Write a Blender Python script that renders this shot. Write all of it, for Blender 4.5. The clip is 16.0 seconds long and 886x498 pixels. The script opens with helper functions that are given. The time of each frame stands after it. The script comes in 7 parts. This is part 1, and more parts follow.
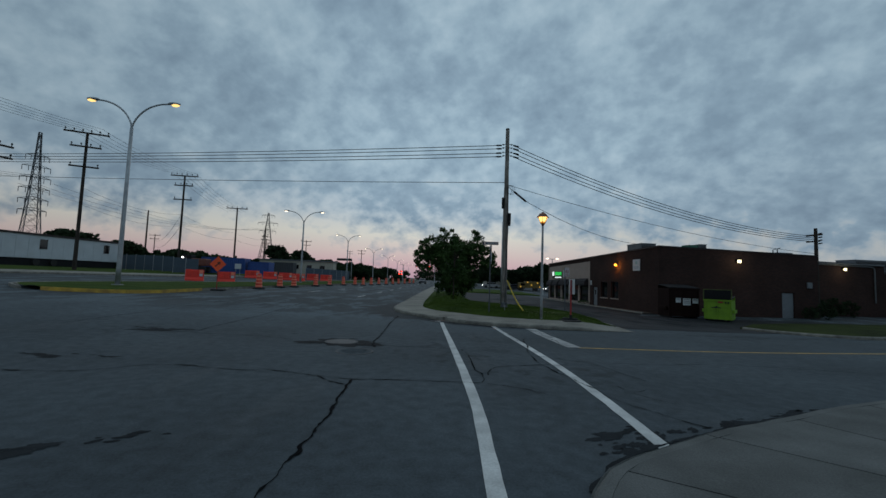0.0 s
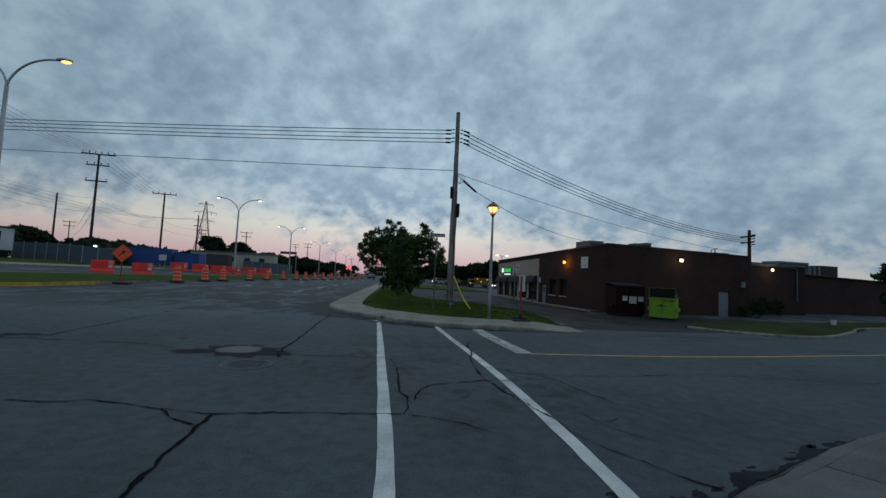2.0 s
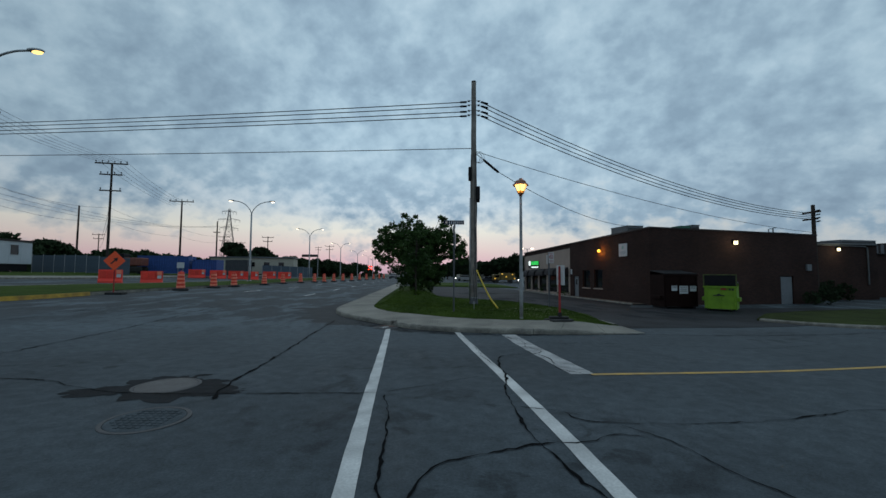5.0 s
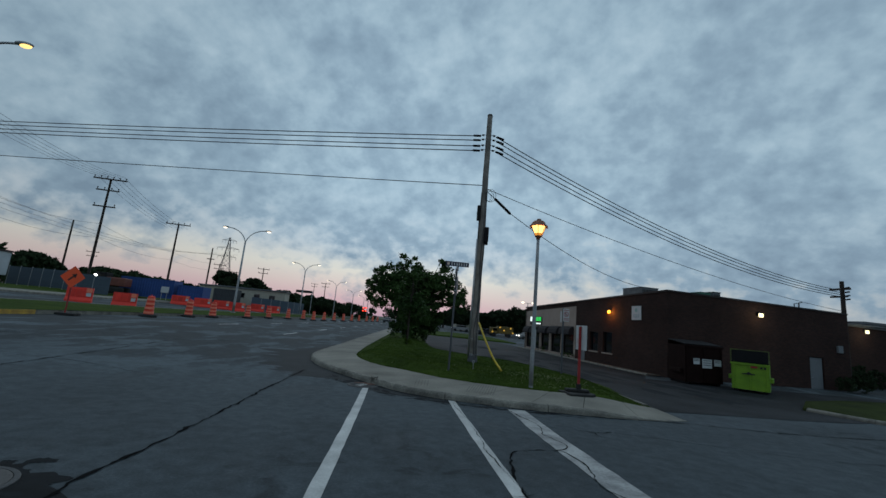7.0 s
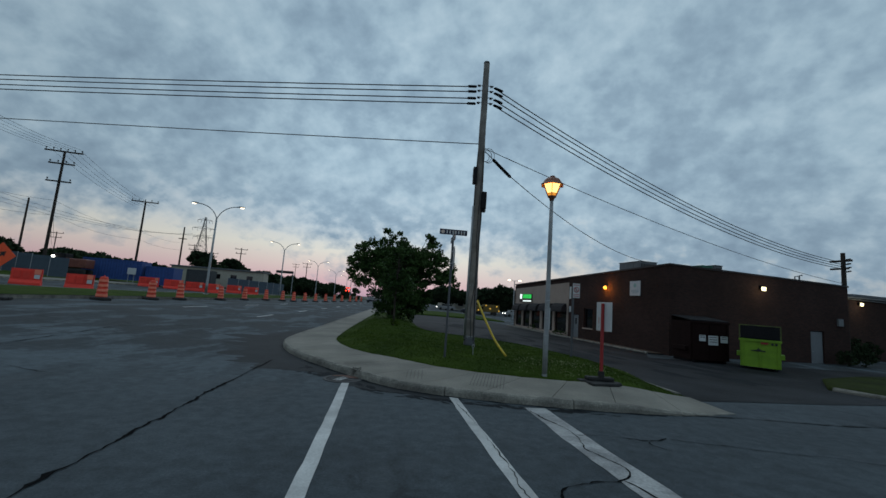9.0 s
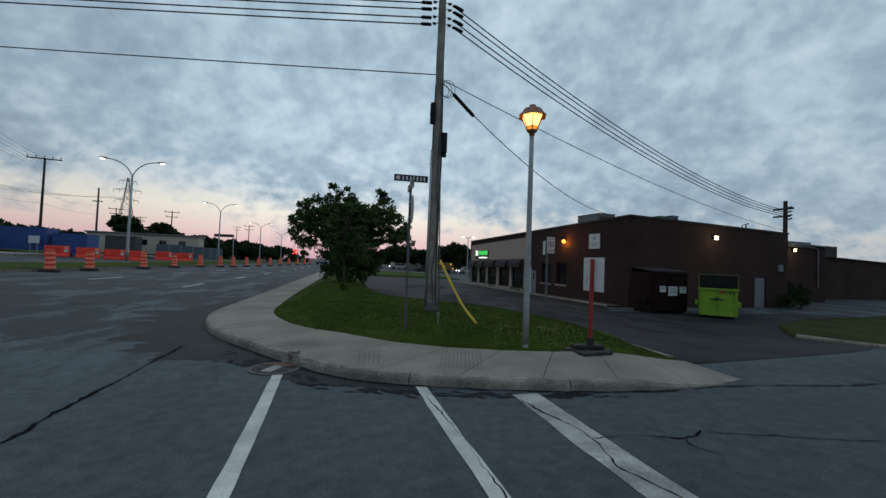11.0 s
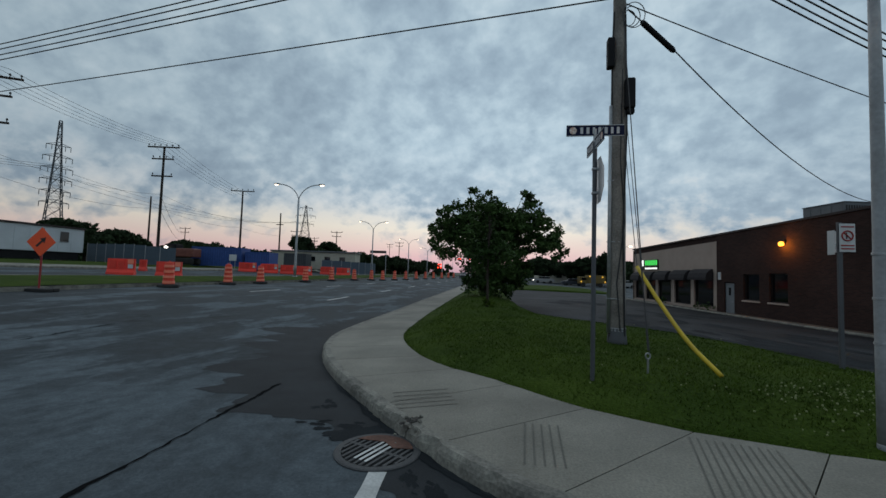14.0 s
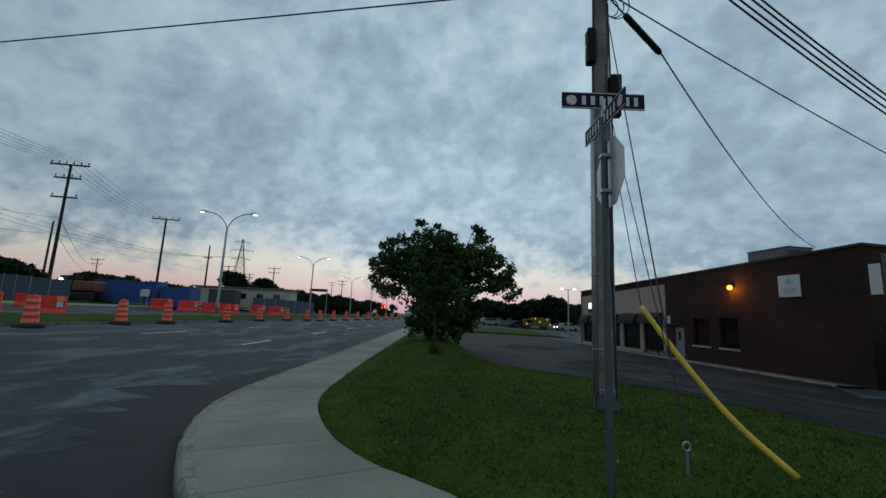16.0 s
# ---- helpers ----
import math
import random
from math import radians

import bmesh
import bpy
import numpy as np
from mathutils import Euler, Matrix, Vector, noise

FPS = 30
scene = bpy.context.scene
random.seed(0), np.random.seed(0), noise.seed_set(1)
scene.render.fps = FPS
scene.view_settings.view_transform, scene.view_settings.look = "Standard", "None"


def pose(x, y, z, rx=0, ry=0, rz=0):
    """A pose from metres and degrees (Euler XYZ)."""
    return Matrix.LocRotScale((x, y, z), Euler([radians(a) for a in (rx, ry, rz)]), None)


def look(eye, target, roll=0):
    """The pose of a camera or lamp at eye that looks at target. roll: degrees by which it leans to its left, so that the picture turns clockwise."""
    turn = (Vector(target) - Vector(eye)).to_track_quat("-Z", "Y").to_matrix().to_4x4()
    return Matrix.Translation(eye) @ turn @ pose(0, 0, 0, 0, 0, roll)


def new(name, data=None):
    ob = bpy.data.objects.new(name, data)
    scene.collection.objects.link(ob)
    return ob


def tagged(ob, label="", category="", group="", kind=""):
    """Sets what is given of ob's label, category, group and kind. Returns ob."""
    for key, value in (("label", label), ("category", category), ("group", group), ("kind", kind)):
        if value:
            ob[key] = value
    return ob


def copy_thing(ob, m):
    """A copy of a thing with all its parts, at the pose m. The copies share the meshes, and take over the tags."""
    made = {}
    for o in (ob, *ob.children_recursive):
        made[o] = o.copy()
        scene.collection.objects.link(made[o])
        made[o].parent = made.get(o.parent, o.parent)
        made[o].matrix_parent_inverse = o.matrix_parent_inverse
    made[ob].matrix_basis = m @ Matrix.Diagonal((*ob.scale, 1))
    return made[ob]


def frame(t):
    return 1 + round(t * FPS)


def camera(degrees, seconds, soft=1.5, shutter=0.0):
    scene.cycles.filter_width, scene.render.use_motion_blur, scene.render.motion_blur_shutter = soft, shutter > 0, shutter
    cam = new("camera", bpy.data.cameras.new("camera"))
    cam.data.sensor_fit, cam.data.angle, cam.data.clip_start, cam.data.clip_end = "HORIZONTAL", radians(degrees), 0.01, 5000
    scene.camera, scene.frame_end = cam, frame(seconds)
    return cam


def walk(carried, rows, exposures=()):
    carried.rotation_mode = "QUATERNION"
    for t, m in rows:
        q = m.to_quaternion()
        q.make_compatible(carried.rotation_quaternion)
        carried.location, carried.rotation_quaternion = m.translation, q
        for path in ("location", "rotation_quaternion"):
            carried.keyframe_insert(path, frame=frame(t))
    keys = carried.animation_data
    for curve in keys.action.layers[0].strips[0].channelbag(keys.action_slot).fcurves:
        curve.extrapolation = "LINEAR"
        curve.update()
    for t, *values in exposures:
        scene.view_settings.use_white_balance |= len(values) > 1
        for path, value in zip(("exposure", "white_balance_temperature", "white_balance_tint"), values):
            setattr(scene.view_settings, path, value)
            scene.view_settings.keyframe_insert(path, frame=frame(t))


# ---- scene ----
cam = camera(94.3, 16.0)
PATH = [
    (0, (2.802, 1.795, 1.644), (2.681, 3.786, 1.789), 2.0),
    (0.5, (2.914, 2.316, 1.642), (2.937, 4.307, 1.825), 3.7),
    (1, (2.956, 2.748, 1.636), (3.077, 4.726, 1.906), 3.6),
    (1.5, (3.016, 3.167, 1.635), (3.234, 5.146, 1.833), 6.0),
    (2, (3.18, 3.648, 1.607), (3.293, 5.641, 1.743), 2.7),
    (2.5, (3.276, 4.066, 1.574), (3.445, 6.055, 1.7), 2.9),
    (3, (3.402, 4.436, 1.56), (3.603, 6.426, 1.576), 2.3),
    (3.5, (3.502, 4.889, 1.526), (3.474, 6.888, 1.567), -0.7),
    (3.7, (3.506, 5.019, 1.51), (3.507, 7.018, 1.573), -0.2),
    (5.8, (3.437, 7.452, 1.553), (3.423, 9.444, 1.723), 1.4),
    (6, (3.453, 7.66, 1.558), (3.418, 9.65, 1.758), 3.0),
    (6.5, (3.426, 8.167, 1.555), (3.349, 10.139, 1.88), 3.3),
    (7, (3.436, 8.651, 1.587), (3.429, 10.62, 1.935), 5.2),
    (7.5, (3.439, 9.136, 1.584), (3.332, 11.123, 1.782), 2.8),
    (8, (3.339, 9.663, 1.568), (3.399, 11.65, 1.791), 6.2),
    (8.5, (3.332, 10.254, 1.555), (3.566, 12.223, 1.816), 2.9),
    (9, (3.19, 10.738, 1.552), (3.272, 12.72, 1.808), 4.3),
    (9.2, (3.194, 10.897, 1.564), (3.405, 12.874, 1.775), 3.6),
    (11.3, (3.156, 13.036, 1.607), (3.484, 15.007, 1.672), 2.2),
    (11.5, (3.087, 13.274, 1.581), (3.245, 15.267, 1.644), 2.3),
    (12, (2.997, 13.789, 1.57), (3.052, 15.788, 1.597), 1.3),
    (12.5, (3.011, 14.346, 1.565), (2.863, 16.338, 1.651), -0.0),
    (13, (2.914, 14.887, 1.538), (2.703, 16.869, 1.704), -0.0),
    (13.5, (2.9, 15.427, 1.508), (2.65, 17.406, 1.657), -0.8),
    (14, (2.886, 15.96, 1.484), (2.536, 17.926, 1.596), 1.8),
    (14.5, (2.818, 16.489, 1.472), (2.631, 18.48, 1.527), 4.7),
    (15, (2.817, 16.993, 1.484), (2.6, 18.98, 1.558), 3.6),
    (15.5, (2.691, 17.544, 1.496), (2.589, 19.533, 1.68), 2.5),
    (16, (2.68, 18.106, 1.47), (2.583, 20.078, 1.787), 2.5),
]
walk(cam, [(t, look(eye, target, roll)) for t, eye, target, roll in PATH],
     exposures=[(0, -0.20, 6350, 10), (0.5, -0.03, 6420, 10), (2, -0.05, 6350, 10), (3.5, 0.16, 6420, 10), (6, 0.08, 6300, 9.5), (7.5, -0.04, 6300, 9.5), (9, 0.01, 6380, 10),
                (11.5, 0.29, 6750, 13), (12.5, 0.29, 6750, 13), (14, 0.20, 6800, 13.5), (15, 0.18, 6550, 11), (16, 0.11, 6500, 10)])

# ---- helpers of this scene ----
def sm(a, b, v):
    u = min(1.0, max(0.0, (v - a) / (b - a)))
    return u * u * (3 - 2 * u)


def gz(x, y):
    """Height of the road surface: crowned, falling to the drain at the corner and on towards the building."""
    z = -0.20 * sm(9, 19.5, y) * sm(-9, 0, x)
    z -= 0.26 * sm(7, 16, x) * sm(14, 26, y)
    z += 0.36 * sm(3, 13, -x) * (1 - 0.42 * sm(26, 52, y)) * (1 - sm(80, 150, y)) * sm(2, 16, y)
    z += 0.038 * min(max(-13 - x, 0), 24) * (1 - sm(70, 130, y)) * sm(0, 20, y)
    return z


def nodes_of(name):
    m = bpy.data.materials.new(name)
    m.use_nodes = True
    t = m.node_tree
    return m, t, t.nodes["Principled BSDF"]


def mat(name, base, rough=0.8, metal=0.0, vary=0.25, scale=3.0, fine=60.0, bump=0.15, second=None, spec=0.5, obj_random=0.0, depth=0.01):
    """A procedural surface: broad stains and fine grain in colour, grain in relief."""
    m, t, b = nodes_of(name)
    n, l = t.nodes, t.links
    co = n.new("ShaderNodeTexCoord")
    big, small = n.new("ShaderNodeTexNoise"), n.new("ShaderNodeTexNoise")
    big.inputs["Scale"].default_value, big.inputs["Detail"].default_value = scale, 6
    small.inputs["Scale"].default_value, small.inputs["Detail"].default_value = fine, 3
    l.new(co.outputs["Object"], big.inputs["Vector"])
    l.new(co.outputs["Object"], small.inputs["Vector"])
    ramp = n.new("ShaderNodeValToRGB")
    c = Vector(base[:3])
    d = Vector(second[:3]) if second else c * (1 - 1.3 * vary)
    ramp.color_ramp.elements[0].position, ramp.color_ramp.elements[1].position = 0.34, 0.66
    ramp.color_ramp.elements[0].color = (*d, 1)
    ramp.color_ramp.elements[1].color = (*c, 1)
    l.new(big.outputs["Fac"], ramp.inputs["Fac"])
    mul = n.new("ShaderNodeMix")
    mul.data_type, mul.blend_type = "RGBA", "MULTIPLY"
    mul.inputs[0].default_value = 1.0
    mr = n.new("ShaderNodeMapRange")
    mr.inputs[1].default_value, mr.inputs[2].default_value = 0.25, 0.75
    mr.inputs[3].default_value, mr.inputs[4].default_value = 1 - vary, 1 + vary
    l.new(small.outputs["Fac"], mr.inputs[0])
    l.new(ramp.outputs["Color"], mul.inputs[6])
    l.new(mr.outputs[0], mul.inputs[7])
    out = mul.outputs[2]
    if obj_random:
        oi = n.new("ShaderNodeObjectInfo")
        mr2 = n.new("ShaderNodeMapRange")
        mr2.inputs[3].default_value, mr2.inputs[4].default_value = 1 - obj_random, 1 + obj_random
        l.new(oi.outputs["Random"], mr2.inputs[0])
        m2 = n.new("ShaderNodeMix")
        m2.data_type, m2.blend_type = "RGBA", "MULTIPLY"
        m2.inputs[0].default_value = 1.0
        l.new(out, m2.inputs[6])
        l.new(mr2.outputs[0], m2.inputs[7])
        out = m2.outputs[2]
    l.new(out, b.inputs["Base Color"])
    b.inputs["Roughness"].default_value, b.inputs["Metallic"].default_value = rough, metal
    b.inputs["Specular IOR Level"].default_value = spec
    if bump:
        bp = n.new("ShaderNodeBump")
        bp.inputs["Strength"].default_value, bp.inputs["Distance"].default_value = bump, depth
        l.new(small.outputs["Fac"], bp.inputs["Height"])
        l.new(bp.outputs["Normal"], b.inputs["Normal"])
    return m


def glow(name, color, strength):
    m, t, b = nodes_of(name)
    b.inputs["Base Color"].default_value = (*color, 1)
    b.inputs["Emission Color"].default_value = (*color, 1)
    b.inputs["Emission Strength"].default_value = strength
    return m


def mesh_of(bm, name):
    me = bpy.data.meshes.new(name)
    bm.normal_update()
    bm.to_mesh(me)
    bm.free()
    return me


def part(name, bm, material, parent=None, label="", smooth=False):
    """Links a bmesh as one mesh object under a thing or a part."""
    me = mesh_of(bm, name)
    me.materials.append(material)
    if smooth:
        me.polygons.foreach_set("use_smooth", [True] * len(me.polygons))
    ob = new(name, me)
    if parent:
        ob.parent = parent
    if label:
        ob["label"] = label
    return ob


def empty(name, x=0, y=0, z=0, rz=0, label="", category="", group="", kind=""):
    ob = new(name)
    ob.empty_display_size = 0.1
    ob.matrix_basis = pose(x, y, z, 0, 0, rz)
    return tagged(ob, label, category, group, kind)


def box(bm, x0, y0, z0, x1, y1, z1, bevel=0.0, m=None):
    r = bmesh.ops.create_cube(bm, size=1)["verts"]
    for v in r:
        v.co = Vector(((x0 + x1) / 2 + v.co.x * (x1 - x0), (y0 + y1) / 2 + v.co.y * (y1 - y0), (z0 + z1) / 2 + v.co.z * (z1 - z0)))
    if bevel:
        es = list({e for v in r for e in v.link_edges})
        r = bmesh.ops.bevel(bm, geom=es, offset=bevel, segments=2, affect="EDGES", profile=0.5)["verts"]
    if m is not None:
        bmesh.ops.transform(bm, matrix=m, verts=list({v for v in r}))
    return bm


def B(*a, **k):
    return box(bmesh.new(), *a, **k)


def tube(bm, pts, radii, seg=10, caps=True):
    """A tube along points, with a radius at each."""
    pts = [Vector(p) for p in pts]
    if not isinstance(radii, (list, tuple)):
        radii = [radii] * len(pts)
    rings = []
    side = None
    for i, p in enumerate(pts):
        d = (pts[min(i + 1, len(pts) - 1)] - pts[max(i - 1, 0)]).normalized()
        if side is None:
            side = d.orthogonal().normalized()
        side = (side - d * side.dot(d)).normalized()
        up = d.cross(side)
        rings.append([bm.verts.new(p + (side * math.cos(a) + up * math.sin(a)) * radii[i]) for a in (math.tau * k / seg for k in range(seg))])
    for a, b in zip(rings, rings[1:]):
        for k in range(seg):
            bm.faces.new((a[k], a[(k + 1) % seg], b[(k + 1) % seg], b[k]))
    if caps:
        bm.faces.new(rings[0][::-1])
        bm.faces.new(rings[-1])
    return bm


def T(pts, radii, seg=10):
    return tube(bmesh.new(), pts, radii, seg)


def lathe(profile, seg=20, bm=None):
    """A turned form from (radius, height) pairs."""
    bm = bm or bmesh.new()
    rings = [[bm.verts.new((max(r, 0.0005) * math.cos(math.tau * k / seg), max(r, 0.0005) * math.sin(math.tau * k / seg), z)) for k in range(seg)] for r, z in profile]
    for a, b in zip(rings, rings[1:]):
        for k in range(seg):
            bm.faces.new((a[k], a[(k + 1) % seg], b[(k + 1) % seg], b[k]))
    bm.faces.new(rings[0][::-1])
    bm.faces.new(rings[-1])
    return bm


def prism(pts, z0, z1, bm=None):
    """An upright prism over a flat outline."""
    bm = bm or bmesh.new()
    a = [bm.verts.new((x, y, z0)) for x, y in pts]
    b = [bm.verts.new((x, y, z1)) for x, y in pts]
    n = len(pts)
    for k in range(n):
        bm.faces.new((a[k], a[(k + 1) % n], b[(k + 1) % n], b[k]))
    bm.faces.new(a[::-1])
    bm.faces.new(b)
    bmesh.ops.recalc_face_normals(bm, faces=bm.faces)
    return bm


def curve(pts, step):
    """Points at even steps on a smooth curve through the given ones."""
    P = [Vector(p) for p in pts]
    P = [P[0] * 2 - P[1]] + P + [P[-1] * 2 - P[-2]]
    dense = []
    for i in range(1, len(P) - 2):
        a, b, c, d = P[i - 1 : i + 3]
        for k in range(24):
            u = k / 24
            dense.append(0.5 * (2 * b + (c - a) * u + (2 * a - 5 * b + 4 * c - d) * u * u + (3 * b - a - 3 * c + d) * u ** 3))
    dense.append(P[-2])
    s = [0.0]
    for a, b in zip(dense, dense[1:]):
        s.append(s[-1] + (b - a).length)
    n = max(2, round(s[-1] / step))
    out, j = [], 0
    for k in range(n + 1):
        w = s[-1] * k / n
        while j < len(s) - 2 and s[j + 1] < w:
            j += 1
        f = (w - s[j]) / max(1e-9, s[j + 1] - s[j])
        out.append(dense[j].lerp(dense[j + 1], min(1, f)))
    return out


# ---- world: a dusk sky under broken cloud, pink along the horizon ahead ----
world = bpy.data.worlds.new("dusk_sky")
scene.world = world
world.use_nodes = True
wt = world.node_tree
wn, wl = wt.nodes, wt.links
wn.clear()
w_out, w_bg, w_bg2, w_add = wn.new("ShaderNodeOutputWorld"), wn.new("ShaderNodeBackground"), wn.new("ShaderNodeBackground"), wn.new("ShaderNodeAddShader")
sky = wn.new("ShaderNodeTexSky")
sky.sky_type, sky.sun_disc, sky.sun_elevation, sky.sun_rotation = "NISHITA", False, radians(-3.0), radians(-12)
w_bg2.inputs["Strength"].default_value = 0.05
wl.new(sky.outputs[0], w_bg2.inputs["Color"])
tc, sep = wn.new("ShaderNodeTexCoord"), wn.new("ShaderNodeSeparateXYZ")
wl.new(tc.outputs["Generated"], sep.inputs[0])


def wmath(op, a, b=None, c=None):
    nd = wn.new("ShaderNodeMath")
    nd.operation = op
    for k, v in enumerate((a, b, c)):
        if v is None:
            continue
        if isinstance(v, (int, float)):
            nd.inputs[k].default_value = v
        else:
            wl.new(v, nd.inputs[k])
    return nd.outputs[0]


def wramp(fac, stops):
    nd = wn.new("ShaderNodeValToRGB")
    e = nd.color_ramp.elements
    while len(e) < len(stops):
        e.new(0.5)
    for k, (p, col) in enumerate(stops):
        e[k].position, e[k].color = p, (*col, 1)
    wl.new(fac, nd.inputs[0])
    return nd.outputs[0]


def wmix(fac, a, b, kind="MIX"):
    nd = wn.new("ShaderNodeMix")
    nd.data_type, nd.blend_type = "RGBA", kind
    for k, v in ((0, fac), (6, a), (7, b)):
        if isinstance(v, (int, float)):
            nd.inputs[k].default_value = v
        elif isinstance(v, tuple):
            nd.inputs[k].default_value = (*v, 1)
        else:
            wl.new(v, nd.inputs[k])
    return nd.outputs[2]


up = wmath("MAXIMUM", sep.outputs[2], 0.0)
den = wmath("ADD", up, 0.65)
flat = wn.new("ShaderNodeCombineXYZ")
wl.new(wmath("DIVIDE", sep.outputs[0], den), flat.inputs[0])
wl.new(wmath("DIVIDE", sep.outputs[1], den), flat.inputs[1])


def wnoise(scale, detail, rough, offset, warp=0.0):
    mp, nz = wn.new("ShaderNodeMapping"), wn.new("ShaderNodeTexNoise")
    mp.inputs["Location"].default_value = offset
    mp.inputs["Rotation"].default_value = (0, 0, 0.35)
    mp.inputs["Scale"].default_value = (1.0, 1.0, 1.0)
    wl.new(flat.outputs[0], mp.inputs[0])
    wl.new(mp.outputs[0], nz.inputs["Vector"])
    nz.inputs["Scale"].default_value, nz.inputs["Detail"].default_value, nz.inputs["Roughness"].default_value, nz.inputs["Distortion"].default_value = scale, detail, rough, warp
    return nz.outputs["Fac"]


clumps = wnoise(14.0, 5, 0.50, (3.1, 1.7, 0.4), 0.0)
sheet = wnoise(3.5, 3, 0.45, (8.2, 4.4, 2.0))
puffs = wnoise(33.0, 4, 0.52, (1.4, 7.7, 5.0), 0.0)
cover = wmath("ADD", wmath("ADD", wmath("MULTIPLY", clumps, 0.48), wmath("MULTIPLY", sheet, 0.30)), wmath("MULTIPLY", puffs, 0.22))
cloud_hi = wramp(cover, [(0.36, (0.210, 0.302, 0.384)), (0.46, (0.262, 0.370, 0.456)), (0.54, (0.324, 0.446, 0.530)), (0.65, (0.405, 0.530, 0.608))])
cloud_lo = wramp(cover, [(0.36, (0.175, 0.248, 0.326)), (0.47, (0.232, 0.320, 0.400)), (0.55, (0.31, 0.395, 0.465)), (0.66, (0.47, 0.545, 0.585))])
ahead = wmath("MULTIPLY_ADD", sep.outputs[1], 0.5, 0.5)
low = wramp(up, [(0.02, (1, 1, 1)), (0.30, (0, 0, 0))])
clouds = wmix(low, cloud_hi, cloud_lo)
band = wramp(up, [(0.0, (0.42, 0.28, 0.34)), (0.03, (0.53, 0.37, 0.40)), (0.060, (0.58, 0.48, 0.46)), (0.10, (0.61, 0.60, 0.54)), (0.16, (0.48, 0.55, 0.59)), (0.24, (0.37, 0.46, 0.53))])
band = wmix(wramp(ahead, [(0.35, (0, 0, 0)), (0.8, (1, 1, 1))]), (0.30, 0.33, 0.39), band)
side = wmath("MAXIMUM", wmath("SUBTRACT", sep.outputs[0], 0.1), 0.0)
band = wmix(wramp(side, [(0.0, (0, 0, 0)), (0.45, (1, 1, 1))]), band, (0.46, 0.475, 0.465))
clear = wmath("ADD", wmath("MULTIPLY", up, -9.0), 1.75)
clear = wmath("ADD", clear, wmath("MULTIPLY", wmath("SUBTRACT", cover, 0.5), 5.0))
clear = wmath("ADD", clear, wmath("MULTIPLY", side, -1.25))
clear = wmath("MINIMUM", wmath("MAXIMUM", clear, 0.0), 1.0)
final = wmix(clear, clouds, band)
# The west ahead keeps a little more light.
west = wmath("MULTIPLY_ADD", wmath("POWER", wmath("MAXIMUM", sep.outputs[1], 0.0), 5.0), 0.20, 0.98)
west = wmath("MULTIPLY", west, wmath("MULTIPLY_ADD", wmath("MAXIMUM", wmath("MULTIPLY_ADD", sep.outputs[0], -1.0, -0.25), 0.0), -0.35, 1.0))
tone = wn.new("ShaderNodeCombineXYZ")
for k in range(3):
    wl.new(west, tone.inputs[k])
final = wmix(1.0, final, tone.outputs[0], "MULTIPLY")
below = wramp(wmath("MULTIPLY_ADD", sep.outputs[2], 8.0, 0.5), [(0.40, (0.05, 0.055, 0.06)), (0.5, (1, 1, 1))])
final = wmix(1.0, final, below, "MULTIPLY")
wl.new(final, w_bg.inputs["Color"])
w_bg.inputs["Strength"].default_value = 1.0
wl.new(w_bg.outputs[0], w_add.inputs[0])
wl.new(w_bg2.outputs[0], w_add.inputs[1])
wl.new(w_add.outputs[0], w_out.inputs["Surface"])

sun_data = bpy.data.lights.new("sun", "SUN")
sun_data.energy, sun_data.angle, sun_data.color = 0.3, radians(70), (1.0, 0.95, 0.92)
sun_lamp = new("sun", sun_data)
sun_lamp.matrix_basis = look((-20, 80, 60), (0, 0, 0))


def point_lamp(name, x, y, z, watts, color, size=0.1):
    d = bpy.data.lights.new(name, "POINT")
    d.energy, d.color, d.shadow_soft_size = watts, color, size
    ob = new(name, d)
    ob.location = (x, y, z)
    return ob


SODIUM, WARM_WHITE = (1.0, 0.47, 0.10), (1.0, 0.86, 0.55)
point_lamp("lantern_light", 6.11, 20.27, 4.60, 16, SODIUM, 0.12)
point_lamp("wall_light", 15.77, 38.85, 3.30, 30, (1.0, 0.34, 0.04), 0.08)
point_lamp("flood_light", 23.46, 33.72, 3.62, 16, WARM_WHITE, 0.1)
point_lamp("flood_light", 36.34, 39.9, 3.55, 16, WARM_WHITE, 0.1)

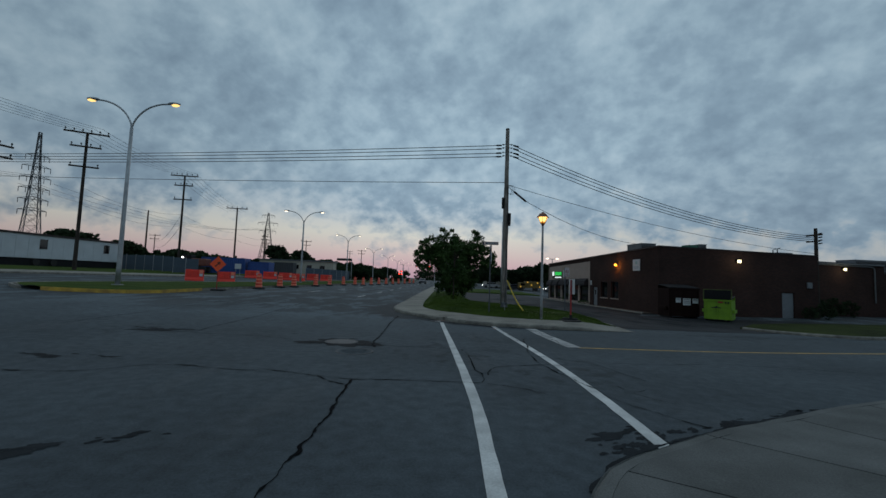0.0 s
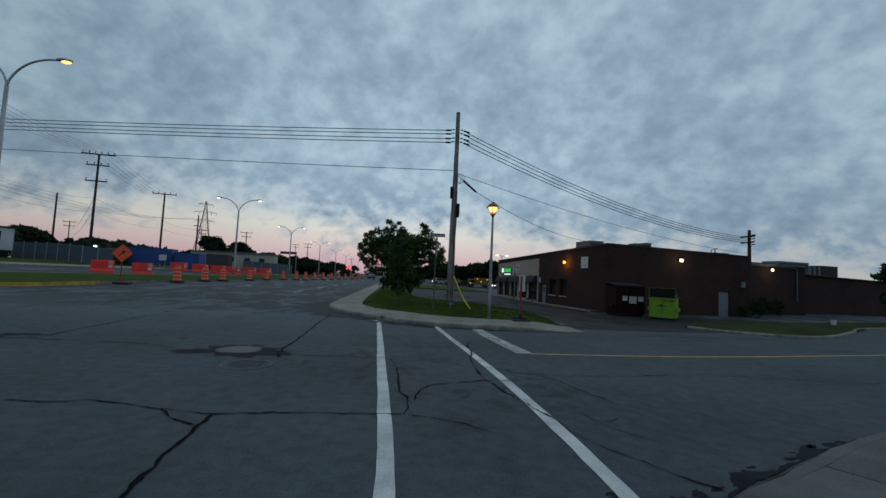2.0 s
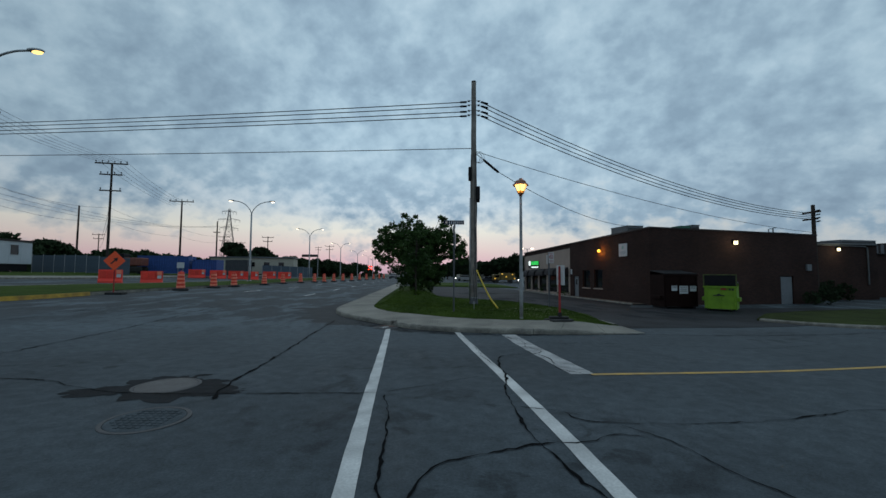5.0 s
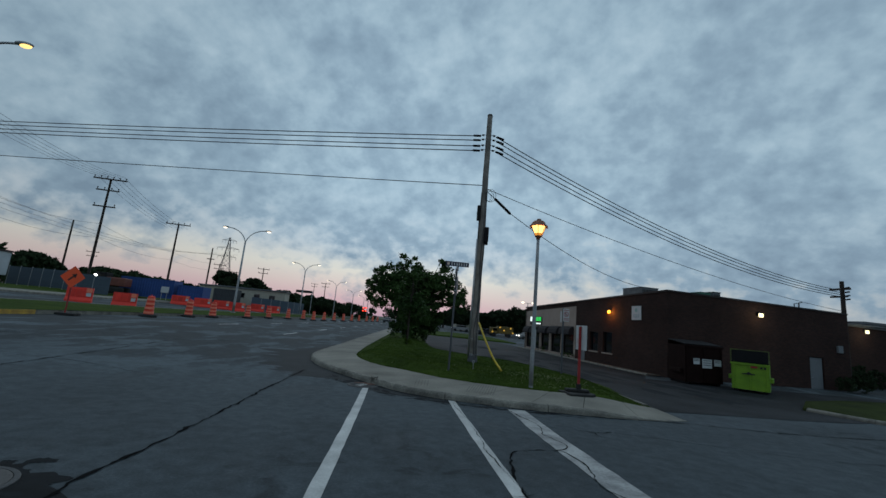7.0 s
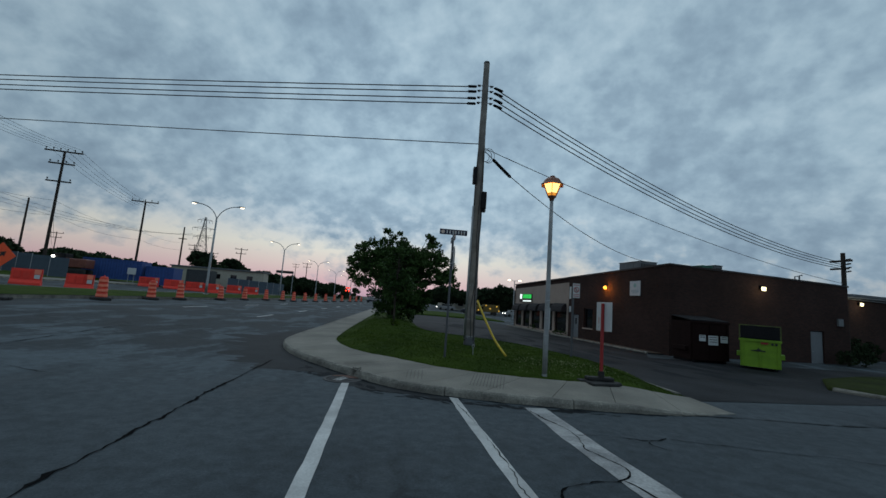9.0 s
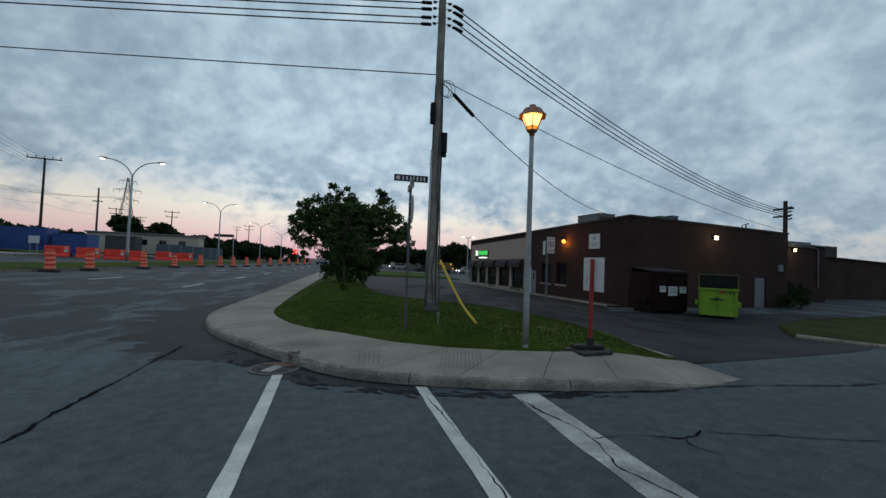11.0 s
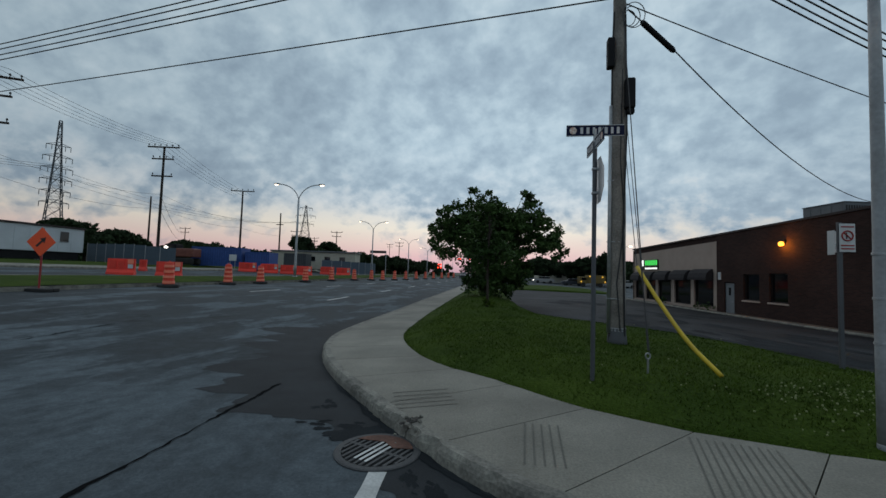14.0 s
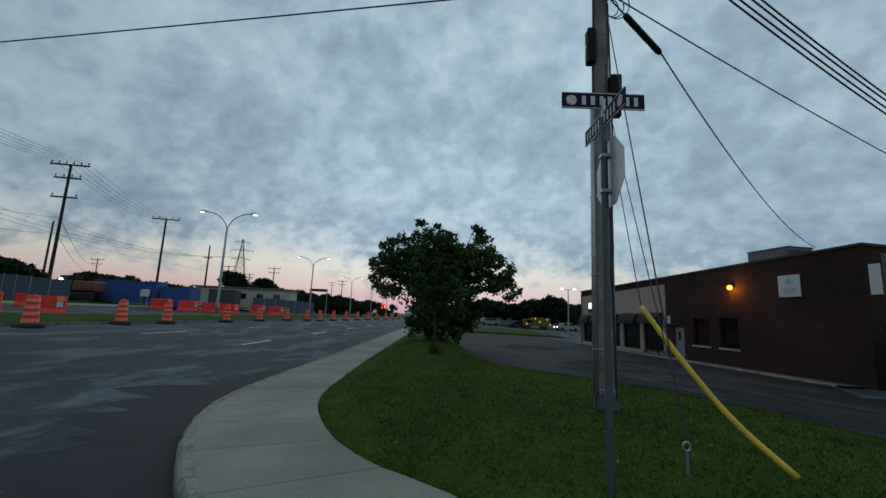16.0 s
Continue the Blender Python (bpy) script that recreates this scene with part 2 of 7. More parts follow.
# ---- materials ----
def asphalt_mat():
    """Aged grey asphalt: grain, broad faded patches, and dark damp and oily stains."""
    m, t, b = nodes_of("asphalt")
    n, l = t.nodes, t.links
    co = n.new("ShaderNodeTexCoord")

    def nz(scale, detail, sx=1.0, sy=1.0, warp=0.0, off=0.0):
        mp, k = n.new("ShaderNodeMapping"), n.new("ShaderNodeTexNoise")
        mp.inputs["Scale"].default_value = (sx, sy, 1)
        mp.inputs["Location"].default_value = (off, off * 0.7, 0)
        l.new(co.outputs["Object"], mp.inputs[0])
        l.new(mp.outputs[0], k.inputs["Vector"])
        k.inputs["Scale"].default_value, k.inputs["Detail"].default_value, k.inputs["Distortion"].default_value = scale, detail, warp
        k.inputs["Roughness"].default_value = 0.5 if detail < 8 else 0.66
        return k.outputs["Fac"]

    def ramp(fac, stops):
        r = n.new("ShaderNodeValToRGB")
        e = r.color_ramp.elements
        while len(e) < len(stops):
            e.new(0.5)
        for i, (p, c) in enumerate(stops):
            e[i].position, e[i].color = p, (c, c, c, 1)
        l.new(fac, r.inputs[0])
        return r.outputs[0]

    def mul(a, c):
        k = n.new("ShaderNodeMix")
        k.data_type, k.blend_type = "RGBA", "MULTIPLY"
        k.inputs[0].default_value = 1
        l.new(a, k.inputs[6])
        l.new(c, k.inputs[7])
        return k.outputs[2]

    base = n.new("ShaderNodeRGB")
    base.outputs[0].default_value = (0.0570, 0.0690, 0.0775, 1)
    grain, grit, broad = nz(170, 2), nz(38, 4, off=3), nz(0.35, 4, off=7)
    stains = nz(0.62, 12, 1.35, 0.42, 0.12, 11)
    blots = nz(1.5, 6, 1.0, 1.0, 0.9, 21)
    where = nz(0.16, 2, 1.0, 1.0, 0.0, 31)
    c = mul(base.outputs[0], ramp(grain, [(0.25, 0.72), (0.75, 1.28)]))
    c = mul(c, ramp(grit, [(0.3, 0.80), (0.7, 1.18)]))
    c = mul(c, ramp(nz(5.5, 5, off=5), [(0.32, 0.80), (0.68, 1.16)]))
    c = mul(c, ramp(broad, [(0.3, 0.82), (0.7, 1.15)]))
    sy = n.new("ShaderNodeSeparateXYZ")
    l.new(co.outputs["Object"], sy.inputs[0])
    # The damp lies towards the median and round the far corner.
    along = n.new("ShaderNodeMath")
    along.operation = "MULTIPLY_ADD"
    along.inputs[1].default_value = -0.3
    l.new(sy.outputs[0], along.inputs[0])
    l.new(sy.outputs[1], along.inputs[2])
    shift = n.new("ShaderNodeMapRange")
    shift.inputs[1].default_value, shift.inputs[2].default_value, shift.inputs[3].default_value, shift.inputs[4].default_value = 19.0, 25.0, -0.045, 0.03
    l.new(along.outputs[0], shift.inputs[0])
    sadd = n.new("ShaderNodeMath")
    l.new(stains, sadd.inputs[0])
    l.new(shift.outputs[0], sadd.inputs[1])
    stains = sadd.outputs[0]
    st = ramp(stains, [(0.42, 1.30), (0.485, 1.05), (0.512, 0.62), (0.60, 0.42)])
    bl = ramp(blots, [(0.57, 1.0), (0.63, 0.45)])
    wh = ramp(where, [(0.56, 0.0), (0.66, 0.7)])
    k = n.new("ShaderNodeMix")
    k.data_type, k.blend_type = "RGBA", "MULTIPLY"
    l.new(wh, k.inputs[0])
    l.new(c, k.inputs[6])
    l.new(bl, k.inputs[7])
    mr = n.new("ShaderNodeMapRange")
    mr.inputs[1].default_value, mr.inputs[2].default_value, mr.inputs[3].default_value, mr.inputs[4].default_value = 18, 23.5, 0.08, 1.0
    l.new(along.outputs[0], mr.inputs[0])
    k2 = n.new("ShaderNodeMix")
    k2.data_type, k2.blend_type = "RGBA", "MULTIPLY"
    l.new(mr.outputs[0], k2.inputs[0])
    l.new(k.outputs[2], k2.inputs[6])
    l.new(st, k2.inputs[7])
    pale = n.new("ShaderNodeMapRange")
    pale.inputs[1].default_value, pale.inputs[2].default_value, pale.inputs[3].default_value, pale.inputs[4].default_value = 15, 19, 1.0, 1.30
    l.new(along.outputs[0], pale.inputs[0])
    k3 = n.new("ShaderNodeMix")
    k3.data_type, k3.blend_type = "RGBA", "MULTIPLY"
    k3.inputs[0].default_value = 1
    l.new(k2.outputs[2], k3.inputs[6])
    l.new(pale.outputs[0], k3.inputs[7])
    l.new(k3.outputs[2], b.inputs["Base Color"])
    b.inputs["Roughness"].default_value = 0.85
    rr = ramp(stains, [(0.50, 0.92), (0.62, 0.80)])
    l.new(rr, b.inputs["Roughness"])
    b.inputs["Specular IOR Level"].default_value = 0.2
    bp = n.new("ShaderNodeBump")
    bp.inputs["Strength"].default_value, bp.inputs["Distance"].default_value = 0.5, 0.006
    l.new(grain, bp.inputs["Height"])
    l.new(bp.outputs[0], b.inputs["Normal"])
    return m


M_ASPHALT = asphalt_mat()
M_SEAL = mat("crack_sealant", (0.0065, 0.007, 0.008), 1.0, vary=0.3, scale=2, fine=40, bump=0.2, spec=0.04)
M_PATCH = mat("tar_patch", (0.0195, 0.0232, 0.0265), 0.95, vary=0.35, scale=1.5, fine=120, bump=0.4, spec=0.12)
M_LOT = mat("worn_lot_asphalt", (0.025, 0.027, 0.031), 0.8, vary=0.5, scale=0.42, fine=90, bump=0.4, second=(0.006, 0.007, 0.0085), spec=0.15)
M_WHITE_LINE = mat("worn_white_paint", (0.58, 0.58, 0.56), 0.7, vary=0.16, scale=2.2, fine=45, bump=0.3, second=(0.37, 0.37, 0.36))
M_STOP_LINE = mat("badly_worn_white_paint", (0.40, 0.40, 0.39), 0.75, vary=0.3, scale=2.6, fine=30, bump=0.3, second=(0.20, 0.20, 0.20))
M_YELLOW_LINE = mat("worn_yellow_paint", (0.50, 0.30, 0.05), 0.7, vary=0.2, scale=3, fine=50, bump=0.3, second=(0.30, 0.19, 0.05))
M_CONCRETE = mat("sidewalk_concrete", (0.225, 0.208, 0.172), 0.85, vary=0.24, scale=0.9, fine=55, bump=0.5, second=(0.142, 0.130, 0.107), obj_random=0.07, depth=0.006)
M_CONCRETE_OLD = mat("old_grey_concrete", (0.108, 0.110, 0.106), 0.9, vary=0.28, scale=1.3, fine=60, bump=0.5, second=(0.062, 0.064, 0.060), obj_random=0.10, depth=0.006)
M_CURB = mat("curb_concrete", (0.235, 0.220, 0.185), 0.9, vary=0.34, scale=3.0, fine=34, bump=0.7, second=(0.115, 0.106, 0.092), obj_random=0.08)
M_CURB_YELLOW = mat("yellow_painted_curb", (0.62, 0.38, 0.05), 0.8, vary=0.2, scale=2.5, fine=40, bump=0.4, second=(0.33, 0.20, 0.05))
M_SOIL = mat("lawn_soil", (0.050, 0.078, 0.012), 0.95, vary=0.35, scale=0.7, fine=28, bump=0.8, second=(0.032, 0.055, 0.009), depth=0.03, spec=0.05)
M_VERGE = mat("dry_weedy_grass", (0.040, 0.052, 0.014), 0.95, vary=0.4, scale=0.6, fine=22, bump=0.8, second=(0.022, 0.028, 0.010), depth=0.03, spec=0.05)
M_GRASS = mat("grass_blade", (0.063, 0.096, 0.014), 0.75, vary=0.38, scale=0.55, fine=3.0, bump=0, second=(0.036, 0.062, 0.009), spec=0.05)
M_FARGROUND = mat("rough_ground", (0.07, 0.085, 0.04), 0.95, vary=0.3, scale=0.05, fine=1.5, bump=0.3, second=(0.06, 0.055, 0.045))
M_BRICK = mat("brown_brick", (0.090, 0.050, 0.041), 0.9, vary=0.22, scale=8, fine=60, bump=0.4, second=(0.060, 0.034, 0.029), obj_random=0.25)
M_BRICKWALL = None
M_BEIGE = mat("beige_stucco", (0.40, 0.31, 0.26), 0.9, vary=0.1, scale=1.2, fine=70, bump=0.4)
M_FLASH = mat("dark_metal_flashing", (0.035, 0.028, 0.028), 0.5, 0.6, vary=0.15, bump=0.05)
M_WINDOW = mat("dark_window_glass", (0.006, 0.007, 0.008), 0.06, vary=0.1, bump=0.0, spec=0.6)
M_ALU = mat("grey_aluminium", (0.36, 0.37, 0.38), 0.45, 0.8, vary=0.1, bump=0.05)
M_DOOR = mat("pale_grey_painted_steel", (0.17, 0.185, 0.20), 0.5, vary=0.08, bump=0.05)
M_AWNING = mat("dark_awning_cloth", (0.020, 0.017, 0.020), 0.9, vary=0.2, fine=200, bump=0.2)
M_POLE = mat("weathered_pole_wood", (0.270, 0.245, 0.220), 0.9, vary=0.3, scale=2.0, fine=35, bump=0.6, second=(0.150, 0.135, 0.120), spec=0.2)
M_POLE_DARK = mat("dark_creosote_wood", (0.055, 0.044, 0.038), 0.9, vary=0.3, scale=2, fine=25, bump=0.5, spec=0.2)
M_GALV = mat("galvanised_steel", (0.42, 0.43, 0.44), 0.5, 0.7, vary=0.15, scale=2.5, fine=25, bump=0.1, second=(0.32, 0.33, 0.34))
M_LAMP_PAINT = mat("grey_painted_lamp_post", (0.33, 0.34, 0.35), 0.55, 0.1, vary=0.12, scale=4, fine=30, bump=0.1, second=(0.25, 0.25, 0.25))
M_COPPER = mat("reddish_brown_lantern_metal", (0.24, 0.085, 0.045), 0.45, 0.3, vary=0.15, bump=0.05)
M_WIRE = mat("black_cable", (0.02, 0.02, 0.022), 0.6, vary=0.1, bump=0)
M_BLACK = mat("black_plastic", (0.012, 0.012, 0.014), 0.75, vary=0.2, bump=0.1, spec=0.2)
M_RUBBER = mat("black_rubber", (0.022, 0.021, 0.020), 0.85, vary=0.3, bump=0.3)
M_YELLOW_TUBE = mat("yellow_plastic_tube", (0.62, 0.43, 0.015), 0.45, vary=0.08, scale=4, fine=20, bump=0.05, second=(0.50, 0.33, 0.02))
M_ORANGE = mat("orange_plastic", (0.74, 0.050, 0.020), 0.55, vary=0.1, scale=3, bump=0.05, obj_random=0.08)
M_ORANGE_REFLECT = mat("reflective_orange_band", (0.95, 0.25, 0.15), 0.35, vary=0.06, bump=0.05)
M_ORANGE_SIGN = mat("orange_reflective_sheet", (0.96, 0.10, 0.022), 0.4, vary=0.05, bump=0)
M_BARRIER = mat("orange_barrier_plastic", (0.82, 0.045, 0.025), 0.6, vary=0.12, scale=2, bump=0.1, obj_random=0.12)
M_SIGN_WHITE = mat("white_sign_sheet", (0.54, 0.56, 0.57), 0.5, vary=0.05, scale=3, bump=0)
M_SIGN_BACK = mat("dull_aluminium_sign_back", (0.42, 0.43, 0.44), 0.5, 0.5, vary=0.1, scale=5, bump=0.05)
M_SIGN_BLUE = mat("dark_blue_enamel", (0.010, 0.014, 0.045), 0.7, vary=0.1, bump=0, spec=0.15)
M_SIGN_RED = mat("red_paint", (0.32, 0.018, 0.018), 0.5, vary=0.1, bump=0.05)
M_SIGN_BLACK = mat("black_print", (0.015, 0.015, 0.015), 0.6, vary=0.05, bump=0)
M_DUMP_GREEN = mat("lime_green_painted_steel", (0.18, 0.33, 0.012), 0.65, vary=0.12, scale=2.5, fine=20, bump=0.1, second=(0.13, 0.26, 0.010))
M_DUMP_RIM = mat("worn_olive_steel", (0.10, 0.14, 0.02), 0.7, vary=0.25, scale=6, bump=0.1, second=(0.05, 0.06, 0.02))
M_DUMP_DARK = mat("dark_brown_painted_steel", (0.016, 0.007, 0.006), 0.85, vary=0.2, bump=0.1, spec=0.1)
M_TRAILER = mat("white_trailer_siding", (0.52, 0.55, 0.58), 0.6, vary=0.08, scale=1.0, bump=0.05)
M_CONT_BLUE = mat("blue_container_steel", (0.020, 0.070, 0.26), 0.6, vary=0.15, bump=0.1)
M_CONT_GREY = mat("blue_grey_screen_panel", (0.060, 0.085, 0.115), 0.7, vary=0.12, bump=0.05)
M_SHED = mat("cream_siding", (0.42, 0.39, 0.32), 0.8, vary=0.1, bump=0.05)
M_BARK = mat("tree_bark", (0.055, 0.042, 0.032), 0.95, vary=0.35, scale=6, fine=30, bump=0.8)
M_LEAF = mat("tree_leaf", (0.060, 0.105, 0.030), 0.6, vary=0.4, scale=0.6, fine=5, bump=0, second=(0.024, 0.050, 0.014), spec=0.08)
M_LEAF_FAR = mat("far_tree_leaf", (0.038, 0.058, 0.028), 0.8, vary=0.3, scale=0.15, fine=1.5, bump=0, second=(0.020, 0.031, 0.016), spec=0.05)
M_STEEL_DARK = mat("dark_lattice_steel", (0.10, 0.105, 0.115), 0.6, 0.5, vary=0.1, bump=0)
M_IRON = mat("rusty_cast_iron", (0.072, 0.072, 0.074), 0.75, 0.3, vary=0.3, scale=6, fine=60, bump=0.4, second=(0.055, 0.056, 0.058))
M_IRON_PALE = mat("worn_manhole_iron", (0.082, 0.080, 0.080), 0.7, 0.3, vary=0.2, scale=5, fine=50, bump=0.4, second=(0.060, 0.056, 0.054))
M_HOLE = mat("drain_darkness", (0.004, 0.004, 0.004), 1.0, vary=0, bump=0)
M_CLOVER = mat("clover_flower", (0.24, 0.26, 0.12), 0.9, vary=0.1, bump=0)
M_ROOF_UNIT = mat("pale_sheet_metal", (0.135, 0.145, 0.155), 0.6, 0.3, vary=0.12, bump=0.05)
M_ROOF_GREEN = mat("green_roof_unit", (0.05, 0.19, 0.13), 0.6, 0.2, vary=0.15, bump=0.05)
M_TAR_ROOF = mat("gravel_roof", (0.16, 0.16, 0.155), 0.95, vary=0.2, scale=1, fine=60, bump=0.4)
G_SODIUM = glow("sodium_lamp_glow", (1.0, 0.50, 0.10), 9.0)
G_SODIUM_GLASS = glow("lantern_glass_glow", (1.0, 0.58, 0.17), 2.3)
G_SODIUM_DIM = glow("dim_lantern_glass_glow", (1.0, 0.36, 0.04), 0.75)
G_STREET = glow("street_lamp_glow", (1.0, 0.62, 0.20), 1.7)
G_STREET_FAR = glow("far_street_lamp_glow", (1.0, 0.84, 0.62), 2.6)
G_FLOOD = glow("flood_lamp_glow", (1.0, 0.88, 0.50), 2.4)
G_RED = glow("red_signal_glow", (1.0, 0.045, 0.015), 4.0)
G_GREEN = glow("green_sign_glow", (0.03, 0.70, 0.10), 0.75)
G_SIGNWHITE = glow("white_sign_glow", (0.8, 0.9, 0.85), 1.1)
G_AMBER = glow("amber_yard_glow", (1.0, 0.55, 0.06), 0.45)
G_HEAD = glow("headlight_glow", (1.0, 0.95, 0.85), 6.0)

# ---- ground, road, curbs ----
def axis(stops):
    out = []
    for a, b, step in stops:
        n = max(1, round((b - a) / step))
        out += [a + (b - a) * k / n for k in range(n)]
    return out + [stops[-1][1]]


def sheet_mesh(name, xs, ys, z, material):
    me = bpy.data.meshes.new(name)
    nx = len(xs)
    verts = [(x, y, z(x, y)) for y in ys for x in xs]
    faces = [(j * nx + i, j * nx + i + 1, (j + 1) * nx + i + 1, (j + 1) * nx + i) for j in range(len(ys) - 1) for i in range(nx - 1)]
    me.from_pydata(verts, [], faces)
    me.materials.append(material)
    me.polygons.foreach_set("use_smooth", [True] * len(me.polygons))
    return new(name, me)


ground = sheet_mesh("ground", axis([(-2500, -300, 300), (-300, -60, 20), (-60, 60, 3), (60, 300, 20), (300, 2500, 300)]),
                    axis([(-1500, -60, 240), (-60, 140, 4), (140, 400, 20), (400, 3500, 300)]),
                    lambda x, y: gz(x, y) - 0.09, M_FARGROUND)
tagged(ground, "rough weedy open ground reaching the horizon", "ground", kind="structure")


def road_left(y):
    """Edge of the carriageway along the median."""
    return -13.5 - 0.045 * (y - 28)


road = sheet_mesh("road", axis([(-60, -30, 3), (-30, -6, 1), (-6, 12, 0.4), (12, 60, 2)]),
                  axis([(-40, 0, 4), (0, 30, 0.4), (30, 60, 1.5), (60, 330, 9)]), gz, M_ASPHALT)
tagged(road, "cracked grey asphalt road with dark damp stains", "road", kind="structure")


def ribbon(name, left, right, lift, material, parent=None, cross=3):
    """A thin sheet between two rows of plan points, lying on the road."""
    bm = bmesh.new()
    rows = []
    for a, b in zip(left, right):
        row = []
        for k in range(cross):
            p = Vector(a[:2]).lerp(Vector(b[:2]), k / (cross - 1))
            row.append(bm.verts.new((p.x, p.y, gz(p.x, p.y) + lift)))
        rows.append(row)
    for a, b in zip(rows, rows[1:]):
        for k in range(cross - 1):
            bm.faces.new((a[k], a[k + 1], b[k + 1], b[k]))
    bmesh.ops.recalc_face_normals(bm, faces=bm.faces)
    if bm.faces[0].normal.z < 0 or (bm.normal_update() or bm.faces[0].normal.z < 0):
        bmesh.ops.reverse_faces(bm, faces=bm.faces)
    return part(name, bm, material, parent)


def painted_line(pts, width, material, label, ragged=0.012, step=0.25, lift=0.006):
    c = curve([(x, y, 0) for x, y in pts], step)
    L, R = [], []
    for i, p in enumerate(c):
        d = (c[min(i + 1, len(c) - 1)] - c[max(i - 1, 0)]).normalized()
        nrm = Vector((-d.y, d.x, 0))
        a = width / 2 + ragged * noise.noise((p.x * 3, p.y * 3, 1))
        b = width / 2 + ragged * noise.noise((p.x * 3, p.y * 3, 9))
        L.append(p + nrm * a)
        R.append(p - nrm * b)
    ob = ribbon("road_marking", L, R, lift, material)
    return tagged(ob, label, "road marking", kind="structure")


painted_line([(1.79, 19.35), (2.15, 15.8), (2.6, 11.2), (2.86, 8.6), (3.0, 7.0), (3.1, 4.6)], 0.155, M_WHITE_LINE, "worn white crosswalk line on the asphalt")
painted_line([(3.9, 18.85), (4.2, 15.5), (4.58, 11.2), (4.8, 8.2), (4.88, 6.2)], 0.16, M_WHITE_LINE, "worn white crosswalk line on the asphalt")
painted_line([(5.35, 18.25), (5.52, 15.6), (5.72, 13.15)], 0.40, M_STOP_LINE, "cracked white stop line before the crosswalk", 0.03)
painted_line([(5.85, 13.12), (9.7, 13.55), (14.3, 14.65), (24, 17.6), (40, 23)], 0.12, M_YELLOW_LINE, "yellow centre line of the side street", 0.01, 0.5)
for k in range(16):
    y0 = 34 + k * 9.0
    for lane in (4.2, 8.2):
        x0 = -1.8 - lane - 0.045 * (y0 - 40)
        painted_line([(x0, y0), (x0 - 0.06, y0 + 1.4), (x0 - 0.13, y0 + 2.8)], 0.13, M_WHITE_LINE, "faded white lane dash", 0.02, 0.7)


def crack(pts, width, wob=0.042, seed=0, mtl=None, label="sealed crack in the asphalt"):
    c = curve([(x, y, 0) for x, y in pts], 0.07)
    L, R = [], []
    for i, p in enumerate(c):
        d = (c[min(i + 1, len(c) - 1)] - c[max(i - 1, 0)]).normalized()
        nrm = Vector((-d.y, d.x, 0))
        off = wob * (noise.noise((p.x * 1.3 + seed, p.y * 1.3, seed)) + 0.8 * noise.noise((p.x * 4.5, p.y * 4.5 + seed, 3)) + 0.6 * noise.noise((p.x * 15, p.y * 15, seed)))
        w = width * max(0.16, 0.5 + 0.9 * noise.noise((p.x * 2.3, p.y * 2.3, seed + 5)) + 0.7 * noise.noise((p.x * 11, p.y * 11, seed)))
        if i in (0, len(c) - 1):
            w = width * 0.15
        L.append(p + nrm * (off + w / 2))
        R.append(p + nrm * (off - w / 2))
    return tagged(ribbon("road_crack", L, R, 0.0095, mtl or M_SEAL, cross=2), label, "road crack", kind="structure")


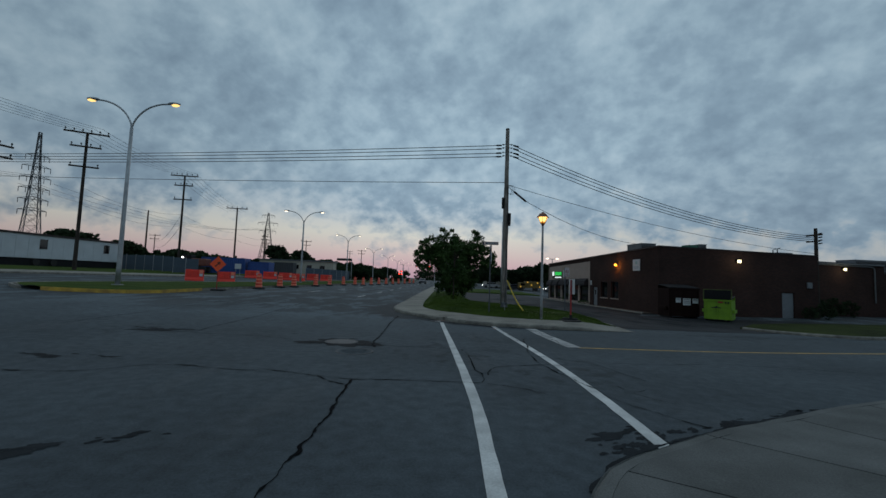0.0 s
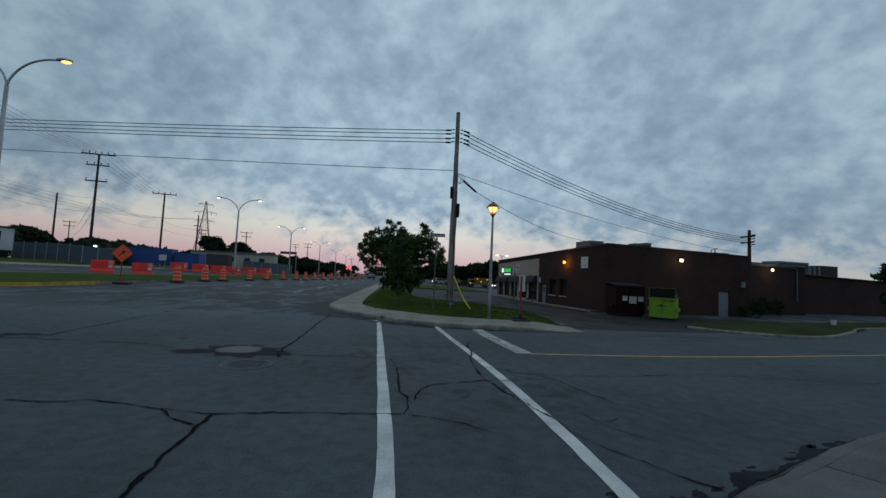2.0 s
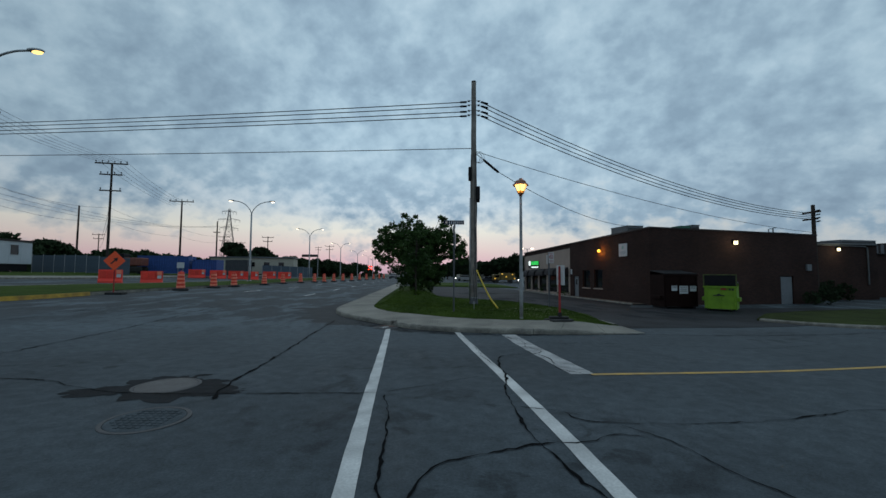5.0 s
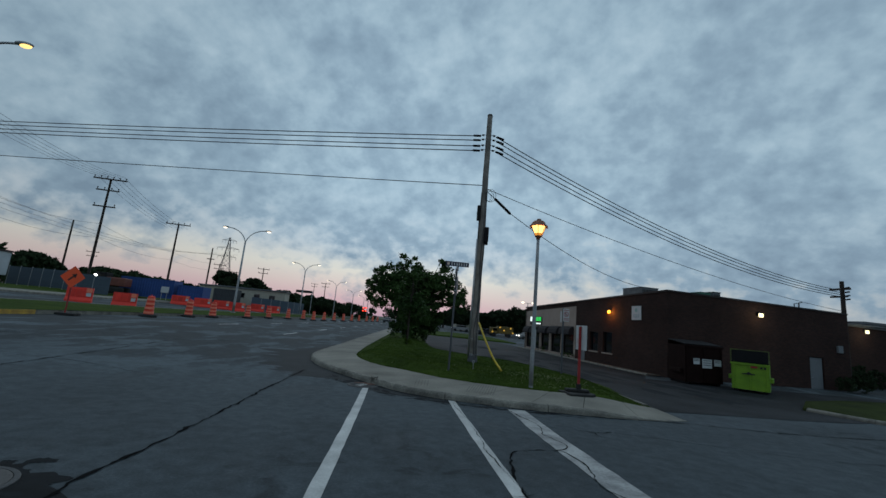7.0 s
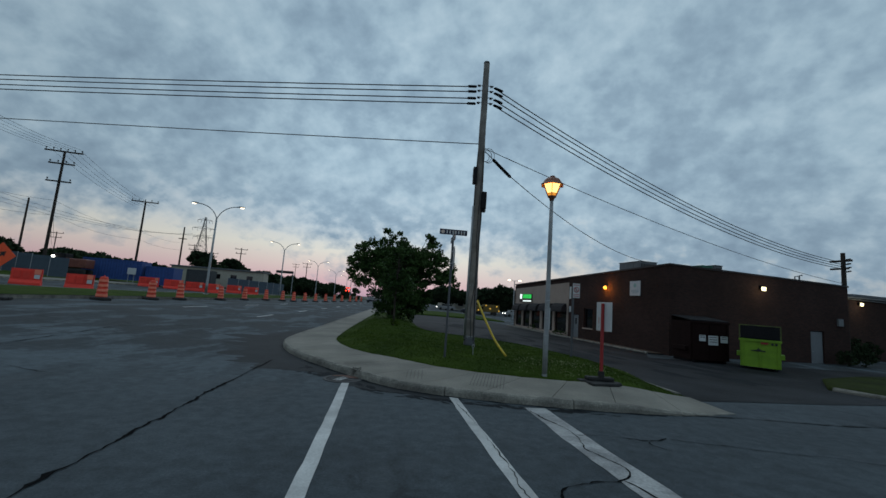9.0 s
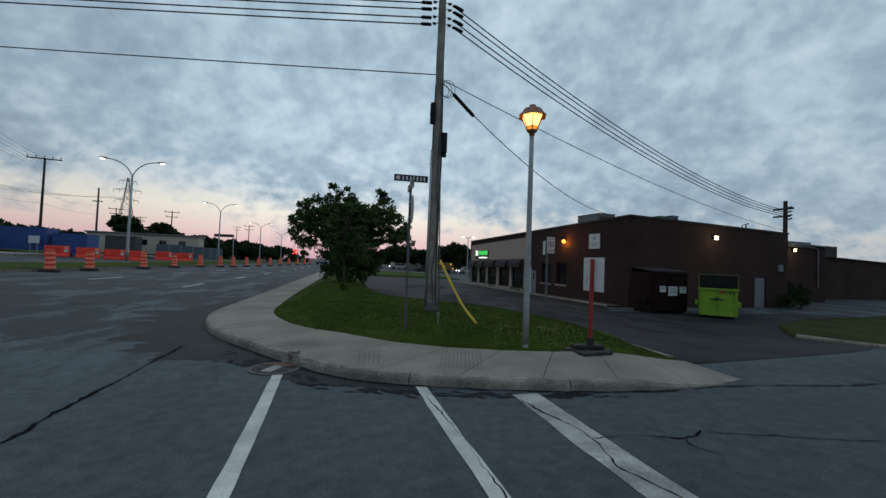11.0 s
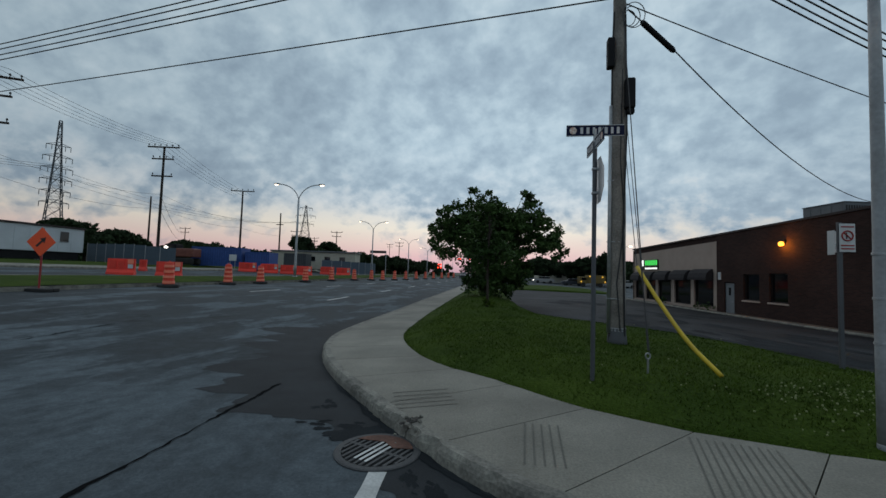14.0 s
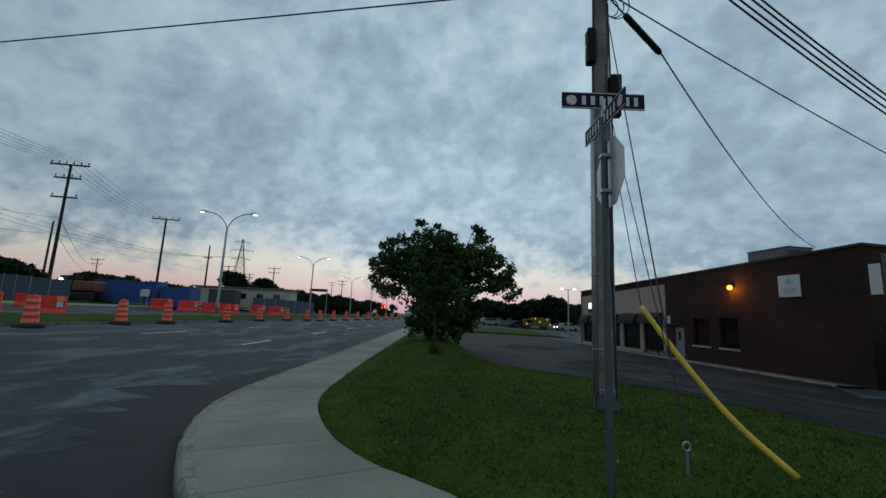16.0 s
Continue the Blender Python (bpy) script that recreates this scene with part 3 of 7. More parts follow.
CRACKS = [
    ([(-9, 7.6), (-3.8, 7.9), (-2.5, 8.7), (-1.0, 8.6), (-0.5, 8.7), (0.4, 8.5), (1.0, 8.38), (1.8, 8.48), (2.7, 8.5), (3.1, 8.52)], 0.042),
    ([(0.4, 8.5), (0.7, 8.2), (1.02, 8.05)], 0.03),
    ([(1.0, 8.38), (1.03, 8.0), (1.12, 7.5), (1.25, 6.3), (1.3, 5.1), (1.35, 3.5), (1.2, 0)], 0.055),
    ([(-0.4, 21.5), (-0.3, 19.5), (-0.1, 17.3), (0.26, 14.3), (0.48, 12.3), (0.66, 11.6)], 0.072),
    ([(-6.0, 12.3), (-2.7, 12.55), (-1.6, 12.2), (-0.8, 11.9), (0.74, 11.85), (1.7, 11.9), (2.65, 11.95)], 0.034),
    ([(2.7, 12.0), (3.3, 12.4), (4.0, 12.9), (4.6, 13.2)], 0.012),
    ([(2.72, 11.9), (2.9, 10.8), (3.0, 9.5), (3.12, 9.2), (3.1, 8.52)], 0.032),
    ([(3.2, 9.05), (3.3, 9.6), (3.5, 9.9), (4.2, 10.2), (4.5, 10.3)], 0.024),
    ([(4.5, 13.4), (4.35, 12.0), (4.3, 10.7), (4.42, 10.0), (4.6, 9.3), (4.9, 8.4), (4.95, 8.1), (5.05, 7.85), (5.25, 7.5), (5.7, 6.9)], 0.03),
    ([(4.4, 11.4), (4.8, 11.2), (5.1, 10.85), (6.6, 10.85), (8.0, 11.2), (8.6, 11.3), (12, 11.0)], 0.022),
    ([(5.3, 10.75), (5.55, 10.4), (5.7, 9.8), (5.95, 9.2)], 0.02),
    ([(5.3, 8.8), (5.4, 8.4), (5.55, 8.1), (5.75, 7.85)], 0.016),
    ([(5.42, 8.45), (5.6, 8.5), (5.7, 8.6)], 0.012),
    ([(3.15, 8.52), (3.7, 8.3), (3.9, 8.2), (4.15, 7.98)], 0.02),
    ([(4.42, 10.35), (4.75, 10.3), (5.1, 10.5), (5.4, 10.45)], 0.02),
    ([(5.2, 18.0), (5.3, 17.5), (5.5, 16.8), (5.42, 16.0), (5.6, 15.5), (5.4, 15.1), (5.0, 15.0), (4.6, 14.7), (4.45, 13.6)], 0.035),
    ([(5.5, 16.7), (6.0, 16.75), (6.5, 16.6), (6.9, 16.8)], 0.03),
    ([(6.5, 16.6), (6.45, 16.4), (6.6, 16.2)], 0.02),
    ([(5.4, 15.1), (5.55, 14.4), (5.45, 13.6), (5.9, 13.0)], 0.022),
    ([(3.95, 18.3), (4.15, 16.6), (4.3, 14.6), (4.5, 13.2)], 0.012),
    ([(-6.4, 25.0), (-5.45, 19.2), (-5.0, 16.0), (-4.7, 13.7), (-4.4, 12.4)], 0.03),
    ([(-9.4, 26.0), (-8.6, 20.0), (-8.1, 15.5), (-7.8, 12.0)], 0.026),
    ([(-7.4, 17.2), (-5.2, 18.5), (-3.0, 18.3)], 0.02),
    ([(6.9, 16.8), (8.6, 16.4), (11, 16.1), (14, 17.4)], 0.016),
]
for k, (pts, w) in enumerate(CRACKS):
    crack(pts, w if w > 0.04 else w * 1.15 + 0.003, seed=k * 3.7)


def blot(x, y, rx, ry, seed, rot=0.0, lift=0.0045, cover=None):
    """An uneven dark patch of tar or damp on the road."""
    bm = bmesh.new()
    rim = []
    mid = bm.verts.new((x, y, gz(x, y) + lift))
    for k in range(72):
        a = math.tau * k / 72
        r = 0.75 + 0.36 * noise.noise((math.cos(a) * 1.1 + seed, math.sin(a) * 1.1, seed)) + 0.30 * noise.noise((math.cos(a) * 2.6, math.sin(a) * 2.6 + seed, 2)) + 0.14 * noise.noise((math.cos(a) * 6, math.sin(a) * 6, seed)) + 0.11 * noise.noise((math.cos(a) * 14, math.sin(a) * 14, seed + 4))
        px, py = rx * r * math.cos(a), ry * r * math.sin(a)
        px, py = x + px * math.cos(rot) - py * math.sin(rot), y + px * math.sin(rot) + py * math.cos(rot)
        rim.append(bm.verts.new((px, py, gz(px, py) + lift)))
    for k in range(72):
        bm.faces.new((mid, rim[k], rim[(k + 1) % 72]))
    return tagged(part("tar_patch", bm, cover or M_PATCH), "dark irregular tar stain on the asphalt", "stain", kind="structure")


STAINS = [(-0.3, 12.2, 0.7, 0.55, 0.1, 14), (0.35, 11.95, 0.5, 0.25, 0.2, 6), (2.6, 18.7, 0.6, 0.15, -0.5, 9), (0.9, 20.2, 0.45, 0.2, 0.1, 8),
          (-1.2, 5.2, 0.8, 0.22, 0.7, 14), (-0.4, 5.8, 0.4, 0.12, 0.6, 7), (-4.5, 9.0, 0.9, 0.2, 0.2, 8), (-5.5, 12.5, 1.6, 0.3, 0.3, 10),
          (4.55, 6.6, 0.6, 0.12, 0.55, 12), (3.6, 18.35, 0.5, 0.14, -0.3, 8)]
rng = random.Random(17)
# The wet joint across the driveway mouth.
crack([(7.2, 18.22), (9.0, 18.55), (11.5, 18.6), (15.0, 19.3), (20.0, 20.6)], 0.10, 0.05, 4.4, M_PATCH, "wet joint across the driveway mouth")
# Damp scraps along the corner curb.
STAINS += [(-0.34, 12.25, 0.75, 0.7, 0.1, 16), (4.4, 18.3, 0.9, 0.14, -0.2, 14), (5.9, 18.15, 0.9, 0.12, -0.1, 14), (1.45, 19.95, 0.35, 0.2, -0.8, 8), (2.3, 19.1, 0.5, 0.16, -0.75, 12), (3.3, 18.5, 0.6, 0.14, -0.4, 12), (0.55, 20.9, 0.3, 0.2, -0.9, 8),
           (4.75, 6.3, 0.5, 0.22, 0.6, 26), (5.15, 6.65, 0.45, 0.14, 0.6, 14), (6.1, 7.15, 0.6, 0.10, 0.5, 10), (4.35, 6.1, 0.3, 0.2, 0.9, 10), (7.3, 7.75, 0.7, 0.08, 0.45, 8)]
for x, y, rx, ry, rot, n in STAINS:
    for k in range(n):
        a, u = rng.uniform(0, math.tau), rng.random() ** 0.5
        px, py = rx * u * math.cos(a), ry * u * math.sin(a)
        s_ = rng.uniform(0.08, 0.36) * (1.25 - 0.6 * u)
        q = max(rx, ry)
        blot(x + px * math.cos(rot) - py * math.sin(rot), y + px * math.sin(rot) + py * math.cos(rot), s_ * (0.5 * q + 0.5 * rx), s_ * (0.3 * q + 0.45 * ry), rng.uniform(0, 300), rot + rng.uniform(-0.4, 0.4), 0.0035 + 0.00035 * (k % 6))


def edge_rows(outer, inner, step):
    a = curve([(x, y, 0) for x, y in outer], step)
    b = curve([(x, y, 0) for x, y in inner], step)
    n = max(len(a), len(b))

    def resample(c):
        return [c[min(len(c) - 1, int(k / (n - 1) * (len(c) - 1)))].lerp(c[min(len(c) - 1, int(k / (n - 1) * (len(c) - 1)) + 1)], k / (n - 1) * (len(c) - 1) % 1) for k in range(n)]

    return resample(a), resample(b)


def curb_run(parent, line, inward, height, width, length, material, gap=0.008, drop=None):
    """Curb stones, one after another, along a row of plan points."""
    n = max(2, round(length / ((line[1] - line[0]).length or 1)))
    for s in range(0, len(line) - 1, n):
        seg = list(range(s, min(len(line), s + n + 1)))
        if len(seg) < 2:
            continue
        bm = bmesh.new()
        rings = []
        for q, i in enumerate(seg):
            p = line[i]
            d = (line[min(i + 1, len(line) - 1)] - line[max(i - 1, 0)]).normalized()
            nrm = Vector((-d.y, d.x, 0)) * inward
            if q == 0:
                p = p + d * gap
            if q == len(seg) - 1:
                p = p - d * gap
            h = height * (drop(p) if drop else 1)
            worn = 1 + 2.2 * (1 - sm(0.6, 2.2, math.hypot(p.x - 1.75, p.y - 20.15)))
            chip = worn * (0.026 * max(0, noise.noise((p.x * 4, p.y * 4, 3))) + 0.014 * noise.noise((p.x * 11, p.y * 11, 1)) + 0.007 * noise.noise((p.x * 31, p.y * 31, 7)))
            z = gz(p.x, p.y)
            row = []
            for off, zz in ((0.0, -0.10), (0.008 + chip, h * 0.55), (0.022 + chip, h - 0.03 - chip), (0.055 + chip, h - 0.003), (width, h), (width, -0.10)):
                v = p + nrm * off
                row.append(bm.verts.new((v.x, v.y, z + max(zz, -0.10))))
            rings.append(row)
        for a, b in zip(rings, rings[1:]):
            for k in range(5):
                bm.faces.new((a[k], a[k + 1], b[k + 1], b[k]))
        bm.faces.new(rings[0])
        bm.faces.new(rings[-1][::-1])
        bmesh.ops.recalc_face_normals(bm, faces=bm.faces)
        part("curb_stone", bm, material, parent)


def slab_run(parent, outer, inner, start, height, per, material, gap=0.006, drop=None, rise=0.08):
    """Sidewalk slabs from the curb's back to the lawn's edge, each a piece of its own."""
    for s in range(0, len(outer) - 1, per):
        seg = list(range(s, min(len(outer), s + per + 1)))
        if len(seg) < 2:
            continue
        bm = bmesh.new()
        top, bot = [], []
        for q, i in enumerate(seg):
            a, b = outer[i], inner[i]
            d = (outer[min(i + 1, len(outer) - 1)] - outer[max(i - 1, 0)]).normalized()
            g = d * (gap if q == 0 else -gap if q == len(seg) - 1 else 0)
            w = (b - a)
            rt, rb = [], []
            for k in range(4):
                p = a + w.normalized() * start + (w - w.normalized() * start) * (k / 3) + g
                h = height * (drop(a) if drop else 1) + rise * k / 3
                lip = 0.006 if q in (0, len(seg) - 1) else 0
                z = gz(p.x, p.y)
                rt.append(bm.verts.new((p.x, p.y, z + h - lip)))
                rb.append(bm.verts.new((p.x, p.y, z - 0.08)))
            top.append(rt)
            bot.append(rb)
        for a, b, c, d in zip(top, top[1:], bot, bot[1:]):
            for k in range(3):
                bm.faces.new((a[k], a[k + 1], b[k + 1], b[k]))
            bm.faces.new((a[0], b[0], d[0], c[0]))
            bm.faces.new((a[3], c[3], d[3], b[3]))
        for r, r2 in ((top[0], bot[0]), (top[-1], bot[-1])):
            for k in range(3):
                bm.faces.new((r[k], r2[k], r2[k + 1], r[k + 1]))
        bmesh.ops.recalc_face_normals(bm, faces=bm.faces)
        part("slab", bm, material, parent)


CORNER_OUT = [(-14.0, 300), (-8.6, 180), (-5.0, 105), (-3.1, 60), (-2.0, 37), (-1.68, 31), (-1.53, 27.5), (-1.31, 25.1), (-0.72, 23.4), (0.15, 22.0), (1.16, 20.8), (2.0, 19.85), (2.9, 19.1), (3.9, 18.72), (5.2, 18.46), (6.6, 18.32), (8.2, 18.4), (9.6, 18.9)]
CORNER_IN = [(-12.5, 300), (-7.1, 180), (-3.5, 105), (-1.6, 60), (-0.45, 37), (-0.13, 31), (0.13, 27.6), (0.37, 25.3), (0.90, 23.75), (1.66, 22.55), (2.65, 21.75), (3.5, 20.95), (4.4, 20.45), (5.2, 20.2), (6.2, 20.03), (7.3, 20.02), (8.5, 20.05), (9.3, 19.95)]


def drop_corner(p):
    return 1 - 0.93 * sm(6.5, 9.3, p.x)


def hand_rows(outs, ins, step):
    """Pairs the two edges of a walk point by point, so that the joints run across it."""
    a, b = [], []
    for k in range(len(outs) - 1):
        n = max(1, round((Vector(outs[k + 1]) - Vector(outs[k])).length / step))
        for q in range(n):
            a.append((k, q / n))
    a.append((len(outs) - 2, 1.0))

    def cr(P, k, u):
        P = [Vector((*p, 0)) for p in P]
        p0, p1, p2, p3 = P[max(k - 1, 0)], P[k], P[k + 1], P[min(k + 2, len(P) - 1)]
        return 0.5 * (2 * p1 + (p2 - p0) * u + (2 * p0 - 5 * p1 + 4 * p2 - p3) * u * u + (3 * p1 - p0 - 3 * p2 + p3) * u ** 3)

    return [cr(outs, k, u) for k, u in a], [cr(ins, k, u) for k, u in a]


corner_walk = empty("sidewalk", label="pale concrete sidewalk rounding the street corner with a chipped curb", category="sidewalk", kind="structure")
# The far straight in long slabs, the corner in short ones.
far_o, far_i = hand_rows(CORNER_OUT[:6], CORNER_IN[:6], 3.0)
near_o, near_i = hand_rows(CORNER_OUT[5:], CORNER_IN[5:], 0.25)
curb_run(corner_walk, far_o, 1, 0.15, 0.16, 6.0, M_CURB)
slab_run(corner_walk, far_o, far_i, 0.163, 0.15, 1, M_CONCRETE)
fine_o, _ = hand_rows(CORNER_OUT[5:], CORNER_IN[5:], 0.07)
curb_run(corner_walk, fine_o, 1, 0.15, 0.16, 1.25, M_CURB, drop=drop_corner)
slab_run(corner_walk, near_o, near_i, 0.163, 0.15, 5, M_CONCRETE, drop=drop_corner)


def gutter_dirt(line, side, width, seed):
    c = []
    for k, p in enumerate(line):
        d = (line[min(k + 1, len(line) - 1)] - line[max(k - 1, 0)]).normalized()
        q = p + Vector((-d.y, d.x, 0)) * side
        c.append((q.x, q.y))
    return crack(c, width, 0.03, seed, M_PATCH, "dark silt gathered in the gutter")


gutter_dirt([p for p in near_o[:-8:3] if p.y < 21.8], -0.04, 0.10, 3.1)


def walk_top(v):
    """Height of the corner walk, which rises from the curb to the lawn."""
    def near(row):
        return min(math.hypot(p.x - v.x, p.y - v.y) for p in row)
    a, b = near(near_o), near(near_i)
    edge = min(near_o, key=lambda p: math.hypot(p.x - v.x, p.y - v.y))
    return gz(v.x, v.y) + 0.15 * drop_corner(edge) + 0.08 * max(0.0, a - 0.163) / (a + b - 0.163)


def scored(x, y, rot, n, length, pitch):
    """Darker strips laid on the concrete as grooves where the walk meets the crosswalk."""
    for k in range(n):
        c = Vector((x, y, 0)) + Vector((math.cos(rot), math.sin(rot), 0)) * pitch * (k - n / 2)
        d = Vector((-math.sin(rot), math.cos(rot), 0))
        a, b = c - d * length / 2, c + d * length / 2
        bm = bmesh.new()
        for s in range(8):
            p, q = a.lerp(b, s / 8), a.lerp(b, (s + 1) / 8)
            w = Vector((math.cos(rot), math.sin(rot), 0)) * 0.008
            vs = [bm.verts.new((v.x, v.y, walk_top(v) + 0.004)) for v in (p - w, p + w, q + w, q - w)]
            bm.faces.new(vs)
        part("groove", bm, M_GROOVE, corner_walk)


M_GROOVE = mat("groove_grey", (0.135, 0.126, 0.107), 0.95, vary=0.2, bump=0.1)
scored(1.86, 20.80, -1.2, 5, 0.7, 0.14)
scored(3.2, 19.85, -0.02, 5, 0.85, 0.08)
scored(4.74, 19.58, -0.215, 11, 1.15, 0.066)

# The broken curb joint above the drain: crumbled dirt and loose fragments.
rc = random.Random(61)
bm = bmesh.new()
mid = Vector((1.86, 20.16, 0))
ring = []
for k in range(18):
    a = math.tau * k / 18
    r = 0.75 + 0.5 * noise.noise((math.cos(a) * 2, math.sin(a) * 2, 6))
    v = mid + Vector((0.055 * r * math.cos(a) + 0.16 * r * math.sin(a) * 0.6, -0.05 * r * math.cos(a) + 0.17 * r * math.sin(a), 0))
    ring.append(bm.verts.new((v.x, v.y, walk_top(v) + 0.0045)))
bm.faces.new(ring)
bm.normal_update()
if bm.faces[:][0].normal.z < 0:
    bmesh.ops.reverse_faces(bm, faces=bm.faces)
part("broken_gap", bm, mat("crumbled_dirt", (0.035, 0.030, 0.025), 0.95, vary=0.4, scale=12, fine=60, bump=0.8), corner_walk, "dark crumbled gap in the curb")
for k in range(14):
    v = Vector((1.80 + rc.uniform(-0.16, 0.2), 20.0 + rc.uniform(-0.16, 0.26), 0))
    top = walk_top(v) if (v.x - 1.78) * 0.7 + (v.y - 20.02) * 0.72 > 0.03 else gz(v.x, v.y)
    bm = bmesh.new()
    bmesh.ops.create_icosphere(bm, subdivisions=1, radius=rc.uniform(0.015, 0.04), matrix=pose(v.x, v.y, top + 0.012, rc.uniform(0, 90), rc.uniform(0, 90), rc.uniform(0, 90)) @ Matrix.Diagonal((1, 0.7, 0.55, 1)))
    part("fragment", bm, M_CURB, corner_walk)

NEAR_OUT = [(3.3, -30), (3.25, -4), (3.3, 0.5), (3.4, 3.4), (3.62, 4.7), (4.1, 5.65), (4.8, 6.2), (5.7, 6.8), (6.9, 7.45), (8.8, 8.25), (14, 9.7), (26, 13.2), (42, 18.5)]
NEAR_IN = [(4.9, -30), (4.85, -4), (4.9, 0.5), (5.05, 3.0), (5.32, 4.0), (5.72, 4.72), (6.2, 5.25), (6.75, 5.75), (7.5, 6.4), (9.2, 6.9), (14.4, 8.2), (26.4, 11.6), (42.4, 16.9)]
near_walk = empty("sidewalk", label="pale concrete sidewalk of the opposite corner, edged with dirt", category="sidewalk", kind="structure")
o, i_ = hand_rows(NEAR_OUT, NEAR_IN, 0.3)


def drop_near(p):
    return 0.35 + 0.65 * sm(6.5, 9.5, p.x) + (0.65 * (1 - sm(0, 4.0, p.y)) if p.x < 4 else 0)


curb_run(near_walk, o, -1, 0.14, 0.16, 2.1, M_CONCRETE_OLD, drop=drop_near)
slab_run(near_walk, o, i_, 0.163, 0.14, 6, M_CONCRETE_OLD, gap=0.011, drop=drop_near, rise=0.03)
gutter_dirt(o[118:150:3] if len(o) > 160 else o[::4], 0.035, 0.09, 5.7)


def damp_film(row, reach, seed):
    """Damp asphalt hugging a curb, with a ragged outer edge."""
    bm = bmesh.new()
    prev = None
    for k, p in enumerate(row):
        d = (row[min(k + 1, len(row) - 1)] - row[max(k - 1, 0)]).normalized()
        out = Vector((d.y, -d.x, 0))
        u = k / (len(row) - 1)
        w = reach(u) * (1 + 0.6 * noise.noise((p.x * 0.9, p.y * 0.9, seed)) + 0.5 * noise.noise((p.x * 2.6, p.y * 2.6, seed)) + 0.16 * noise.noise((p.x * 8, p.y * 8, seed)) + 0.04 * noise.noise((p.x * 23, p.y * 23, seed)))
        edge = [bm.verts.new((q.x, q.y, gz(q.x, q.y) + 0.0028)) for q in (p - out * 0.02, p + out * max(w, 0.02) * 0.4, p + out * max(w, 0.03) * 0.75, p + out * max(w, 0.04))]
        if prev:
            for e in range(3):
                bm.faces.new((prev[e], prev[e + 1], edge[e + 1], edge[e]))
        prev = edge
    bm.normal_update()
    if sum(f.normal.z for f in bm.faces) < 0:
        bmesh.ops.reverse_faces(bm, faces=bm.faces)
    return tagged(part("damp_patch", bm, M_DAMP), "damp dark asphalt spreading from the corner curb", "stain", kind="structure")


M_DAMP = mat("damp_asphalt", (0.0225, 0.0265, 0.030), 0.85, vary=0.4, scale=1.8, fine=120, bump=0.5, second=(0.0145, 0.017, 0.0195), spec=0.25, depth=0.006)
wet_row, _ = hand_rows(CORNER_OUT[5:14], CORNER_IN[5:14], 0.03)
damp_film(wet_row, lambda u: 0.25 + 1.25 * sm(0.0, 0.35, u) * (1 - 0.85 * sm(0.55, 0.9, u)), 2.3)

# ---- lawns ----
def lawn(name, outline, lift, label, crown=0.0, cell=0.6, cover=None):
    """A lawn over a closed outline: a soil sheet with a dome, cut to the outline."""
    bm = bmesh.new()
    vs = [bm.verts.new((x, y, 0)) for x, y in outline]
    bm.faces.new(vs)
    bmesh.ops.triangulate(bm, faces=bm.faces)
    xs, ys = [p[0] for p in outline], [p[1] for p in outline]
    for k in range(1, int((max(xs) - min(xs)) / cell) + 1):
        bmesh.ops.bisect_plane(bm, geom=bm.verts[:] + bm.edges[:] + bm.faces[:], plane_co=(min(xs) + k * cell, 0, 0), plane_no=(1, 0, 0))
    for k in range(1, int((max(ys) - min(ys)) / cell) + 1):
        bmesh.ops.bisect_plane(bm, geom=bm.verts[:] + bm.edges[:] + bm.faces[:], plane_co=(0, min(ys) + k * cell, 0), plane_no=(0, 1, 0))
    for v in bm.verts:
        v.co.z = lawn_z(v.co.x, v.co.y, lift, outline, crown)
    bmesh.ops.recalc_face_normals(bm, faces=bm.faces)
    bm.normal_update()
    if sum(f.normal.z for f in bm.faces) < 0:
        bmesh.ops.reverse_faces(bm, faces=bm.faces)
    rim = [e for e in bm.edges if len(e.link_faces) == 1]
    for v in [g for g in bmesh.ops.extrude_edge_only(bm, edges=rim)["geom"] if isinstance(g, bmesh.types.BMVert)]:
        v.co.z -= 0.3
    return tagged(part(name, bm, cover or M_SOIL, smooth=True), label, "lawn", kind="structure")


def rim_distance(x, y, outline):
    best = 1e9
    for (ax, ay), (bx, by) in zip(outline, outline[1:] + outline[:1]):
        dx, dy = bx - ax, by - ay
        u = min(1, max(0, ((x - ax) * dx + (y - ay) * dy) / (dx * dx + dy * dy)))
        best = min(best, math.hypot(x - ax - u * dx, y - ay - u * dy))
    return best


def inside(x, y, outline):
    odd = False
    for (ax, ay), (bx, by) in zip(outline, outline[1:] + outline[:1]):
        if (ay > y) != (by > y) and x < (bx - ax) * (y - ay) / (by - ay) + ax:
            odd = not odd
    return odd


def lawn_dip(x, y):
    """The corner lawn's tip comes down to the driveway."""
    return 0.15 * sm(6.8, 9.3, x) * (1 - sm(20.8, 23.5, y)) if 19 < y and x < 10 else 0.0


def lawn_z(x, y, lift, outline, crown):
    d = rim_distance(x, y, outline)
    return gz(x, y) - lawn_dip(x, y) + lift + crown * sm(0, 1.1, d) + 0.02 * noise.noise((x * 0.9, y * 0.9, 4))


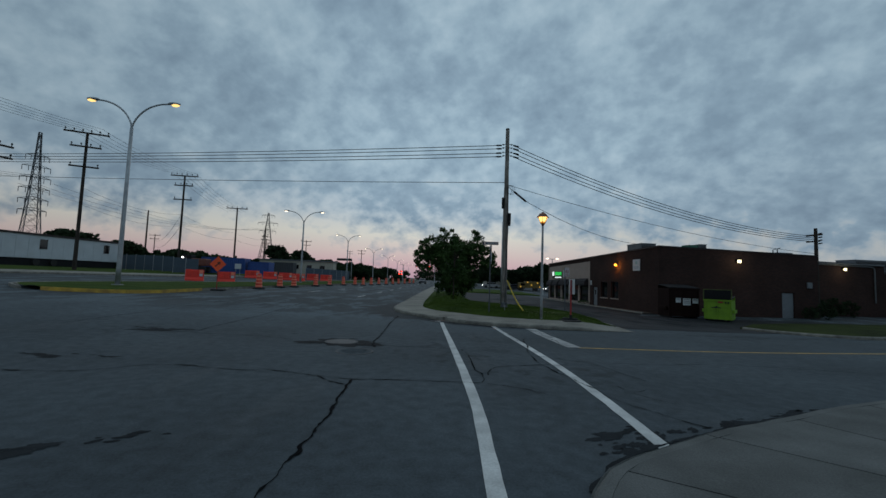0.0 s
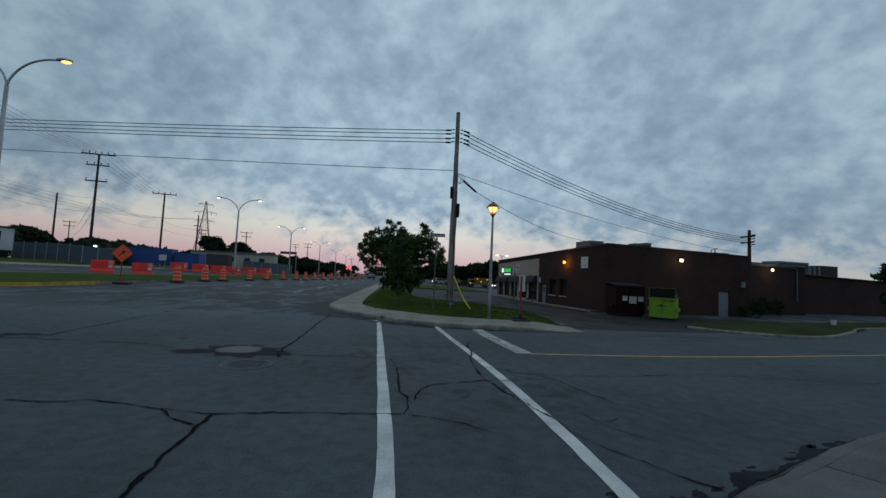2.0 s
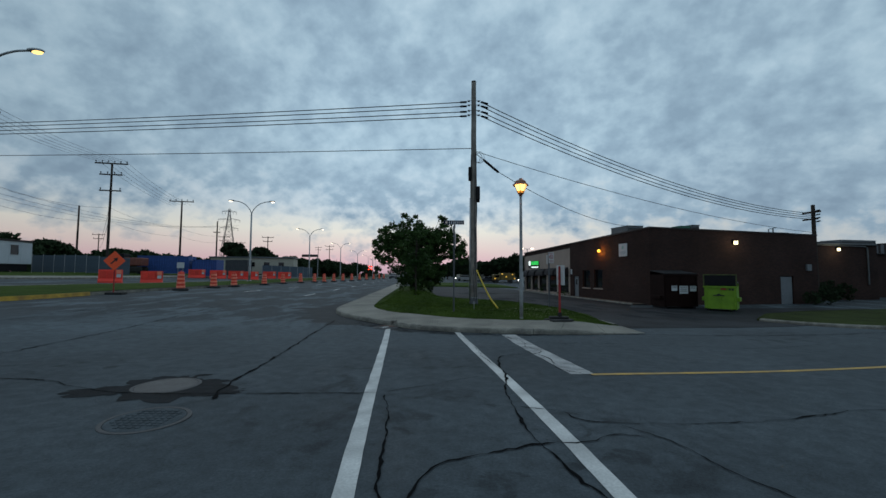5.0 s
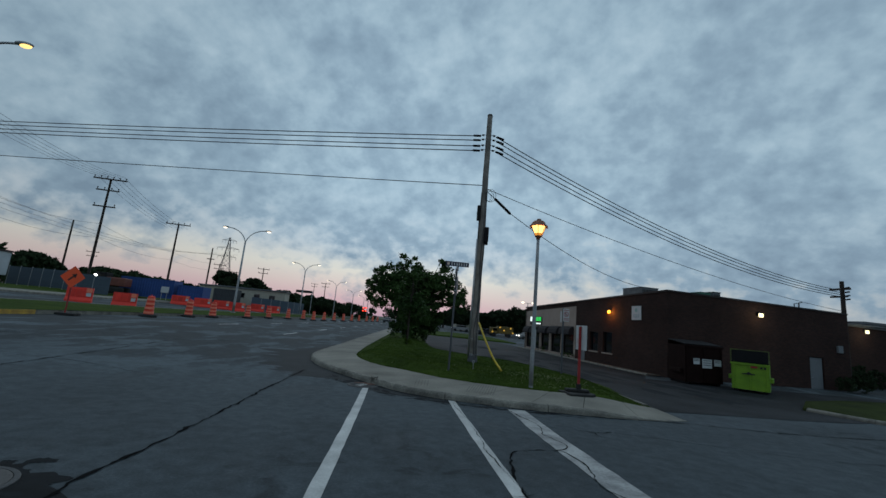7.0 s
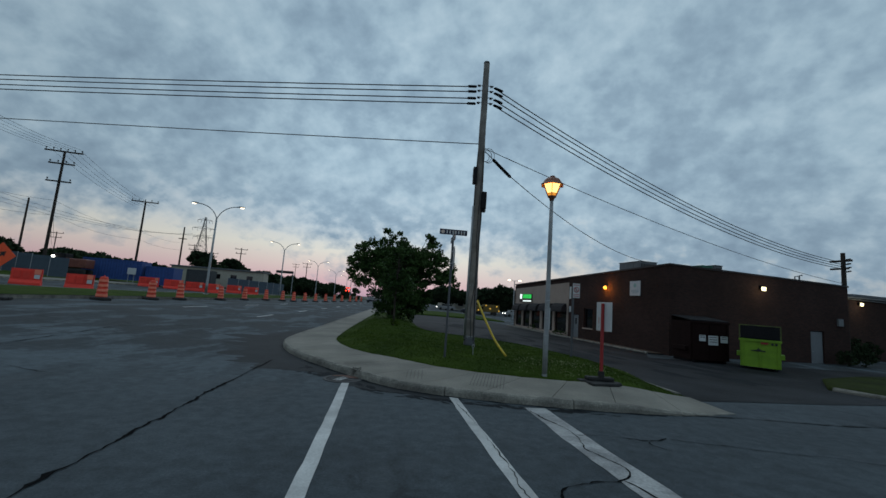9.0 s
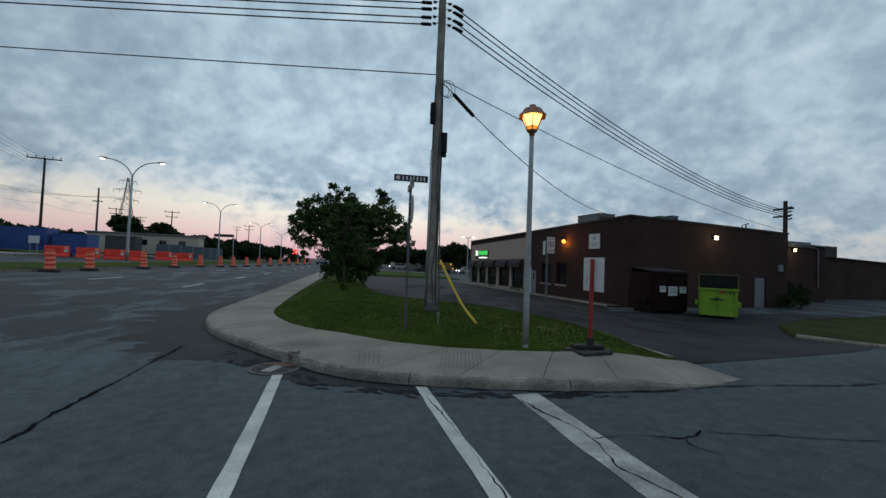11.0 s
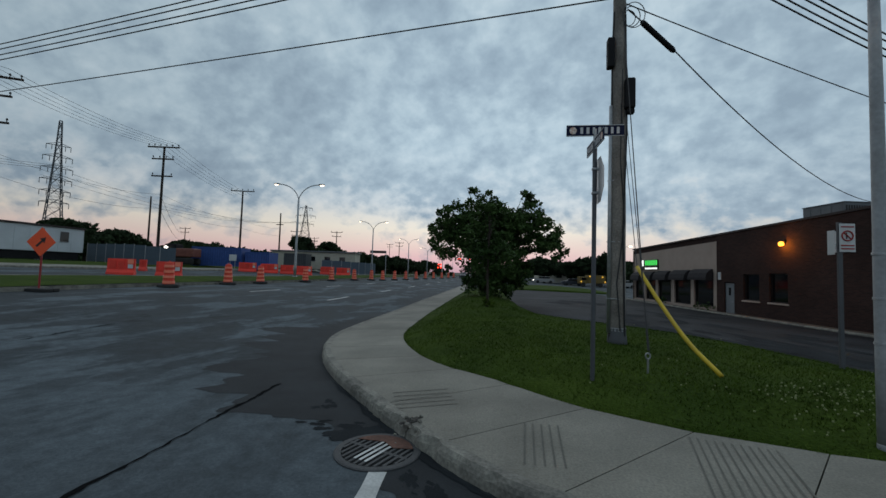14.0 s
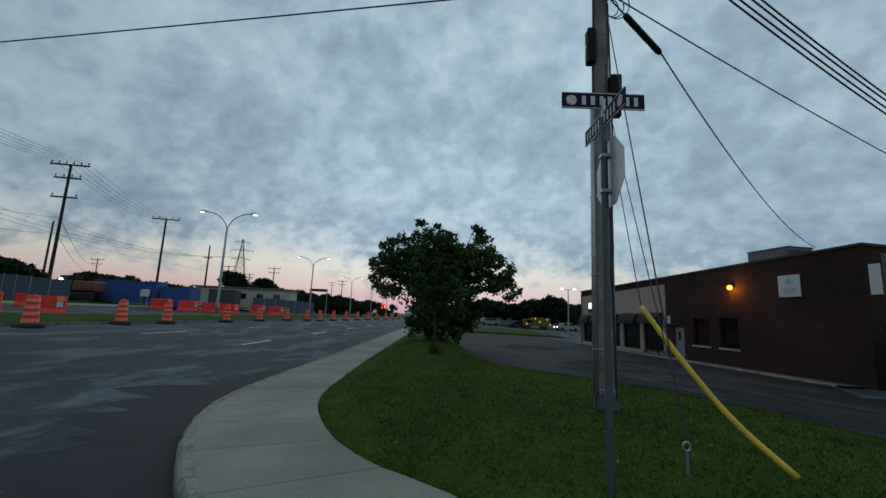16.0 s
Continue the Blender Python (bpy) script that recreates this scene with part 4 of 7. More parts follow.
def grass_blades(name, outline, lift, crown, count, label, pick=None, hmin=0.018, hmax=0.05, wide=0.0065):
    """Blades of grass, three corners each, scattered over a lawn."""
    rng = np.random.default_rng(5)
    xs, ys = [p[0] for p in outline], [p[1] for p in outline]
    verts, faces = [], []
    tries = 0
    while len(faces) < count and tries < count * 12:
        tries += 1
        x, y = rng.uniform(min(xs), max(xs)), rng.uniform(min(ys), max(ys))
        if not inside(x, y, outline) or (pick and rng.random() > pick(x, y)):
            continue
        z = gz(x, y) - lawn_dip(x, y) + lift + 0.02 * noise.noise((x * 0.9, y * 0.9, 4)) - 0.004
        if crown:
            z += crown * sm(0, 1.1, rim_distance(x, y, outline))
        a = rng.uniform(0, math.tau)
        h, w = rng.uniform(hmin, hmax), wide * rng.uniform(0.7, 1.4)
        lx, ly = rng.normal(0, 0.03), rng.normal(0, 0.03)
        k = len(verts)
        verts += [(x - w * math.cos(a), y - w * math.sin(a), z), (x + w * math.cos(a), y + w * math.sin(a), z), (x + lx, y + ly, z + h)]
        faces.append((k, k + 1, k + 2))
    me = bpy.data.meshes.new(name)
    me.from_pydata(verts, [], faces)
    me.materials.append(M_GRASS)
    return tagged(new(name, me), label, "grass", kind="stuff")


LAWN = [(p.x, p.y) for p in far_i[-9:-1]] + [(p.x, p.y) for p in near_i[::2]] + [(9.35, 20.6), (9.15, 22.6), (8.3, 25.4), (7.4, 27.2), (6.4, 28.35), (4.6, 30.0), (3.75, 31.6), (3.1, 35), (2.6, 40), (2.0, 52)]
LAWN = [p for p in LAWN if p[1] < 53]
LIFT, CROWN = 0.225, 0.19
lawn("lawn", LAWN, LIFT, "short mown lawn on the street corner with clover", CROWN)


def lawn_at(x, y):
    return lawn_z(x, y, LIFT, LAWN, CROWN)


NEAR_LAWN = [(p.x + 0.01, p.y - 0.01) for p in i_[::3]] + [(42, 8), (30, -5), (14, -30)]
lawn("lawn", NEAR_LAWN, 0.13, "short lawn behind the opposite sidewalk", 0.0, 2.0)

# ---- the parking lot, the building and its yard ----
def brick_mat():
    m, t, b = nodes_of("dark_brown_brick_wall")
    n, l = t.nodes, t.links
    co, mp, br = n.new("ShaderNodeTexCoord"), n.new("ShaderNodeMapping"), n.new("ShaderNodeTexBrick")
    sp, cb, add = n.new("ShaderNodeSeparateXYZ"), n.new("ShaderNodeCombineXYZ"), n.new("ShaderNodeMath")
    l.new(co.outputs["Object"], sp.inputs[0])
    l.new(sp.outputs[0], add.inputs[0])
    l.new(sp.outputs[1], add.inputs[1])
    l.new(add.outputs[0], cb.inputs[0])
    l.new(sp.outputs[2], cb.inputs[1])
    l.new(cb.outputs[0], br.inputs["Vector"])
    br.inputs["Scale"].default_value = 1.0
    br.inputs["Brick Width"].default_value, br.inputs["Row Height"].default_value, br.inputs["Mortar Size"].default_value = 0.20, 0.067, 0.006
    br.inputs["Color1"].default_value, br.inputs["Color2"].default_value, br.inputs["Mortar"].default_value = (0.052, 0.025, 0.020, 1), (0.030, 0.016, 0.014, 1), (0.045, 0.034, 0.031, 1)
    nz = n.new("ShaderNodeTexNoise")
    nz.inputs["Scale"].default_value, nz.inputs["Detail"].default_value = 0.45, 6
    l.new(co.outputs["Object"], nz.inputs["Vector"])
    mr = n.new("ShaderNodeMapRange")
    mr.inputs[1].default_value, mr.inputs[2].default_value, mr.inputs[3].default_value, mr.inputs[4].default_value = 0.3, 0.7, 0.72, 1.2
    l.new(nz.outputs["Fac"], mr.inputs[0])
    k = n.new("ShaderNodeMix")
    k.data_type, k.blend_type = "RGBA", "MULTIPLY"
    k.inputs[0].default_value = 1
    l.new(br.outputs["Color"], k.inputs[6])
    l.new(mr.outputs[0], k.inputs[7])
    l.new(k.outputs[2], b.inputs["Base Color"])
    b.inputs["Roughness"].default_value, b.inputs["Specular IOR Level"].default_value = 0.92, 0.2
    bp = n.new("ShaderNodeBump")
    bp.inputs["Strength"].default_value, bp.inputs["Distance"].default_value = 0.6, 0.006
    bp.invert = True
    l.new(br.outputs["Fac"], bp.inputs["Height"])
    l.new(bp.outputs[0], b.inputs["Normal"])
    return m


M_BRICKWALL = brick_mat()
BX, BY, BROT = 17.1, 33.45, 10.8
BASE = -1.1
building = empty("store_building", BX, BY, 0, BROT, "low dark brown brick store with beige shop front", "building")


def wall_panel(name, p, q, base, tops, material, holes=(), thick=0.3, parent=building, inward=1):
    """An upright wall from p to q with a sloping top and through openings (from, to, sill, head) along its run."""
    p, q = Vector((*p, 0)), Vector((*q, 0))
    L = (q - p).length
    d = (q - p) / L
    nrm = Vector((-d.y, d.x, 0)) * inward * thick
    cuts = sorted({0.0, L, *[h[0] for h in holes], *[h[1] for h in holes]})
    bm = bmesh.new()

    def top(s):
        return tops[0] + (tops[1] - tops[0]) * s / L

    def block(s0, s1, za, zb0, zb1):
        c = []
        for off in (Vector((0, 0, 0)), nrm):
            a, b = p + d * s0 + off, p + d * s1 + off
            c += [bm.verts.new((a.x, a.y, za)), bm.verts.new((b.x, b.y, za)), bm.verts.new((b.x, b.y, zb1)), bm.verts.new((a.x, a.y, zb0))]
        for f in ((0, 1, 2, 3), (7, 6, 5, 4), (0, 4, 5, 1), (1, 5, 6, 2), (2, 6, 7, 3), (3, 7, 4, 0)):
            bm.faces.new([c[k] for k in f])

    for s0, s1 in zip(cuts, cuts[1:]):
        mid = (s0 + s1) / 2
        here = [h for h in holes if h[0] <= mid <= h[1]]
        if here:
            _, _, sill, head = here[0]
            if sill > base:
                block(s0, s1, base, sill, sill)
            block(s0, s1, head, top(s0), top(s1))
        else:
            block(s0, s1, base, top(s0), top(s1))
    bmesh.ops.remove_doubles(bm, verts=bm.verts, dist=0.0005)
    bmesh.ops.recalc_face_normals(bm, faces=bm.faces)
    return part(name, bm, material, parent)


# West front: brick to 10.65, then the beige shop front to 21.5.
W_WIN = [(5.5, 6.65, 0.45, 1.95), (7.3, 8.45, 0.45, 1.9)]
W_DOOR = (9.15, 10.0, -0.75, 1.4)
wall_panel("brick_wall", (0, 0), (0, 10.65), BASE, (4.62, 4.28), M_BRICKWALL, W_WIN + [W_DOOR], inward=-1)
SHOP = [(10.95, 12.9, -0.15, 2.05), (13.25, 15.2, -0.2, 2.0), (15.6, 17.4, -0.2, 1.95), (17.75, 19.3, -0.2, 1.9), (19.6, 21.1, -0.2, 1.85)]
wall_panel("beige_wall", (0, 10.65), (0, 21.5), BASE, (3.92, 3.55), M_BEIGE, [(a - 10.65, b - 10.65, c, d) for a, b, c, d in SHOP], inward=-1)
wall_panel("brick_wall", (0.06, 10.65), (0.06, 21.5), 3.40, (4.28, 3.94), M_BRICKWALL, inward=-1, thick=0.2)
wall_panel("brick_wall", (0.3, 0), (13.6, 0), BASE, (4.62, 4.42), M_BRICKWALL, [(10.05, 11.15, -0.75, 1.5)])
wall_panel("brick_wall", (13.6, 0.3), (13.6, 3.6), BASE, (4.42, 4.42), M_BRICKWALL)
wall_panel("brick_wall", (13.6, 3.6), (24.8, 3.6), BASE, (4.28, 4.12), M_BRICKWALL)
wall_panel("brick_wall", (24.8, 3.9), (24.8, 6.5), BASE, (4.1, 4.1), M_BRICKWALL)
wall_panel("brick_wall", (24.8, 6.5), (48, 6.5), BASE, (3.7, 3.2), M_BRICKWALL)
wall_panel("brick_wall", (0, 21.5), (16, 21.5), BASE, (3.86, 3.86), M_BRICKWALL, inward=-1)
bm = bmesh.new()
for pts, z in ((((0.3, 0.3, 4.35), (13.6, 0.3, 4.2), (13.6, 21.3, 3.6), (0.3, 21.3, 3.6)), 0), (((13.6, 3.9, 4.0), (24.8, 3.9, 3.9), (24.8, 21.3, 3.6), (13.6, 21.3, 3.6)), 0)):
    bm.faces.new([bm.verts.new(p) for p in pts])
part("roof", bm, M_TAR_ROOF, building)
bm = bmesh.new()
bm.faces.new([bm.verts.new(p) for p in ((24.8, 6.2, 3.72), (48, 6.2, 3.22), (48, 16, 3.9), (24.8, 16, 4.3))])
part("roof", bm, mat("pale_blue_metal_roof", (0.30, 0.36, 0.42), 0.5, 0.3, vary=0.1), building, "pale metal roof of the rear wing")


def coping(p, q, tops, parent=building, w=0.36, h=0.10):
    p, q = Vector((*p, tops[0])), Vector((*q, tops[1]))
    d = (q - p).normalized()
    side = Vector((-d.y, d.x, 0)).normalized() * w / 2
    bm = bmesh.new()
    c = [bm.verts.new(e + s + Vector((0, 0, z))) for e in (p - d * 0.03, q + d * 0.03) for s, z in ((-side, 0), (side, 0), (side, h), (-side, h))]
    for f in ((0, 1, 2, 3), (4, 7, 6, 5), (0, 4, 5, 1), (1, 5, 6, 2), (2, 6, 7, 3), (3, 7, 4, 0)):
        bm.faces.new([c[k] for k in f])
    bmesh.ops.recalc_face_normals(bm, faces=bm.faces)
    part("coping", bm, M_FLASH, parent)


coping((0.13, -0.03), (0.13, 10.65), (4.62, 4.28))
coping((0.13, 10.65), (0.13, 21.5), (4.28, 3.94))
coping((0.3, 0.13), (13.62, 0.13), (4.62, 4.42))
coping((13.7, 3.72), (24.85, 3.72), (4.28, 4.12), h=0.16)
coping((24.8, 6.62), (48, 6.62), (3.7, 3.2))
part("foundation_band", B(-0.05, 0.02, BASE, -0.002, 10.6, -0.62), M_CURB, building, "low concrete plinth")


def window_at(y0, y1, sill, head, bars=1, sills=True):
    w = part("window", B(0.16, y0 + 0.03, sill + 0.03, 0.18, y1 - 0.03, head - 0.03), M_WINDOW, building, "dark tinted window")
    bm = bmesh.new()
    for a in ((y0, y0 + 0.05, sill, head), (y1 - 0.05, y1, sill, head), (y0 + 0.05, y1 - 0.05, sill, sill + 0.05), (y0 + 0.05, y1 - 0.05, head - 0.05, head)):
        box(bm, 0.10, a[0], a[2], 0.21, a[1], a[3])
    part("frame", bm, M_FLASH, w)
    if sills:
        part("sill", B(-0.06, y0 - 0.06, sill - 0.09, 0.12, y1 + 0.06, sill - 0.004), M_BEIGE, w, "pale sill")


for w in W_WIN:
    window_at(*w)
for y0, y1, sill, head in SHOP:
    window_at(y0, y1, sill, head, sills=False)
    bm = bmesh.new()
    prof = [(-0.005, head + 0.16), (-0.22, head + 0.08), (-0.40, head - 0.12), (-0.48, head - 0.40), (-0.48, head - 0.56), (-0.005, head - 0.56)]
    a = [bm.verts.new((x, y0 + 0.04, z)) for x, z in prof]
    b = [bm.verts.new((x, y1 - 0.04, z)) for x, z in prof]
    for k in range(6):
        bm.faces.new((a[k], a[(k + 1) % 6], b[(k + 1) % 6], b[k]))
    bm.faces.new(a)
    bm.faces.new(b[::-1])
    bmesh.ops.recalc_face_normals(bm, faces=bm.faces)
    part("awning", bm, M_AWNING, building, "dark cloth awning")
door = part("door", B(0.08, W_DOOR[0] + 0.03, W_DOOR[2], 0.13, W_DOOR[1] - 0.03, W_DOOR[3] - 0.03, 0.004), M_DOOR, building, "pale grey steel side door")
part("door_handle", B(0.03, 9.3, 0.25, 0.08, 9.42, 0.29, 0.005), M_ALU, door)
part("door_window", B(0.074, 9.52, 0.65, 0.082, 9.72, 1.1), M_WINDOW, door)
d2 = part("door", B(10.4, 0.08, -0.75, 11.4, 0.13, 1.46, 0.004), M_DOOR, building, "grey steel service door")
part("door_handle", B(10.5, 0.03, 0.2, 10.6, 0.08, 0.25, 0.005), M_ALU, d2)
# Wall lamp, flood lamps, signs, boxes, pipes.
wl_ = part("wall_lamp", B(-0.12, 5.55, 3.42, 0.0, 5.85, 3.62, 0.02), M_BLACK, building, "sodium wall lamp, lit orange")
bm = bmesh.new()
bmesh.ops.create_uvsphere(bm, u_segments=14, v_segments=8, radius=0.13, matrix=pose(-0.14, 5.7, 3.42) @ Matrix.Diagonal((0.8, 1.15, 0.9, 1)))
part("lamp_glass", bm, glow("orange_lamp_glow", (1.0, 0.45, 0.05), 2.6), wl_, smooth=True)
for x, y, z in ((6.5, -0.02, 3.78), (20.4, 3.58, 3.75)):
    fl = part("flood_lamp", B(x - 0.14, y - 0.18, z - 0.05, x + 0.14, y, z + 0.16, 0.02), M_BLACK, building, "lit white flood lamp")
    bm = bmesh.new()
    box(bm, x - 0.16, y - 0.235, z - 0.13, x + 0.16, y - 0.19, z + 0.10, 0.015)
    part("lamp_glass", bm, G_FLOOD, fl)
part("conduit_box", B(12.55, -0.12, 1.9, 12.95, 0.0, 2.35, 0.01), M_DOOR, building)
dp = T([(14.2, 3.52, 4.18), (23.4, 3.52, 4.04), (23.62, 3.52, 3.95), (23.66, 3.52, 3.7), (23.66, 3.52, 0.8)], 0.06, 8)
part("downpipe", dp, M_ROOF_UNIT, building, "pale sheet-metal downpipe")
part("gutter", B(13.7, 3.4, 4.16, 24.6, 3.56, 4.28, 0.02), M_ROOF_UNIT, building)
board = part("notice_board", B(-0.05, 2.3, 2.86, -0.004, 3.25, 3.78, 0.006), M_SIGN_WHITE, building, "white notice sign on the brick")
for k, (z, w) in enumerate(((3.18, 0.62), (3.10, 0.7), (3.02, 0.55))):
    part("print", B(-0.055, 2.78 - w / 2, z, -0.0515, 2.78 + w / 2, z + 0.035), mat("pale_blue_print", (0.25, 0.36, 0.42), 0.6, vary=0.05, bump=0), board)
bm = bmesh.new()
tube(bm, [(-0.0515, 2.78, 3.5), (-0.056, 2.78, 3.5)], 0.13, 16)
part("emblem", bm, mat("pale_green_print", (0.28, 0.45, 0.42), 0.6, vary=0.05, bump=0), board)
gs = part("shop_sign", B(-0.10, 17.3, 2.20, -0.012, 20.05, 3.0, 0.02), M_FLASH, building, "lit green shop sign")
bm = bmesh.new()
for k in range(6):
    box(bm, -0.112, 17.35 + k * 0.32, 2.55, -0.103, 17.58 + k * 0.32, 2.95)
part("lit_letters", bm, G_GREEN, gs)
part("lit_emblem", B(-0.112, 19.45, 2.5, -0.103, 19.95, 2.98), G_SIGNWHITE, gs)
part("lit_strip", B(-0.112, 17.35, 2.24, -0.103, 19.2, 2.36), G_SIGNWHITE, gs)
part("small_plate", B(-0.03, 10.25, 1.55, -0.004, 10.5, 2.0), M_SIGN_WHITE, building)


def roof_unit(x, y, z, sx, sy, sz, material, label, fan=True, name="rooftop_unit"):
    m = pose(BX, BY, 0, 0, 0, BROT) @ Matrix.Translation((x, y, z))
    ob = tagged(new(name), label, "air conditioner", "rooftop units")
    ob.matrix_basis = m
    part("casing", B(0, 0, 0.12, sx, sy, sz, 0.02), material, ob)
    part("curb_frame", B(0.06, 0.06, -0.3, sx - 0.06, sy - 0.06, 0.12), M_FLASH, ob)
    bm = bmesh.new()
    n = int(sx / 0.12)
    for k in range(n):
        box(bm, 0.06 + k * (sx - 0.12) / n, -0.012, 0.22, 0.06 + (k + 0.55) * (sx - 0.12) / n, -0.003, sz - 0.12)
    part("grille", bm, M_FLASH, ob)
    n = max(1, int(sy / 0.5))
    for k in range(n):
        part("side_panel", B(-0.012, 0.1 + k * sy / n, 0.2, -0.003, (k + 0.75) * sy / n, sz - 0.1), M_ROOF_UNIT, ob)
    if fan:
        part("cap", B(-0.03, -0.03, sz, sx + 0.03, sy + 0.03, sz + 0.05, 0.01), material, ob)


roof_unit(0.9, 3.5, 4.3, 1.3, 2.1, 0.88, M_ROOF_UNIT, "large pale sheet-metal air conditioner on the roof")
roof_unit(3.2, 0.9, 4.3, 0.75, 0.8, 0.62, M_ROOF_GREEN, "small green rooftop ventilator box")
roof_unit(4.15, 0.9, 4.3, 0.55, 0.8, 0.72, M_ROOF_UNIT, "small pale rooftop ventilator box")
roof_unit(11.5, 1.4, 4.2, 1.4, 0.9, 0.52, M_ROOF_UNIT, "low grey rooftop ventilator")
roof_unit(15.2, 4.8, 3.95, 1.0, 0.8, 0.62, M_FLASH, "dark ventilator box on the roof")
roof_unit(1.2, 14.6, 3.65, 0.9, 1.0, 0.62, M_FLASH, "dark low rooftop ventilator")
roof_unit(29.5, 9.5, 3.9, 4.5, 2.0, 1.3, M_ROOF_UNIT, "long grey rooftop machine on the rear wing")
roof_unit(36.0, 9.5, 3.7, 2.6, 2.0, 1.3, M_FLASH, "dark rooftop machine on the rear wing")
bl = tagged(new("vent_pipe"), "thin bent vent pipes on the roof", "pipe")
bl.matrix_basis = pose(BX, BY, 0, 0, 0, BROT)
part("pipe", T([(10.9, 1.2, 4.15), (10.9, 1.2, 4.95), (11.15, 1.2, 5.0)], 0.035, 8), M_ROOF_UNIT, bl)
part("pipe", T([(11.35, 1.25, 4.15), (11.35, 1.25, 5.05), (11.6, 1.25, 5.1)], 0.045, 8), M_ROOF_UNIT, bl)


# ---- lot, verge, bins ----
def loc(x, y):
    v = pose(BX, BY, 0, 0, 0, BROT) @ Vector((x, y, 0))
    return v.x, v.y


def flat_area(name, outline, lift, material, label, category, cell=1.5):
    bm = bmesh.new()
    bm.faces.new([bm.verts.new((x, y, 0)) for x, y in outline])
    bmesh.ops.triangulate(bm, faces=bm.faces)
    xs, ys = [p[0] for p in outline], [p[1] for p in outline]
    for k in range(1, int((max(xs) - min(xs)) / cell) + 1):
        bmesh.ops.bisect_plane(bm, geom=bm.verts[:] + bm.edges[:] + bm.faces[:], plane_co=(min(xs) + k * cell, 0, 0), plane_no=(1, 0, 0))
    for k in range(1, int((max(ys) - min(ys)) / cell) + 1):
        bmesh.ops.bisect_plane(bm, geom=bm.verts[:] + bm.edges[:] + bm.faces[:], plane_co=(0, min(ys) + k * cell, 0), plane_no=(0, 1, 0))
    for v in bm.verts:
        v.co.z = gz(v.co.x, v.co.y) + lift
    bm.normal_update()
    if sum(f.normal.z for f in bm.faces) < 0:
        bmesh.ops.reverse_faces(bm, faces=bm.faces)
    return tagged(part(name, bm, material, smooth=True), label, category, kind="structure")


flat_area("parking_lot", [(9.2, 19.9), (9.3, 21), (8.4, 25.5), (6.5, 28.4), (3.9, 31.6), (2.7, 40), (2.1, 52), (1.5, 62), loc(-0.8, 40), loc(-1.0, 21.5), loc(-1.0, 0.6), loc(-2.6, -1.5), loc(12, -4.0), loc(8.5, -7.5), loc(-2, -11)], 0.012, M_LOT, "worn damp parking lot asphalt with dark wheel tracks", "parking lot")
lot_curb = empty("lot_curb", label="low pale concrete edge between lawn and parking lot", category="curb", kind="structure")
c = curve([(x, y, 0) for x, y in [(9.28, 20.2), (9.1, 22.6), (8.25, 25.4), (7.35, 27.2), (6.35, 28.35), (4.55, 30.0), (3.7, 31.6), (3.05, 35), (2.55, 40), (1.95, 52)]], 0.5)
curb_run(lot_curb, c, 1, 0.13, 0.15, 2.5, M_CURB)
wk = empty("building_curb", label="low worn concrete edge along the building", category="curb", kind="structure")
c = [Vector((*loc(-1.0, y), 0)) for y in np.linspace(21, 0.6, 42)]
curb_run(wk, c, 1, 0.10, 0.15, 2.5, M_CURB)
flat_area("dirt_strip", [loc(-0.86, 0.4), loc(-0.86, 21.2), loc(-0.01, 21.2), loc(-0.01, 0.4)], 0.07, mat("bare_dirt", (0.10, 0.075, 0.055), 0.95, vary=0.35, scale=1.5, fine=40, bump=0.5), "bare dirt strip at the foot of the wall", "dirt")
rl = random.Random(8)
for cx, cy, n in ((10.5, 26.5, 6), (9.0, 30.0, 7), (8.0, 35.0, 7), (12.0, 31.5, 5), (6.5, 42.0, 6), (11.0, 38.0, 5), (15.0, 27.5, 5)):
    for k in range(n):
        bx, by = cx + rl.uniform(-1.6, 1.6), cy + rl.uniform(-2.2, 2.2)
        tagged(blot(bx, by, rl.uniform(0.25, 0.9), rl.uniform(0.5, 1.9), rl.uniform(0, 300), rl.uniform(0.1, 0.5), 0.0165 + 0.0004 * k), "dark wet patch on the parking lot", "stain", kind="structure")
lawn("lawn", [(0.6, 62), (8.5, 60), (14, 64), (13, 80), (-0.4, 82)], 0.12, "grass strip beyond the parking lot", 0.05, 2.0)
VERGE = [(17.2, 24.4), (17.7, 22.6), (19.0, 21.3), (20.8, 21.0), (23.4, 22.4), (27.5, 25.3), (31.5, 28.0), (41.5, 31.5), (48, 33.5), (48, 35.6), (40, 34.3), (30, 30.7), (23.3, 28.9), (19.5, 27.0)]
verge_curb = empty("verge_curb", label="low pale concrete curb round the grass verge", category="curb", kind="structure")
curb_run(verge_curb, curve([(x, y, 0) for x, y in VERGE[:8]], 0.5), 1, 0.13, 0.14, 2.0, M_CURB)
lawn("lawn", [(x, y + 0.12) if k < 9 else (x, y) for k, (x, y) in enumerate(VERGE)], 0.10, "weedy grass verge beside the yard entrance", 0.06, 1.0, M_VERGE)


